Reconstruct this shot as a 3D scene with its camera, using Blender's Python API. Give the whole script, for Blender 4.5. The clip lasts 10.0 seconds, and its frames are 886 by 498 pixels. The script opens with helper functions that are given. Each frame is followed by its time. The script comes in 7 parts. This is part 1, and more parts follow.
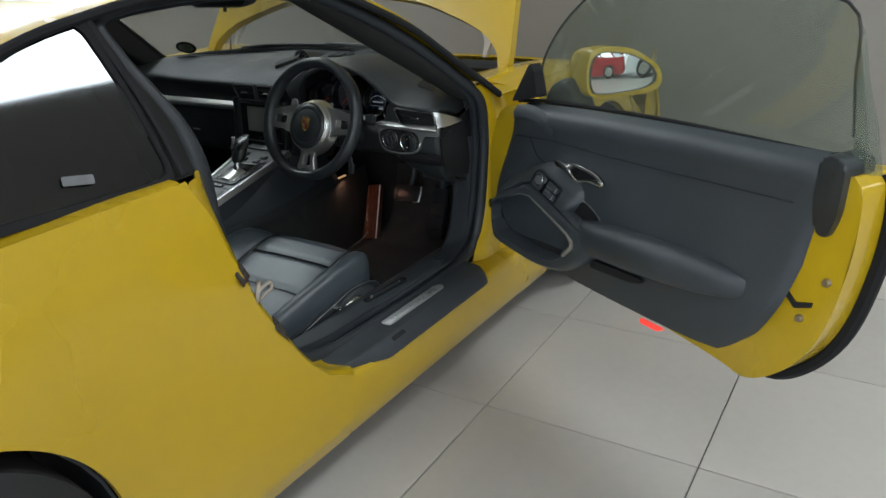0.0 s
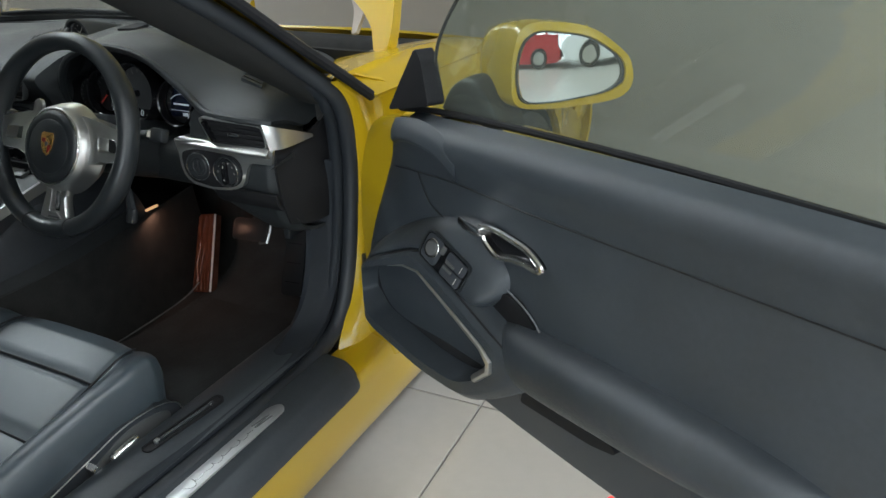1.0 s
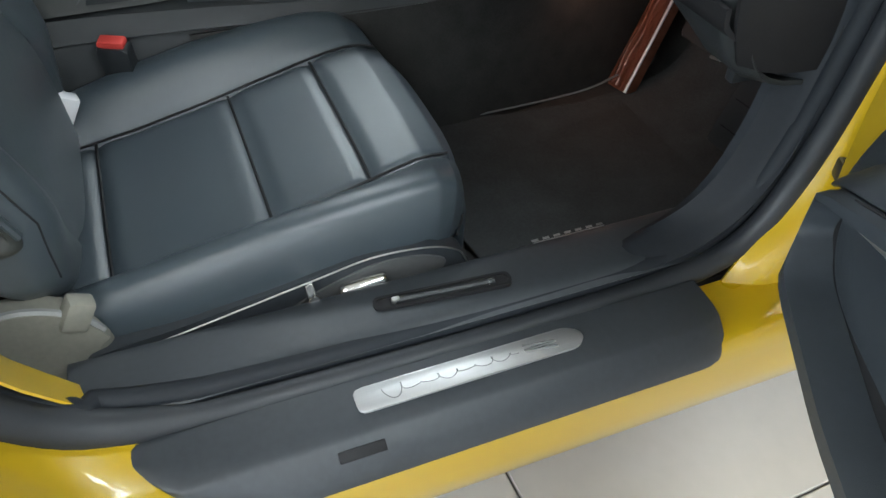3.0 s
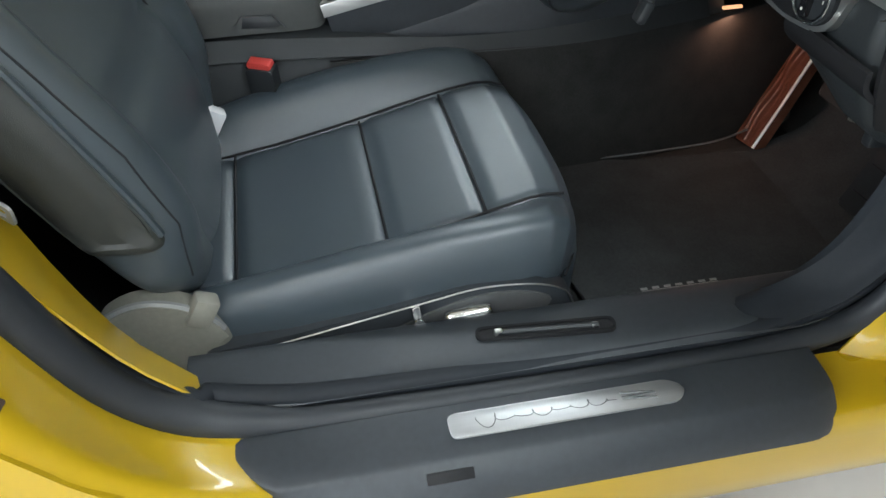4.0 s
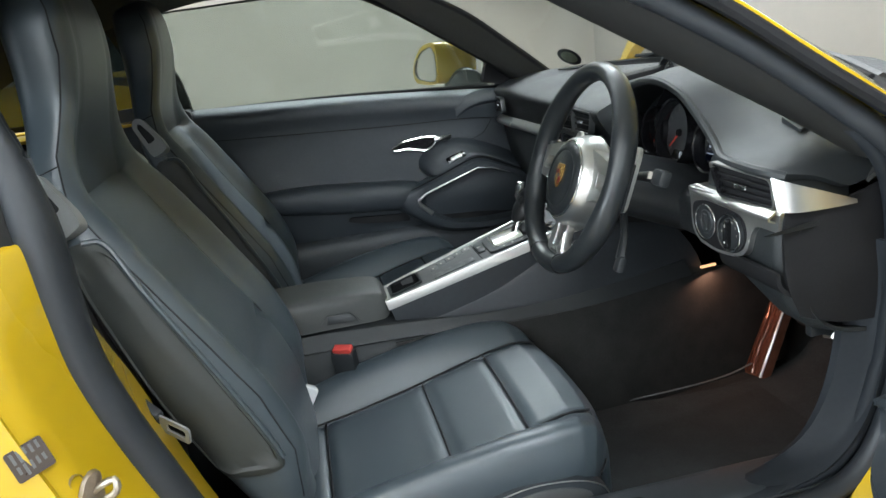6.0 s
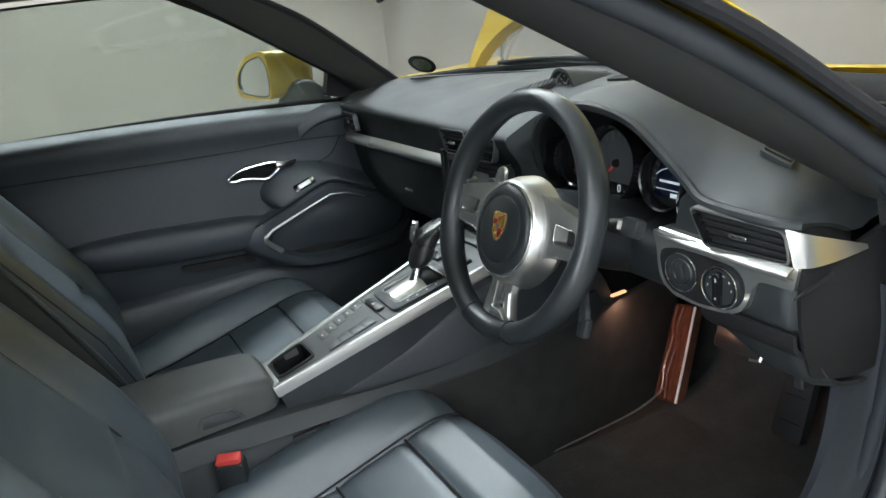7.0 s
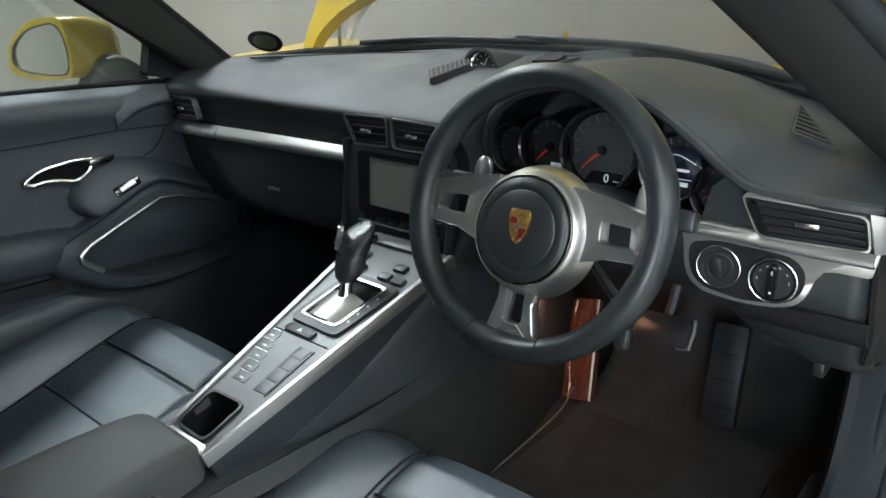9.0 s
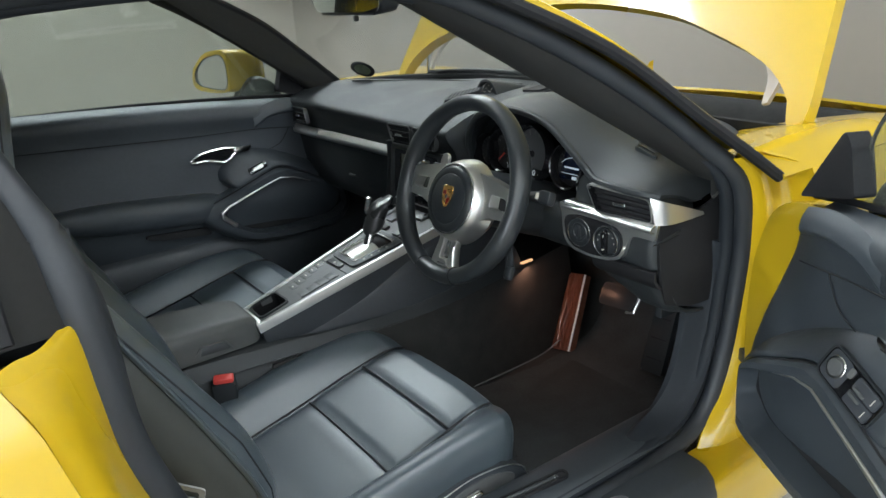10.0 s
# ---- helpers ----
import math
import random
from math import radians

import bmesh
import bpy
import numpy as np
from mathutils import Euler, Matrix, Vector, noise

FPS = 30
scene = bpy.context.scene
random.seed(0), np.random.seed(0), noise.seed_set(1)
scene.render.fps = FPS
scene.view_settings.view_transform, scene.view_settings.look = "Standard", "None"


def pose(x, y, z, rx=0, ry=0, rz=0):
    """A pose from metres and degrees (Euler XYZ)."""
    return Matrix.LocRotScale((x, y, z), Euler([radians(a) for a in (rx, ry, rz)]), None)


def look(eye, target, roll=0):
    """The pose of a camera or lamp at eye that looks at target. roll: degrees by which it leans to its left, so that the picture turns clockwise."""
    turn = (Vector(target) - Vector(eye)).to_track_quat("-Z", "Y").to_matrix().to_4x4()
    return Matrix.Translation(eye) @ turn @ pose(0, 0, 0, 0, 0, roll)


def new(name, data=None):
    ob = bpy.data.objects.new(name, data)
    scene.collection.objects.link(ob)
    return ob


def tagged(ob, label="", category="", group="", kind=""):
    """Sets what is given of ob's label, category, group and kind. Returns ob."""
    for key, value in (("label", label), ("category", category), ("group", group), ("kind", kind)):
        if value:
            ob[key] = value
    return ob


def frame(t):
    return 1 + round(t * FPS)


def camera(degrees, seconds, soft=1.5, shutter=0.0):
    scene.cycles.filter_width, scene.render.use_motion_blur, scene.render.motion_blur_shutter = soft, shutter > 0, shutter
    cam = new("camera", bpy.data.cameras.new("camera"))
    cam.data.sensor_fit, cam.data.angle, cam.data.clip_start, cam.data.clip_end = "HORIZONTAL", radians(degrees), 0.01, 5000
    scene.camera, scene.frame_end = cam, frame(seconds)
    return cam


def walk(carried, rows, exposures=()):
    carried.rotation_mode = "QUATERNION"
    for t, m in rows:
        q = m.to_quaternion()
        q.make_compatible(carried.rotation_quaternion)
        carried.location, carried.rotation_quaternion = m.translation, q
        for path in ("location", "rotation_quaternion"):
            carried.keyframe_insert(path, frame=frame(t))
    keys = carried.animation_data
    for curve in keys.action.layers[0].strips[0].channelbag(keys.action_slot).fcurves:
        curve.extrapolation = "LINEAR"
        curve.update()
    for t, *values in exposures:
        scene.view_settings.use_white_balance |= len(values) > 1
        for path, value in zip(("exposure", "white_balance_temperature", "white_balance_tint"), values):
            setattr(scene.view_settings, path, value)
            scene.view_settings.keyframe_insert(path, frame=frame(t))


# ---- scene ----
cam = camera(60.2, 10.0)
PATH = [
    (0, (1.943, -1.631, 1.284), (0.905, -0.102, 0.517), -3.0),
    (0.2, (1.835, -1.456, 1.279), (0.863, 0.125, 0.533), -2.9),
    (0.4, (1.753, -1.28, 1.261), (0.813, 0.321, 0.517), -2.7),
    (0.5, (1.732, -1.198, 1.252), (0.803, 0.404, 0.496), -2.5),
    (1, (1.586, -0.851, 1.165), (0.761, 0.766, 0.327), -1.1),
    (1.5, (1.37, -0.646, 1.11), (0.608, 0.938, 0.156), 0.7),
    (2, (1.267, -0.481, 1.066), (0.185, 0.818, -0.002), 2.0),
    (2.5, (1.246, -0.375, 1.024), (-0.089, 0.468, -0.205), 2.8),
    (2.7, (1.257, -0.361, 1.014), (-0.091, 0.351, -0.281), 2.9),
    (3.8, (1.282, -0.358, 1.004), (-0.079, 0.056, -0.401), 2.3),
    (4, (1.287, -0.366, 1.019), (-0.189, -0.032, -0.29), 1.2),
    (4.5, (1.441, -0.428, 1.052), (-0.295, -0.162, 0.095), -1.7),
    (5, (1.595, -0.411, 1.053), (-0.269, -0.165, 0.369), -5.0),
    (5.2, (1.625, -0.405, 1.054), (-0.269, -0.186, 0.449), -6.3),
    (6.3, (1.579, -0.437, 1.053), (-0.304, -0.055, 0.496), -8.2),
    (6.5, (1.487, -0.478, 1.075), (-0.351, 0.027, 0.469), -8.0),
    (7, (1.265, -0.525, 1.123), (-0.432, 0.297, 0.456), -7.7),
    (7.5, (1.07, -0.583, 1.121), (-0.407, 0.557, 0.401), -6.6),
    (8, (0.924, -0.687, 1.107), (-0.334, 0.673, 0.354), -4.6),
    (8.5, (0.859, -0.695, 1.091), (-0.3, 0.747, 0.334), -3.3),
    (9, (0.864, -0.704, 1.097), (-0.362, 0.692, 0.356), -3.0),
    (9.5, (1.092, -0.722, 1.138), (-0.309, 0.521, 0.436), -3.3),
    (10, (1.515, -0.804, 1.18), (-0.035, 0.262, 0.499), -3.5),
]
walk(cam, [(t, look(eye, target, roll)) for t, eye, target, roll in PATH],
     exposures=[(0.0, -0.70), (0.5, -0.64), (1.0, -0.2), (1.5, 0.04), (2.5, 0.44), (4.0, 0.46), (4.5, 0.69), (5.0, 0.68), (6.5, 0.75), (9.0, 0.68), (9.5, 0.66), (10.0, 0.44)])

# ---- world and lamps ----
world = bpy.data.worlds.new("showroom_air")
scene.world = world
world.use_nodes = True
world.node_tree.nodes["Background"].inputs[0].default_value = (0.75, 0.8, 0.85, 1)
world.node_tree.nodes["Background"].inputs[1].default_value = 0.05

ROOM = (-5.2, 12.6, -9.0, 2.32, 3.6)   # x0, x1, y0, y1, ceiling height


def area_lamp(x, y, sx, sy, watts, colour=(0.83, 0.95, 1.04)):
    data = bpy.data.lights.new("ceiling_lamp", "AREA")
    data.shape, data.size, data.size_y, data.energy, data.color = "RECTANGLE", sx, sy, watts, colour
    ob = new("ceiling_lamp", data)
    ob.matrix_basis = pose(x, y, ROOM[4] - 0.09)
    return ob


PANELS = [(3.0, 0.9, 0.6, 1.8, 80), (2.6, -2.6, 0.6, 2.4, 20), (4.8, -3.4, 0.6, 2.4, 35), (-2.3, -1.6, 0.6, 2.4, 75), (-2.4, 0.85, 0.6, 2.4, 110),
          (2.6, -5.8, 0.6, 2.4, 35), (-2.6, -5.8, 0.6, 2.4, 45), (8.2, -2.0, 0.6, 2.4, 150), (8.2, 0.95, 0.6, 2.4, 75)]
for px, py, sx, sy, watts in PANELS:
    area_lamp(px, py, sx, sy, watts)


def down_light(x, y, watts, degrees=95, aim=None):
    data = bpy.data.lights.new("down_lamp", "SPOT")
    data.energy, data.spot_size, data.spot_blend, data.shadow_soft_size, data.color = watts, radians(degrees), 0.9, 0.06, (1.0, 0.95, 0.86)
    ob = new("down_lamp", data)
    ob.matrix_basis = look((x, y, ROOM[4] - 0.06), aim) if aim else pose(x, y, ROOM[4] - 0.06)


DOWN = [(ROOM[0] + 1.0, y) for y in (-4.0, -1.6, 0.9)] + [(x, ROOM[3] - 0.75) for x in (-2.4, 5.6)]
for px, py in DOWN:
    down_light(px, py, 90)
# a downlight turned to wash the wall beside the car's nose
DOWN.append((2.7, 0.85))
down_light(2.9, 0.85, 520, 50, (2.7, 2.3, 0.25))


def side_fill_light(place, target, sx, sz, watts):
    """Added side light, placed in an assumed, unseen shop window."""
    data = bpy.data.lights.new("added_side_lamp", "AREA")
    data.shape, data.size, data.size_y, data.energy, data.color = "RECTANGLE", sx, sz, watts, (0.82, 0.95, 1.05)
    ob = new("added_side_lamp", data)
    ob.matrix_basis = look(place, target)


# added fill from the right and behind, to lift faces turned that way
side_fill_light((ROOM[1] - 0.02, -3.6, 1.7), (0, -3.6, 1.7), 7.0, 2.5, 330)
side_fill_light((4.2, ROOM[2] + 0.02, 1.7), (4.2, 0, 1.7), 7.0, 2.5, 560)

# ---- building helpers ----
def cr(points, n, closed=False):
    """A smooth line of n points through the given ones."""
    p = np.asarray(points, float)
    k = len(p)
    if closed:
        t = np.arange(n) * k / n
    else:
        t = np.linspace(0, k - 1, n)
    i = np.floor(t).astype(int)
    if not closed:
        i = np.minimum(i, k - 2)
    f = (t - i).reshape((-1,) + (1,) * (p.ndim - 1))
    if closed:
        a, b, c, d = p[(i - 1) % k], p[i % k], p[(i + 1) % k], p[(i + 2) % k]
    else:
        ext = np.concatenate([[2 * p[0] - p[1]], p, [2 * p[-1] - p[-2]]])
        a, b, c, d = ext[i], ext[i + 1], ext[i + 2], ext[i + 3]
    return 0.5 * (2 * b + (c - a) * f + (2 * a - 5 * b + 4 * c - d) * f ** 2 + (3 * b - a - 3 * c + d) * f ** 3)


def surf(ctrl, nu, nv, cu=False, cv=False):
    """A smooth grid of nu x nv points through a grid of control points."""
    g = cr(np.asarray(ctrl, float), nu, cu)
    return cr(g.transpose(1, 0, 2), nv, cv).transpose(1, 0, 2)


def grid_bm(g, cu=False, cv=False, caps=False, thick=0.0):
    bm = bmesh.new()
    nu, nv = g.shape[:2]
    vs = [[bm.verts.new(g[i, j]) for j in range(nv)] for i in range(nu)]
    for i in range(nu if cu else nu - 1):
        for j in range(nv if cv else nv - 1):
            q = [vs[i][j], vs[(i + 1) % nu][j], vs[(i + 1) % nu][(j + 1) % nv], vs[i][(j + 1) % nv]]
            bm.faces.new(q)
    if caps:
        if cv:
            bm.faces.new(vs[0]), bm.faces.new(vs[-1])
        if cu:
            bm.faces.new([r[0] for r in vs]), bm.faces.new([r[-1] for r in vs])
    bmesh.ops.recalc_face_normals(bm, faces=bm.faces[:])
    if thick:
        bmesh.ops.solidify(bm, geom=bm.faces[:], thickness=thick)
    return bm


def fm(o, u, v):
    """A frame: origin o, axes u and v (made square), third axis u x v."""
    u = Vector(u).normalized()
    w = u.cross(Vector(v)).normalized()
    v = w.cross(u)
    m = Matrix((u, v, w)).transposed().to_4x4()
    m.translation = Vector(o)
    return m


def fmc(cx, cy, cz, u, v):
    """An upright frame anchored at a place, whose first two numbers stay the world's x and z there."""
    return fm((cx, cy, cz), u, v) @ Matrix.Translation((-cx, -cz, 0))


def rounded(pts, r, n=4):
    """A flat outline with its corners rounded by r."""
    out, k = [], len(pts)
    for i in range(k):
        a, b, c = Vector(pts[i - 1]), Vector(pts[i]), Vector(pts[(i + 1) % k])
        ra = r[i] if isinstance(r, (list, tuple)) else r
        da, dc = (a - b), (c - b)
        la = min(ra, da.length * 0.45)
        lc = min(ra, dc.length * 0.45)
        p, q = b + da.normalized() * la, b + dc.normalized() * lc
        for s in range(n + 1):
            t = s / n
            out.append(tuple((1 - t) ** 2 * p + 2 * t * (1 - t) * b + t * t * q))
    return out


def rect(w, h, r=0.0, n=3, cx=0.0, cy=0.0):
    p = [(cx - w / 2, cy - h / 2), (cx + w / 2, cy - h / 2), (cx + w / 2, cy + h / 2), (cx - w / 2, cy + h / 2)]
    return rounded(p, r, n) if r else p


def oval(rx, ry, n=32, cx=0.0, cy=0.0):
    return [(cx + rx * math.cos(2 * math.pi * i / n), cy + ry * math.sin(2 * math.pi * i / n)) for i in range(n)]


def prism(outline, m, z0, z1, bevel=0.0, segs=2, bm=None):
    bm2 = bmesh.new()
    lo = [bm2.verts.new((x, y, z0)) for x, y in outline]
    hi = [bm2.verts.new((x, y, z1)) for x, y in outline]
    bm2.faces.new(lo[::-1])
    top = bm2.faces.new(hi)
    k = len(lo)
    for i in range(k):
        bm2.faces.new((lo[i], lo[(i + 1) % k], hi[(i + 1) % k], hi[i]))
    if bevel:
        bmesh.ops.bevel(bm2, geom=list(top.edges), offset=bevel, segments=segs, profile=0.5, affect="EDGES", clamp_overlap=True)
    bmesh.ops.recalc_face_normals(bm2, faces=bm2.faces[:])
    bm2.transform(m)
    return merge(bm, bm2)


def merge(bm, other):
    if bm is None:
        return other
    me = bpy.data.meshes.new("tmp")
    other.to_mesh(me)
    other.free()
    bm.from_mesh(me)
    bpy.data.meshes.remove(me)
    return bm


def ring(outer, inner, m, z0, z1, bm=None):
    """A frame between two outlines of the same count."""
    o, i = np.array(outer), np.array(inner)
    k = len(o)
    lay = np.zeros((4, k, 3))
    lay[0, :, :2], lay[0, :, 2] = o, z0
    lay[1, :, :2], lay[1, :, 2] = o, z1
    lay[2, :, :2], lay[2, :, 2] = i, z1
    lay[3, :, :2], lay[3, :, 2] = i, z0
    b2 = grid_bm(lay, cu=True, cv=True)
    b2.transform(m)
    return merge(bm, b2)


def scaled(outline, d):
    """An outline drawn in towards its middle by about d."""
    a = np.array(outline)
    c = (a.max(0) + a.min(0)) / 2
    h = (a.max(0) - a.min(0)) / 2
    return [tuple(c + (p - c) * (h - d) / h) for p in a]


def tube(points, r, n=8, closed=False, flat=1.0, res=0, bm=None, caps=True):
    p = cr(points, res, closed) if res else np.asarray(points, float)
    k = len(p)
    tang = np.array([p[(i + 1) % k] - p[i - 1] if closed or 0 < i < k - 1 else (p[1] - p[0] if i == 0 else p[-1] - p[-2]) for i in range(k)])
    tang /= np.linalg.norm(tang, axis=1)[:, None]
    ref = Vector((0, 0, 1)) if abs(tang[0][2]) < 0.9 else Vector((1, 0, 0))
    up = Vector(tang[0]).cross(ref).cross(Vector(tang[0])).normalized()
    g = np.zeros((k, n, 3))
    for i in range(k):
        t = Vector(tang[i])
        up = (up - t * up.dot(t)).normalized()
        side = t.cross(up)
        ri = r[i] if isinstance(r, (list, tuple, np.ndarray)) else r
        for j in range(n):
            a = 2 * math.pi * j / n
            g[i, j] = p[i] + np.array(up) * ri * math.cos(a) * flat + np.array(side) * ri * math.sin(a)
    b2 = grid_bm(g, cu=closed, cv=True, caps=caps and not closed)
    return merge(bm, b2)


def revolve(profile, m, n=32, bm=None):
    """profile: (radius, height) pairs, turned about the frame's third axis."""
    g = np.array([[(r * math.cos(2 * math.pi * j / n), r * math.sin(2 * math.pi * j / n), h) for j in range(n)] for r, h in profile])
    b2 = grid_bm(g, cv=True)
    bmesh.ops.remove_doubles(b2, verts=b2.verts[:], dist=1e-6)
    b2.transform(m)
    return merge(bm, b2)


def box(size, m, bevel=0.0, segs=2, bm=None):
    b2 = bmesh.new()
    bmesh.ops.create_cube(b2, size=1)
    b2.transform(Matrix.Diagonal((*size, 1)))
    if bevel:
        bmesh.ops.bevel(b2, geom=b2.edges[:], offset=bevel, segments=segs, profile=0.5, affect="EDGES", clamp_overlap=True)
    b2.transform(m)
    return merge(bm, b2)


def at(x, y, z):
    return Matrix.Translation((x, y, z))


def thing(name, place, label, category, group="", kind=""):
    ob = new(name)
    ob.empty_display_size = 0.05
    ob.matrix_basis = Matrix.Translation(place)
    return tagged(ob, label, category, group, kind)


def part(name, bm, material, parent=None, label="", sharp=40, flip=False):
    """Links a bmesh, given in the world's metres, as one mesh under a thing or a part."""
    while parent is not None and parent.parent is not None and parent.parent.parent is not None:
        parent = parent.parent
    if flip:
        bmesh.ops.reverse_faces(bm, faces=bm.faces[:])
    me = bpy.data.meshes.new(name)
    up = parent
    while up is not None:
        bm.transform(up.matrix_basis.inverted())
        up = up.parent
    bm.normal_update()
    for f in bm.faces:
        f.smooth = True
    for e in bm.edges:
        if len(e.link_faces) == 2 and e.calc_face_angle(0.0) > radians(sharp):
            e.smooth = False
    bm.to_mesh(me)
    bm.free()
    me.materials.append(material)
    ob = new(name, me)
    if parent is not None:
        ob.parent = parent
    if label:
        ob["label"] = label
    return ob


# ---- materials ----
def material(name, base, rough=0.5, metal=0.0, vary=0.12, scale=6.0, grain=0.0, grain_scale=900.0, coat=0.0, wear=0.08, kind="noise", stretch=(1, 1, 1)):
    """A surface with variation at two scales and a fine relief."""
    m = bpy.data.materials.new(name)
    m.use_nodes = True
    nt = m.node_tree
    b = nt.nodes["Principled BSDF"]
    co = nt.nodes.new("ShaderNodeTexCoord")
    mp = nt.nodes.new("ShaderNodeMapping")
    mp.inputs["Scale"].default_value = stretch
    nt.links.new(co.outputs["Object"], mp.inputs["Vector"])
    n1 = nt.nodes.new("ShaderNodeTexNoise")
    n1.inputs["Scale"].default_value, n1.inputs["Detail"].default_value = scale, 4
    n2 = nt.nodes.new("ShaderNodeTexNoise")
    n2.inputs["Scale"].default_value, n2.inputs["Detail"].default_value = scale * 14, 3
    for n in (n1, n2):
        nt.links.new(mp.outputs["Vector"], n.inputs["Vector"])
    mix = nt.nodes.new("ShaderNodeMix")
    mix.data_type = "FLOAT"
    mix.inputs[0].default_value = 0.4
    nt.links.new(n1.outputs["Fac"], mix.inputs[2])
    nt.links.new(n2.outputs["Fac"], mix.inputs[3])
    ramp = nt.nodes.new("ShaderNodeMapRange")
    ramp.inputs[1].default_value, ramp.inputs[2].default_value = 0.3, 0.7
    ramp.inputs[3].default_value, ramp.inputs[4].default_value = 1 - vary, 1 + vary
    nt.links.new(mix.outputs[0], ramp.inputs[0])
    vm = nt.nodes.new("ShaderNodeVectorMath")
    vm.operation = "SCALE"
    vm.inputs[0].default_value = base
    nt.links.new(ramp.outputs[0], vm.inputs[3])
    nt.links.new(vm.outputs[0], b.inputs["Base Color"])
    rr = nt.nodes.new("ShaderNodeMapRange")
    rr.inputs[1].default_value, rr.inputs[2].default_value = 0.3, 0.7
    rr.inputs[3].default_value, rr.inputs[4].default_value = max(0.02, rough - wear), min(1, rough + wear)
    nt.links.new(n1.outputs["Fac"], rr.inputs[0])
    nt.links.new(rr.outputs[0], b.inputs["Roughness"])
    b.inputs["Metallic"].default_value = metal
    b.inputs["Coat Weight"].default_value = coat
    b.inputs["Coat Roughness"].default_value = 0.06
    if grain:
        if kind == "noise":
            g = nt.nodes.new("ShaderNodeTexNoise")
            out = g.outputs["Fac"]
        else:
            g = nt.nodes.new("ShaderNodeTexVoronoi")
            out = g.outputs["Distance"]
        g.inputs["Scale"].default_value = grain_scale
        nt.links.new(mp.outputs["Vector"], g.inputs["Vector"])
        bump = nt.nodes.new("ShaderNodeBump")
        bump.inputs["Strength"].default_value, bump.inputs["Distance"].default_value = grain, 0.001
        nt.links.new(out, bump.inputs["Height"])
        nt.links.new(bump.outputs["Normal"], b.inputs["Normal"])
    return m


def glass(name, tint, gloss=0.03, haze=None, amount=0.0, shine=0.05):
    m = bpy.data.materials.new(name)
    m.use_nodes = True
    nt = m.node_tree
    nt.nodes.remove(nt.nodes["Principled BSDF"])
    out = nt.nodes["Material Output"]
    tr = nt.nodes.new("ShaderNodeBsdfTransparent")
    tr.inputs[0].default_value = (*tint, 1)
    gl = nt.nodes.new("ShaderNodeBsdfGlossy")
    gl.inputs["Roughness"].default_value = gloss
    lw = nt.nodes.new("ShaderNodeLayerWeight")
    lw.inputs[0].default_value = 0.5
    pw = nt.nodes.new("ShaderNodeMath")
    pw.operation = "POWER"
    pw.inputs[1].default_value = 4.0
    fr = nt.nodes.new("ShaderNodeMath")
    fr.operation = "MULTIPLY_ADD"
    fr.inputs[1].default_value, fr.inputs[2].default_value = 0.7, shine
    nt.links.new(lw.outputs["Facing"], pw.inputs[0])
    nt.links.new(pw.outputs[0], fr.inputs[0])
    mx = nt.nodes.new("ShaderNodeMixShader")
    nt.links.new(fr.outputs[0], mx.inputs[0])
    nt.links.new(tr.outputs[0], mx.inputs[1])
    nt.links.new(gl.outputs[0], mx.inputs[2])
    last = mx
    if haze:
        # a pale diffuse haze mixed unevenly over the pane in place of reflected light
        df = nt.nodes.new("ShaderNodeBsdfDiffuse")
        df.inputs[0].default_value = (*haze, 1)
        co = nt.nodes.new("ShaderNodeTexCoord")
        ns = nt.nodes.new("ShaderNodeTexNoise")
        ns.inputs["Scale"].default_value, ns.inputs["Detail"].default_value = 3.0, 5
        nt.links.new(co.outputs["Object"], ns.inputs["Vector"])
        rg = nt.nodes.new("ShaderNodeMapRange")
        rg.inputs[3].default_value, rg.inputs[4].default_value = amount * 0.7, amount * 1.3
        nt.links.new(ns.outputs["Fac"], rg.inputs[0])
        last = nt.nodes.new("ShaderNodeMixShader")
        nt.links.new(rg.outputs[0], last.inputs[0])
        nt.links.new(mx.outputs[0], last.inputs[1])
        nt.links.new(df.outputs[0], last.inputs[2])
    nt.links.new(last.outputs[0], out.inputs[0])
    return m


def glowing(name, colour, strength):
    m = bpy.data.materials.new(name)
    m.use_nodes = True
    b = m.node_tree.nodes["Principled BSDF"]
    b.inputs["Base Color"].default_value = (*colour, 1)
    b.inputs["Emission Color"].default_value = (*colour, 1)
    b.inputs["Emission Strength"].default_value = strength
    return m


FROSTED = material("frosted_pane", (0.70, 0.74, 0.76), 0.5, vary=0.04)
YELLOW = material("yellow_paint", (0.46, 0.30, 0.008), 0.28, 0.0, 0.03, 1.5, coat=0.6, wear=0.04)
LEATHER = material("black_leather", (0.043, 0.057, 0.067), 0.38, 0.0, 0.07, 7.0, 0.22, 1100.0, kind="voronoi", wear=0.025)
DASH = material("grained_dash_skin", (0.0175, 0.0205, 0.022), 0.54, 0.0, 0.16, 8.0, 0.3, 1300.0, kind="voronoi")
LEATHER.node_tree.nodes["Principled BSDF"].inputs["Coat Weight"].default_value = 0.6
LEATHER.node_tree.nodes["Principled BSDF"].inputs["Coat Roughness"].default_value = 0.42
KNOBSKIN = material("polished_black_leather", (0.020, 0.021, 0.022), 0.26, 0.0, 0.15, 14.0, 0.15, 1400.0)
LIDSKIN = material("grey_grained_lid", (0.068, 0.071, 0.068), 0.46, 0.0, 0.12, 8.0, 0.3, 1200.0, kind="voronoi")
INLAY = material("grained_seat_shell", (0.030, 0.033, 0.030), 0.48, 0.0, 0.15, 8.0, 0.3, 1200.0, kind="voronoi")
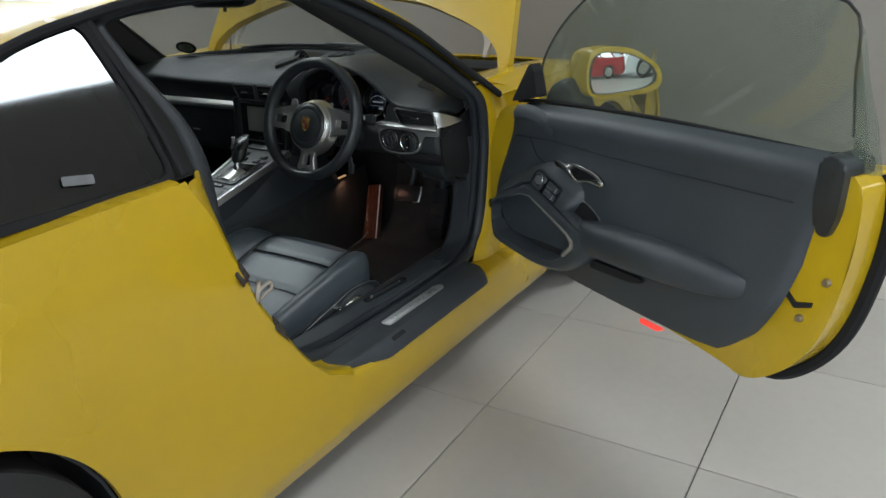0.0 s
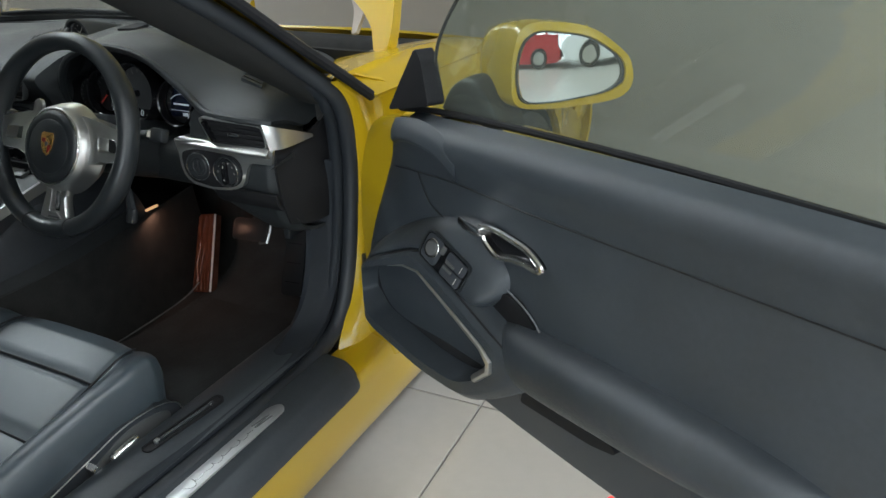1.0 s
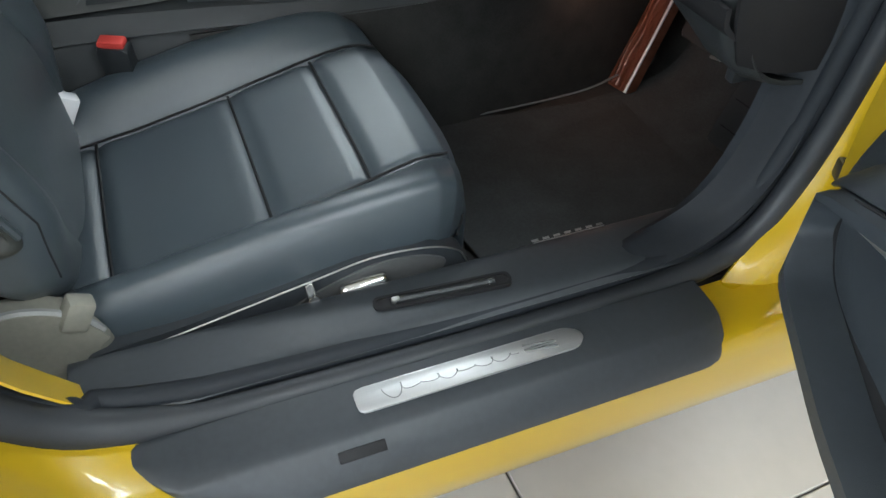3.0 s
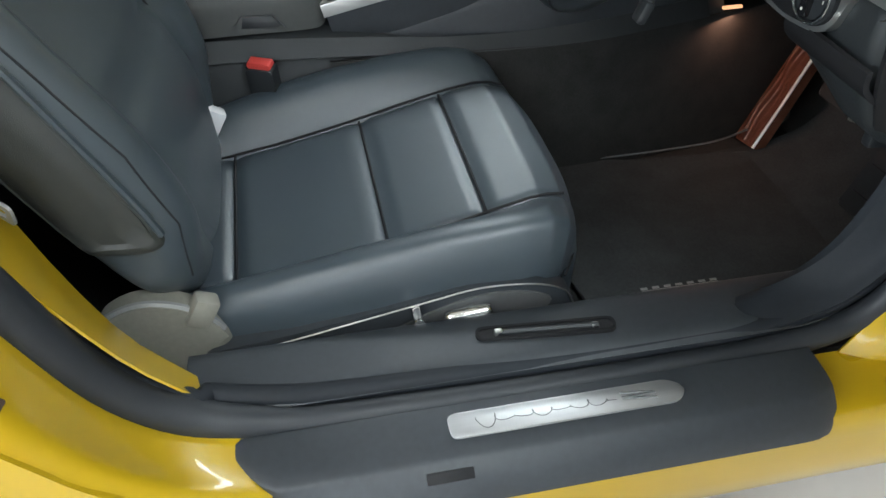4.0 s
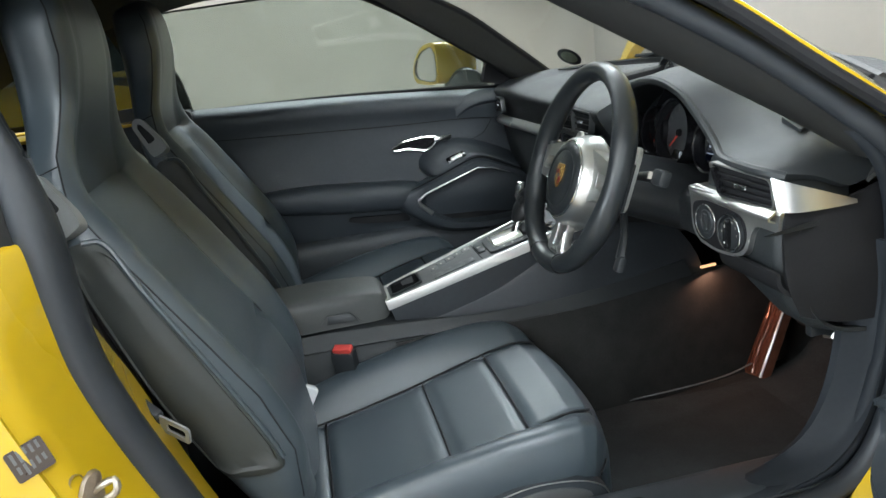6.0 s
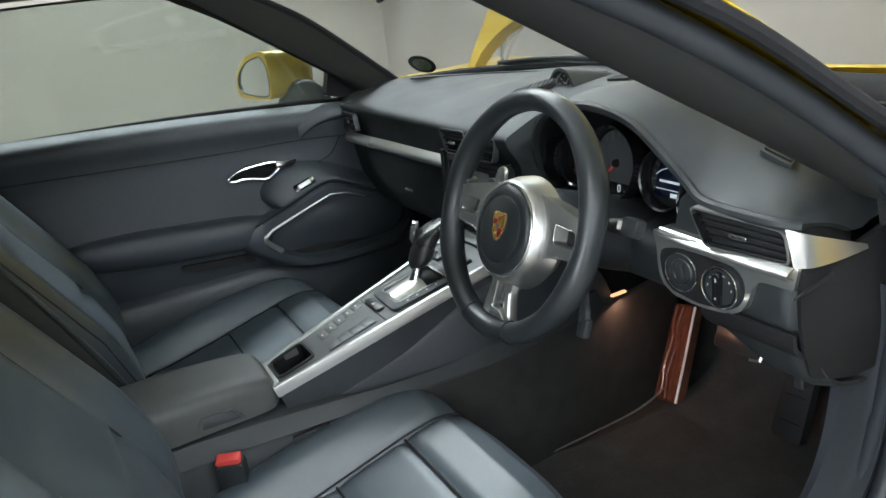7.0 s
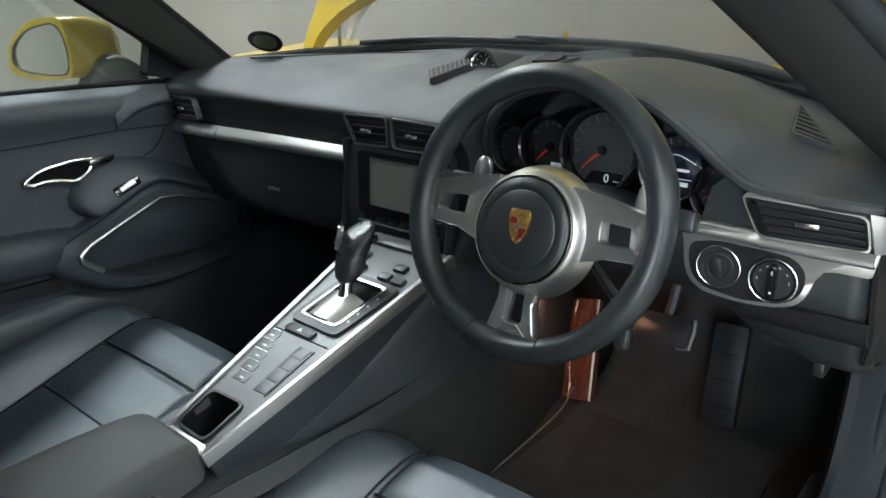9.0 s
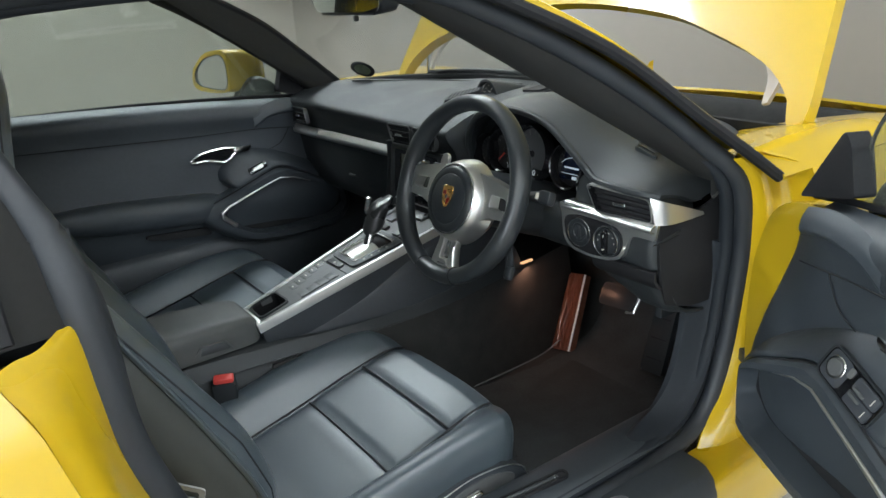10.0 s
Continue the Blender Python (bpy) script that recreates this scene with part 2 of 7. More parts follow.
WHEELSKIN = material("smooth_black_leather", (0.017, 0.020, 0.022), 0.36, 0.0, 0.15, 12.0, 0.1, 1500.0)
DOORSKIN = material("grained_door_lining", (0.037, 0.044, 0.051), 0.39, 0.0, 0.16, 8.0, 0.3, 1300.0, kind="voronoi")
PLASTIC = material("black_plastic", (0.020, 0.0225, 0.0245), 0.38, 0.0, 0.15, 10.0, 0.12, 1500.0)
SOFT = material("matt_black_plastic", (0.029, 0.034, 0.039), 0.50, 0.0, 0.2, 8.0, 0.2, 1200.0)
GLOSS = material("gloss_black_plastic", (0.008, 0.008, 0.009), 0.15, 0.0, 0.1, 10.0)
SEALRUB = material("satin_seal_rubber", (0.018, 0.021, 0.025), 0.55, 0.0, 0.15, 14.0, 0.15, 700.0)
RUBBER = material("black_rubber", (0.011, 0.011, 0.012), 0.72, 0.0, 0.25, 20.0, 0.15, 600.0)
FOOTTRIM = material("dull_trim_plastic", (0.014, 0.017, 0.021), 0.62, 0.0, 0.2, 8.0, 0.2, 1200.0)
FOOTTRIM.node_tree.nodes["Principled BSDF"].inputs["Specular IOR Level"].default_value = 0.25
# for real seams, and as painted shade inside slots, pits and hollows
SEAMSHADE = material("dark_seam_and_shade", (0.006, 0.006, 0.007), 0.8, 0.0, 0.1, 20.0)
THREAD = material("grey_thread", (0.12, 0.125, 0.13), 0.7, 0.0, 0.2, 60.0)
PALETRIM = material("pale_trim_plastic", (0.26, 0.265, 0.26), 0.38, 0.2, 0.08, 14.0, 0.05, 1400.0)
SWITCHTOP = material("slate_switch_plastic", (0.036, 0.040, 0.047), 0.42, 0.0, 0.12, 12.0, 0.08, 1500.0)
SILVER = material("satin_silver_trim", (0.60, 0.60, 0.58), 0.33, 0.96, 0.03, 6.0, wear=0.0)
GALV = material("grey_console_plastic", (0.115, 0.118, 0.118), 0.40, 0.35, 0.1, 12.0, 0.05, 1500.0)
CHROME = material("chrome", (0.74, 0.735, 0.72), 0.20, 1.0, 0.03, 20.0, wear=0.04)
GUNMETAL = material("dull_zinc", (0.36, 0.31, 0.25), 0.42, 0.9, 0.15, 30.0)
CARPET = material("dark_carpet", (0.029, 0.029, 0.028), 0.95, 0.0, 0.35, 25.0, 0.9, 700.0)
MAT = material("velour_mat", (0.038, 0.041, 0.042), 0.95, 0.0, 0.35, 18.0, 0.9, 900.0)
FILM = material("film_over_footrest", (0.17, 0.065, 0.042), 0.14, 0.25, 0.35, 30.0, 0.5, 60.0, stretch=(3, 1, 1))
TRIMCLOTH = material("dark_headliner", (0.019, 0.019, 0.018), 0.9, 0.0, 0.15, 10.0, 0.4, 1200.0)
TYRE = material("tyre_rubber", (0.014, 0.014, 0.014), 0.75, 0.0, 0.3, 20.0, 0.3, 300.0)
PLATE = material("brushed_plate", (0.60, 0.60, 0.60), 0.40, 0.85, 0.08, 30.0, stretch=(1, 0.05, 1))
OLIVE = material("worn_grey_plastic", (0.19, 0.185, 0.155), 0.55, 0.0, 0.15, 12.0, 0.1, 900.0)
REDPLASTIC = material("red_plastic", (0.55, 0.055, 0.045), 0.4)
LABEL = material("dark_label", (0.045, 0.03, 0.022), 0.3, 0.0, 0.1, 40.0)
DIALINK = material("faint_dial_print", (0.11, 0.108, 0.10), 0.5, 0.0, 0.2, 40.0)
INK = material("pale_ink", (0.55, 0.52, 0.46), 0.5, 0.0, 0.1, 40.0)
GOLD = material("gold_enamel", (0.62, 0.36, 0.11), 0.25, 0.8, 0.08, 60.0)
MAROON = material("maroon_enamel", (0.16, 0.012, 0.012), 0.25, 0.0, 0.1, 60.0)
DIALFACE = material("dial_face", (0.010, 0.010, 0.011), 0.35, 0.0, 0.1, 30.0)
DIALGREY = material("grey_dial_face", (0.040, 0.042, 0.045), 0.4, 0.0, 0.1, 30.0)
SCREEN = material("unlit_screen", (0.15, 0.157, 0.14), 0.12, 0.0, 0.04, 6.0)
WALLPAINT = material("warm_white_wall_paint", (0.235, 0.216, 0.192), 0.85, 0.0, 0.03, 1.2, 0.15, 300.0)
CEILPAINT = material("ceiling_paint", (0.55, 0.55, 0.54), 0.9, 0.0, 0.03, 1.0)
GROUT = material("grey_grout", (0.16, 0.15, 0.14), 0.9, 0.0, 0.2, 8.0)
for m_ in (RUBBER, TRIMCLOTH, CARPET, MAT):
    m_.node_tree.nodes["Principled BSDF"].inputs["Specular IOR Level"].default_value = 0.2
CLEAR = glass("windscreen_glass", (0.90, 0.92, 0.90))
# side glass brightened by a painted-in pale haze
TINT = glass("green_side_glass", (0.77, 0.82, 0.79), 0.03, (0.62, 0.64, 0.54), 0.05)
DARKGLASS = glass("dark_rear_glass", (0.10, 0.13, 0.13), 0.04, shine=0.11)
LIT = glowing("lit_digits", (0.6, 0.65, 0.7), 0.15)
NEEDLE = glowing("red_needle", (0.42, 0.035, 0.022), 0.05)
LAMPGLOW = glowing("foot_lamp_glow", (1.0, 0.55, 0.28), 0.7)
PANELGLOW = glowing("lamp_panel_glow", (1.0, 0.97, 0.93), 6.0)
MIRROR = material("mirror_silver", (0.85, 0.86, 0.86), 0.02, 1.0, 0.0, 5.0, wear=0.0)
TILEMAT = material("polished_porcelain", (0.45, 0.425, 0.39), 0.30, 0.0, 0.05, 2.2, 0.05, 200.0, wear=0.02)
nt = TILEMAT.node_tree
inf = nt.nodes.new("ShaderNodeObjectInfo")
mr = nt.nodes.new("ShaderNodeMapRange")
mr.inputs[3].default_value, mr.inputs[4].default_value = 0.93, 1.05
nt.links.new(inf.outputs["Random"], mr.inputs[0])
vs2 = nt.nodes.new("ShaderNodeVectorMath")
vs2.operation = "SCALE"
src = nt.nodes["Principled BSDF"].inputs["Base Color"].links[0].from_socket
nt.links.new(src, vs2.inputs[0])
nt.links.new(mr.outputs[0], vs2.inputs[3])
nt.links.new(vs2.outputs[0], nt.nodes["Principled BSDF"].inputs["Base Color"])
WHITEPAINT = material("white_car_paint", (0.75, 0.76, 0.77), 0.25, coat=1.0, vary=0.02)
REDPAINT = material("red_car_paint", (0.42, 0.02, 0.03), 0.25, coat=1.0, vary=0.03)
LINER = material("pale_lid_liner", (0.50, 0.45, 0.40), 0.8, 0.0, 0.08, 6.0, 0.3, 500.0)
REDREF = glowing("red_door_lamp", (0.9, 0.05, 0.04), 1.5)

# ---- showroom ----
def wall(name, a, b, label):
    """A thick wall from a to b (x, y), up to the ceiling."""
    (x0, y0), (x1, y1) = a, b
    bm = box((abs(x1 - x0) + 0.2, abs(y1 - y0) + 0.2, ROOM[4] + 0.3), at((x0 + x1) / 2, (y0 + y1) / 2, ROOM[4] / 2))
    ob = part(name, bm, WALLPAINT)
    tagged(ob, label, "wall", kind="structure")


rx0, rx1, ry0, ry1, rh = ROOM
wall("wall_west", (rx0 - 0.1, ry0), (rx0 - 0.1, ry1), "plain warm white painted showroom wall")
wall("wall_north", (rx0, ry1 + 0.1), (rx1, ry1 + 0.1), "plain warm white wall beyond the car's nose")
ceil = part("ceiling", box((rx1 - rx0 + 0.3, ry1 - ry0 + 0.3, 0.12), at((rx0 + rx1) / 2, (ry0 + ry1) / 2, rh + 0.06)), CEILPAINT)
tagged(ceil, "plain pale painted showroom ceiling", "ceiling", kind="structure")
floor = part("floor", box((rx1 - rx0 + 0.3, ry1 - ry0 + 0.3, 0.12), at((rx0 + rx1) / 2, (ry0 + ry1) / 2, -0.068)), GROUT)
tagged(floor, "cream polished porcelain tiles with dark grout joints", "floor", kind="structure")
for px, py, sx, sy, watts in PANELS:
    lamp = thing("ceiling_light", (px, py, rh), "slim rectangular ceiling light with a white diffuser", "ceiling light", "ceiling lights")
    part("housing", box((sx + 0.06, sy + 0.06, 0.05), at(px, py, rh - 0.026), 0.008), WHITEPAINT, lamp)
    part("diffuser", box((sx, sy, 0.012), at(px, py, rh - 0.058), 0.003), PANELGLOW, lamp, "glowing white diffuser")
for px, py in DOWN:
    lamp = thing("downlight", (px, py, rh), "small round recessed ceiling downlight", "downlight", "ceiling downlights")
    part("bezel", revolve([(0.05, -0.001), (0.075, -0.001), (0.075, -0.012), (0.05, -0.015), (0.05, -0.001)], at(px, py, rh), 24), WHITEPAINT, lamp)


def assumed_window(wname, name, m, length, a0, a1, label):
    """A thick wall along m's first axis with a glazed opening from a0 to a1, z 0.45 to 2.95."""
    z0, z1, hh = 0.45, 2.95, rh + 0.3
    bm = box((a0, 0.2, hh), m @ at(a0 / 2, 0, rh / 2))
    bm = box((length - a1, 0.2, hh), m @ at((length + a1) / 2, 0, rh / 2), bm=bm)
    bm = box((a1 - a0, 0.2, z0 + 0.15), m @ at((a0 + a1) / 2, 0, (z0 - 0.15) / 2), bm=bm)
    bm = box((a1 - a0, 0.2, rh + 0.15 - z1), m @ at((a0 + a1) / 2, 0, (rh + 0.15 + z1) / 2), bm=bm)
    tagged(part(wname, bm, WALLPAINT), label, "wall", kind="structure")
    win = thing(name, tuple(m @ Vector(((a0 + a1) / 2, 0, z0))), "unseen assumed shop window with white frames and frosted panes, added for side light", "window", kind="structure")
    n = 5
    for k in range(n + 1):
        part("window_frame", box((0.06, 0.10, z1 - z0), m @ at(a0 + (a1 - a0) * k / n, 0, (z0 + z1) / 2), 0.005), WHITEPAINT, win)
    for z in (z0 + 0.03, z1 - 0.03):
        part("window_frame", box((a1 - a0, 0.09, 0.06), m @ at((a0 + a1) / 2, 0, z), 0.005), WHITEPAINT, win)
    for k in range(n):
        part("pane", box(((a1 - a0) / n - 0.07, 0.02, z1 - z0 - 0.13), m @ at(a0 + (a1 - a0) * (k + 0.5) / n, 0.0, (z0 + z1) / 2)), FROSTED, win)


# unseen windows, assumed to give the added side lamps an opening
assumed_window("wall_east", "window_1", fm((rx1 + 0.1, ry0, 0), (0, 1, 0), (0, 0, 1)) @ Matrix(((1, 0, 0, 0), (0, 0, 1, 0), (0, -1, 0, 0), (0, 0, 0, 1))).inverted(), ry1 - ry0, 1.9, 8.9, "plain warm white wall with a broad assumed window")
assumed_window("wall_south", "window_2", at(rx0, ry0 - 0.1, 0), rx1 - rx0, 5.9, 12.9, "plain warm white wall with a broad assumed window")

# ---- sports car: shell ----
car = thing("sports_car", (0, 0, 0), "yellow two-door sports coupe with open driver's door and raised front lid", "car")


def xs(z):
    """Half width of the cabin's side glass plane at height z."""
    return 1.25 - 0.5 * z


# upper edge of the side openings, as (y, z), front to rear
TOP = [(0.345, 0.835), (0.285, 0.885), (0.203, 0.95), (0.073, 1.055), (-0.084, 1.135), (-0.181, 1.172), (-0.30, 1.19), (-0.50, 1.200),
       (-0.674, 1.198), (-0.80, 1.183), (-0.95, 1.155), (-1.15, 1.09), (-1.35, 1.0), (-1.52, 0.91)]
# the door opening's outer edge on the skin, (y, z), rear top to sill
REAR_EDGE = [(-0.798, 0.884), (-0.790, 0.866), (-0.773, 0.828), (-0.752, 0.743), (-0.709, 0.614), (-0.648, 0.507), (-0.593, 0.423), (-0.53, 0.355), (-0.45, 0.315)]
# the seal round the opening: (x, y, z)
SEAL = [(0.742, -0.722, 0.965), (0.762, -0.709, 0.879), (0.765, -0.698, 0.731), (0.762, -0.640, 0.55), (0.760, -0.590, 0.425), (0.760, -0.525, 0.358), (0.762, -0.44, 0.335),
        (0.764, -0.25, 0.328), (0.764, -0.02, 0.325), (0.762, 0.18, 0.330), (0.758, 0.285, 0.362), (0.758, 0.335, 0.46), (0.765, 0.352, 0.60), (0.775, 0.345, 0.72),
        (0.782, 0.310, 0.825), (0.750, 0.245, 0.895), (0.712, 0.150, 0.975), (0.672, 0.030, 1.056), (0.640, -0.090, 1.120), (0.619, -0.2, 1.164), (0.608, -0.36, 1.186),
        (0.610, -0.60, 1.190), (0.624, -0.765, 1.170), (0.668, -0.774, 1.105), (0.708, -0.748, 1.035)]


def side_x(y, z):
    """Half width of the outer skin below the belt."""
    prof = np.interp(z, [0.12, 0.18, 0.30, 0.50, 0.68, 0.80, 0.90, 0.96], [0.825, 0.855, 0.865, 0.868, 0.866, 0.855, 0.830, 0.800])
    flare = 0.055 * math.exp(-((y + 1.45) / 0.38) ** 2) * math.exp(-((z - 0.62) / 0.30) ** 2) + 0.03 * math.exp(-((y - 1.05) / 0.35) ** 2) * math.exp(-((z - 0.6) / 0.3) ** 2)
    taper = -0.10 * max(0.0, (-1.75 - y)) - 0.16 * max(0.0, y - 1.35)
    return prof + flare + taper


def arch_cut(bm, cy, cz, r):
    dead = [f for f in bm.faces if (f.calc_center_median().y - cy) ** 2 + (f.calc_center_median().z - cz) ** 2 < r * r]
    bmesh.ops.delete(bm, geom=dead, context="FACES")
    for v in bm.verts:
        dy, dz = v.co.y - cy, v.co.z - cz
        d = math.hypot(dy, dz)
        if d < r * 1.0 or (v.is_boundary and d < r * 1.13):
            v.co.y, v.co.z = cy + dy / d * r, cz + dz / d * r


def side_panel(s, front, rear, zs, n):
    """Skin from the line front(z) to rear(z), by height; s is the side."""
    g = np.zeros((len(zs), n, 3))
    for i, z in enumerate(zs):
        for j in range(n):
            y = front(z) + (rear(z) - front(z)) * j / (n - 1)
            g[i, j] = (s * side_x(y, z), y, z)
    return g


ez = [p[1] for p in REAR_EDGE][::-1]
ey = [p[0] for p in REAR_EDGE][::-1]
edge_y = lambda z: float(np.interp(z, ez, ey)) if z > 0.315 else -0.45
belt = lambda y: 0.892 - 0.07 * max(0.0, -1.1 - y)
for s in (1, -1):
    # rear quarter with its wheel arch
    zs = np.linspace(0.125, 0.895, 54)
    g = side_panel(s, edge_y, lambda z: -2.12 + 0.25 * abs(z - 0.5), zs, 72)
    bm = grid_bm(g)
    arch_cut(bm, -1.42, 0.33, 0.352)
    bmesh.ops.solidify(bm, geom=bm.faces[:], thickness=0.012)
    part("rear_quarter_panel", bm, YELLOW, car)
    # sill
    g = np.zeros((30, 16, 3))
    for i, y in enumerate(np.linspace(-0.455, 0.62, 30)):
        prof = cr([(0.775, 0.318), (0.83, 0.3165), (0.855, 0.312)] + [(side_x(y, z), z) for z in (0.296, 0.25, 0.20, 0.16, 0.127)] + [(0.80, 0.122), (0.72, 0.14)], 16)
        for j in range(16):
            g[i, j] = (s * prof[j][0], y, prof[j][1])
    part("sill", grid_bm(g, thick=0.006), YELLOW, car)
    # front wing behind and over the wheel, falling away to the nose
    wing_drop = lambda y: 0.40 * max(0.0, y - 0.80) ** 1.5
    zs = np.linspace(0.125, 0.835, 40)
    wing_back = lambda z: 0.475 - 0.06 * max(0.0, z - 0.65) / 0.2
    bm = grid_bm(side_panel(s, lambda z: 1.95 - 0.35 * abs(z - 0.45), wing_back, zs, 64))
    for v in bm.verts:
        v.co.z -= wing_drop(v.co.y) * max(0.0, v.co.z - 0.45) / 0.385
    arch_cut(bm, 1.03, 0.33, 0.345)
    bmesh.ops.solidify(bm, geom=bm.faces[:], thickness=0.012)
    part("front_wing", bm, YELLOW, car)
    top = [[(s * side_x(y, 0.835), y, 0.835), (s * (side_x(y, 0.835) - 0.06), y, 0.868 - 0.03 * max(0, y - 0.7)), (s * (0.68 if y > 0.5 else 0.76), y, 0.862 - 0.06 * max(0, y - 0.5)), (s * (0.60 if y > 0.5 else 0.735), y, 0.845 - 0.09 * max(0, y - 0.5))] for y in (0.34, 0.55, 0.8, 1.1, 1.4, 1.65)]
    top = [[(x, y, z - wing_drop(y)) for x, y, z in r] for r in top]
    part("wing_top", grid_bm(surf(top, 30, 12), thick=0.008), YELLOW, car)

    # roof pillar skin: between the side opening and the windscreen
    tp = TOP[:6]
    inner = [(0.70, 0.345, 0.868), (0.69, 0.30, 0.905), (0.668, 0.215, 0.972), (0.635, 0.085, 1.068), (0.605, -0.07, 1.150), (0.585, -0.165, 1.190)]
    rows = [[(s * xs(z), y, z), (s * (xs(z) * 0.55 + a[0] * 0.45 + 0.008), (y + a[1]) / 2, (z + a[2]) / 2 + 0.016), (s * a[0], a[1], a[2])] for (y, z), a in zip(tp, inner)]
    part("roof_pillar", grid_bm(surf(rows, 34, 9), thick=0.006), YELLOW, car)
    # black gasket along the windscreen's side
    part("screen_gasket", tube([(s * (a[0] - 0.008), a[1] + 0.004, a[2] + 0.003) for a in inner], 0.011, 8, res=40), RUBBER, car)
    # inner pillar trim
    innr = [(0.690, 0.290, 0.826), (0.662, 0.208, 0.882), (0.632, 0.102, 0.950), (0.604, 0.004, 1.014), (0.574, -0.102, 1.082), (0.544, -0.208, 1.150)]
    outr = [(0.785, 0.318, 0.828), (0.752, 0.250, 0.893), (0.712, 0.150, 0.975), (0.672, 0.030, 1.056), (0.640, -0.090, 1.120), (0.619, -0.2, 1.164)]
    rows = [[(s * o[0], o[1], o[2]), (s * (o[0] * 0.7 + i[0] * 0.3), o[1] * 0.7 + i[1] * 0.3 - 0.012, o[2] * 0.7 + i[2] * 0.3 - 0.004),
             (s * (o[0] * 0.3 + i[0] * 0.7), o[1] * 0.3 + i[1] * 0.7 - 0.005, o[2] * 0.3 + i[2] * 0.7 + 0.0), (s * i[0], i[1] + 0.01, i[2] + 0.012), (s * (e[0] - 0.012), e[1], e[2] - 0.004)] for o, i, e in zip(outr, innr, inner)]
    part("pillar_trim", grid_bm(surf(rows, 34, 15), thick=0.006), TRIMCLOTH, car, "matt black inner pillar trim")
    # rear side glass and its black surround
    q = [(-0.800, 0.900), (-0.806, 1.03), (-0.832, 1.172), (-0.95, 1.142), (-1.15, 1.072), (-1.35, 0.98), (-1.42, 0.925), (-1.15, 0.912)]
    ol = [(-0.790, 0.890), (-0.795, 1.03), (-0.818, 1.180), (-0.95, 1.155), (-1.16, 1.088), (-1.37, 0.99), (-1.48, 0.915), (-1.15, 0.897)]
    sidem = Matrix(((0, -s * 0.5, s, s * 1.246), (1, 0, 0, 0), (0, 1, 0, 0), (0, 0, 0, 1)))
    win = part("rear_side_window", prism(rounded(ol, 0.03), sidem, -0.006, -0.002), DARKGLASS, car, "dark tinted rear side glass")
    win.visible_shadow = False
    part("window_surround", ring(rounded(ol, 0.03), rounded(q, 0.03), sidem, -0.008, 0.004), RUBBER, win)
    # B post inside the glass
    rows = [[(s * 0.762, -0.712, 0.88), (s * 0.79, -0.76, 0.888), (s * 0.80, -0.84, 0.89)], [(s * 0.735, -0.728, 0.99), (s * 0.745, -0.775, 1.0), (s * 0.742, -0.85, 1.0)],
            [(s * 0.685, -0.765, 1.08), (s * 0.697, -0.80, 1.09), (s * 0.692, -0.87, 1.09)], [(s * 0.63, -0.775, 1.15), (s * 0.648, -0.82, 1.165), (s * 0.64, -0.89, 1.16)]]
    part("rear_post", grid_bm(surf(rows, 20, 10), thick=0.006), TRIMCLOTH, car, "matt dark post behind the door")
    part("post_strip", tube([(s * 0.812, -0.780, 0.900), (s * 0.757, -0.783, 1.0), (s * 0.708, -0.796, 1.09), (s * 0.662, -0.812, 1.172)], 0.008, 8, res=24, flat=0.6), RUBBER, car)

# roof panel from the windscreen's head back to the tail
rows = []
for (y, z) in [(-0.165, 1.19)] + TOP[6:] + [(-1.75, 0.80), (-2.05, 0.62)]:
    w = xs(z) if y > -1.0 else xs(z) - 0.10 * (-1.0 - y) * 0.4
    if y == -0.165:
        w = 0.585
    bulge = 0.075 if y > -1.0 else 0.075 + 0.06 * min(1, (-1.0 - y))
    rows.append([(w * t, y - 0.03 * (1 - t * t) * (1 if y > -0.2 else 0), z + bulge * (1 - abs(t) ** 2.4)) for t in (-1, -0.9, -0.6, -0.25, 0.25, 0.6, 0.9, 1)])
part("roof", grid_bm(surf(rows, 60, 40), thick=0.008), YELLOW, car)
for s in (1, -1):
    part("roof_rail_seal", tube([(s * (xs(z) + 0.002), y, z - 0.004) for y, z in TOP], 0.010, 8, res=60), RUBBER, car)
# rear deck below the roof's tail
deck = [[(x, -2.02, 0.66), (x * 0.98, -2.12, 0.55), (x * 0.97, -2.14, 0.40), (x * 0.95, -2.08, 0.22), (x * 0.9, -1.95, 0.16)] for x in (-0.84, -0.5, 0, 0.5, 0.84)]
part("rear_apron", grid_bm(surf(deck, 24, 16), thick=0.01), YELLOW, car)
shoulder = lambda s: [[(s * side_x(y, 0.893), y, belt(y)), (s * (xs(0.90) - 0.02 * k), y, belt(y) + 0.006), (s * 0.62, y, belt(y) + 0.0)] for k, y in enumerate((-0.81, -1.0, -1.3, -1.6, -2.0))]
for s in (1, -1):
    part("shoulder", grid_bm(surf(shoulder(s), 24, 8), thick=0.008), YELLOW, car)
# headliner
rows = []
for (y, z) in [(-0.19, 1.186), (-0.36, 1.192), (-0.56, 1.192), (-0.72, 1.174), (-1.0, 1.11), (-1.4, 0.93)]:
    rows.append([((xs(z) - 0.05) * t, y, z + 0.065 * (1 - abs(t) ** 2.2)) for t in (-1, -0.8, -0.4, 0, 0.4, 0.8, 1)])
part("headliner", grid_bm(surf(rows, 36, 30), thick=0.006), TRIMCLOTH, car, "dark cloth roof lining")
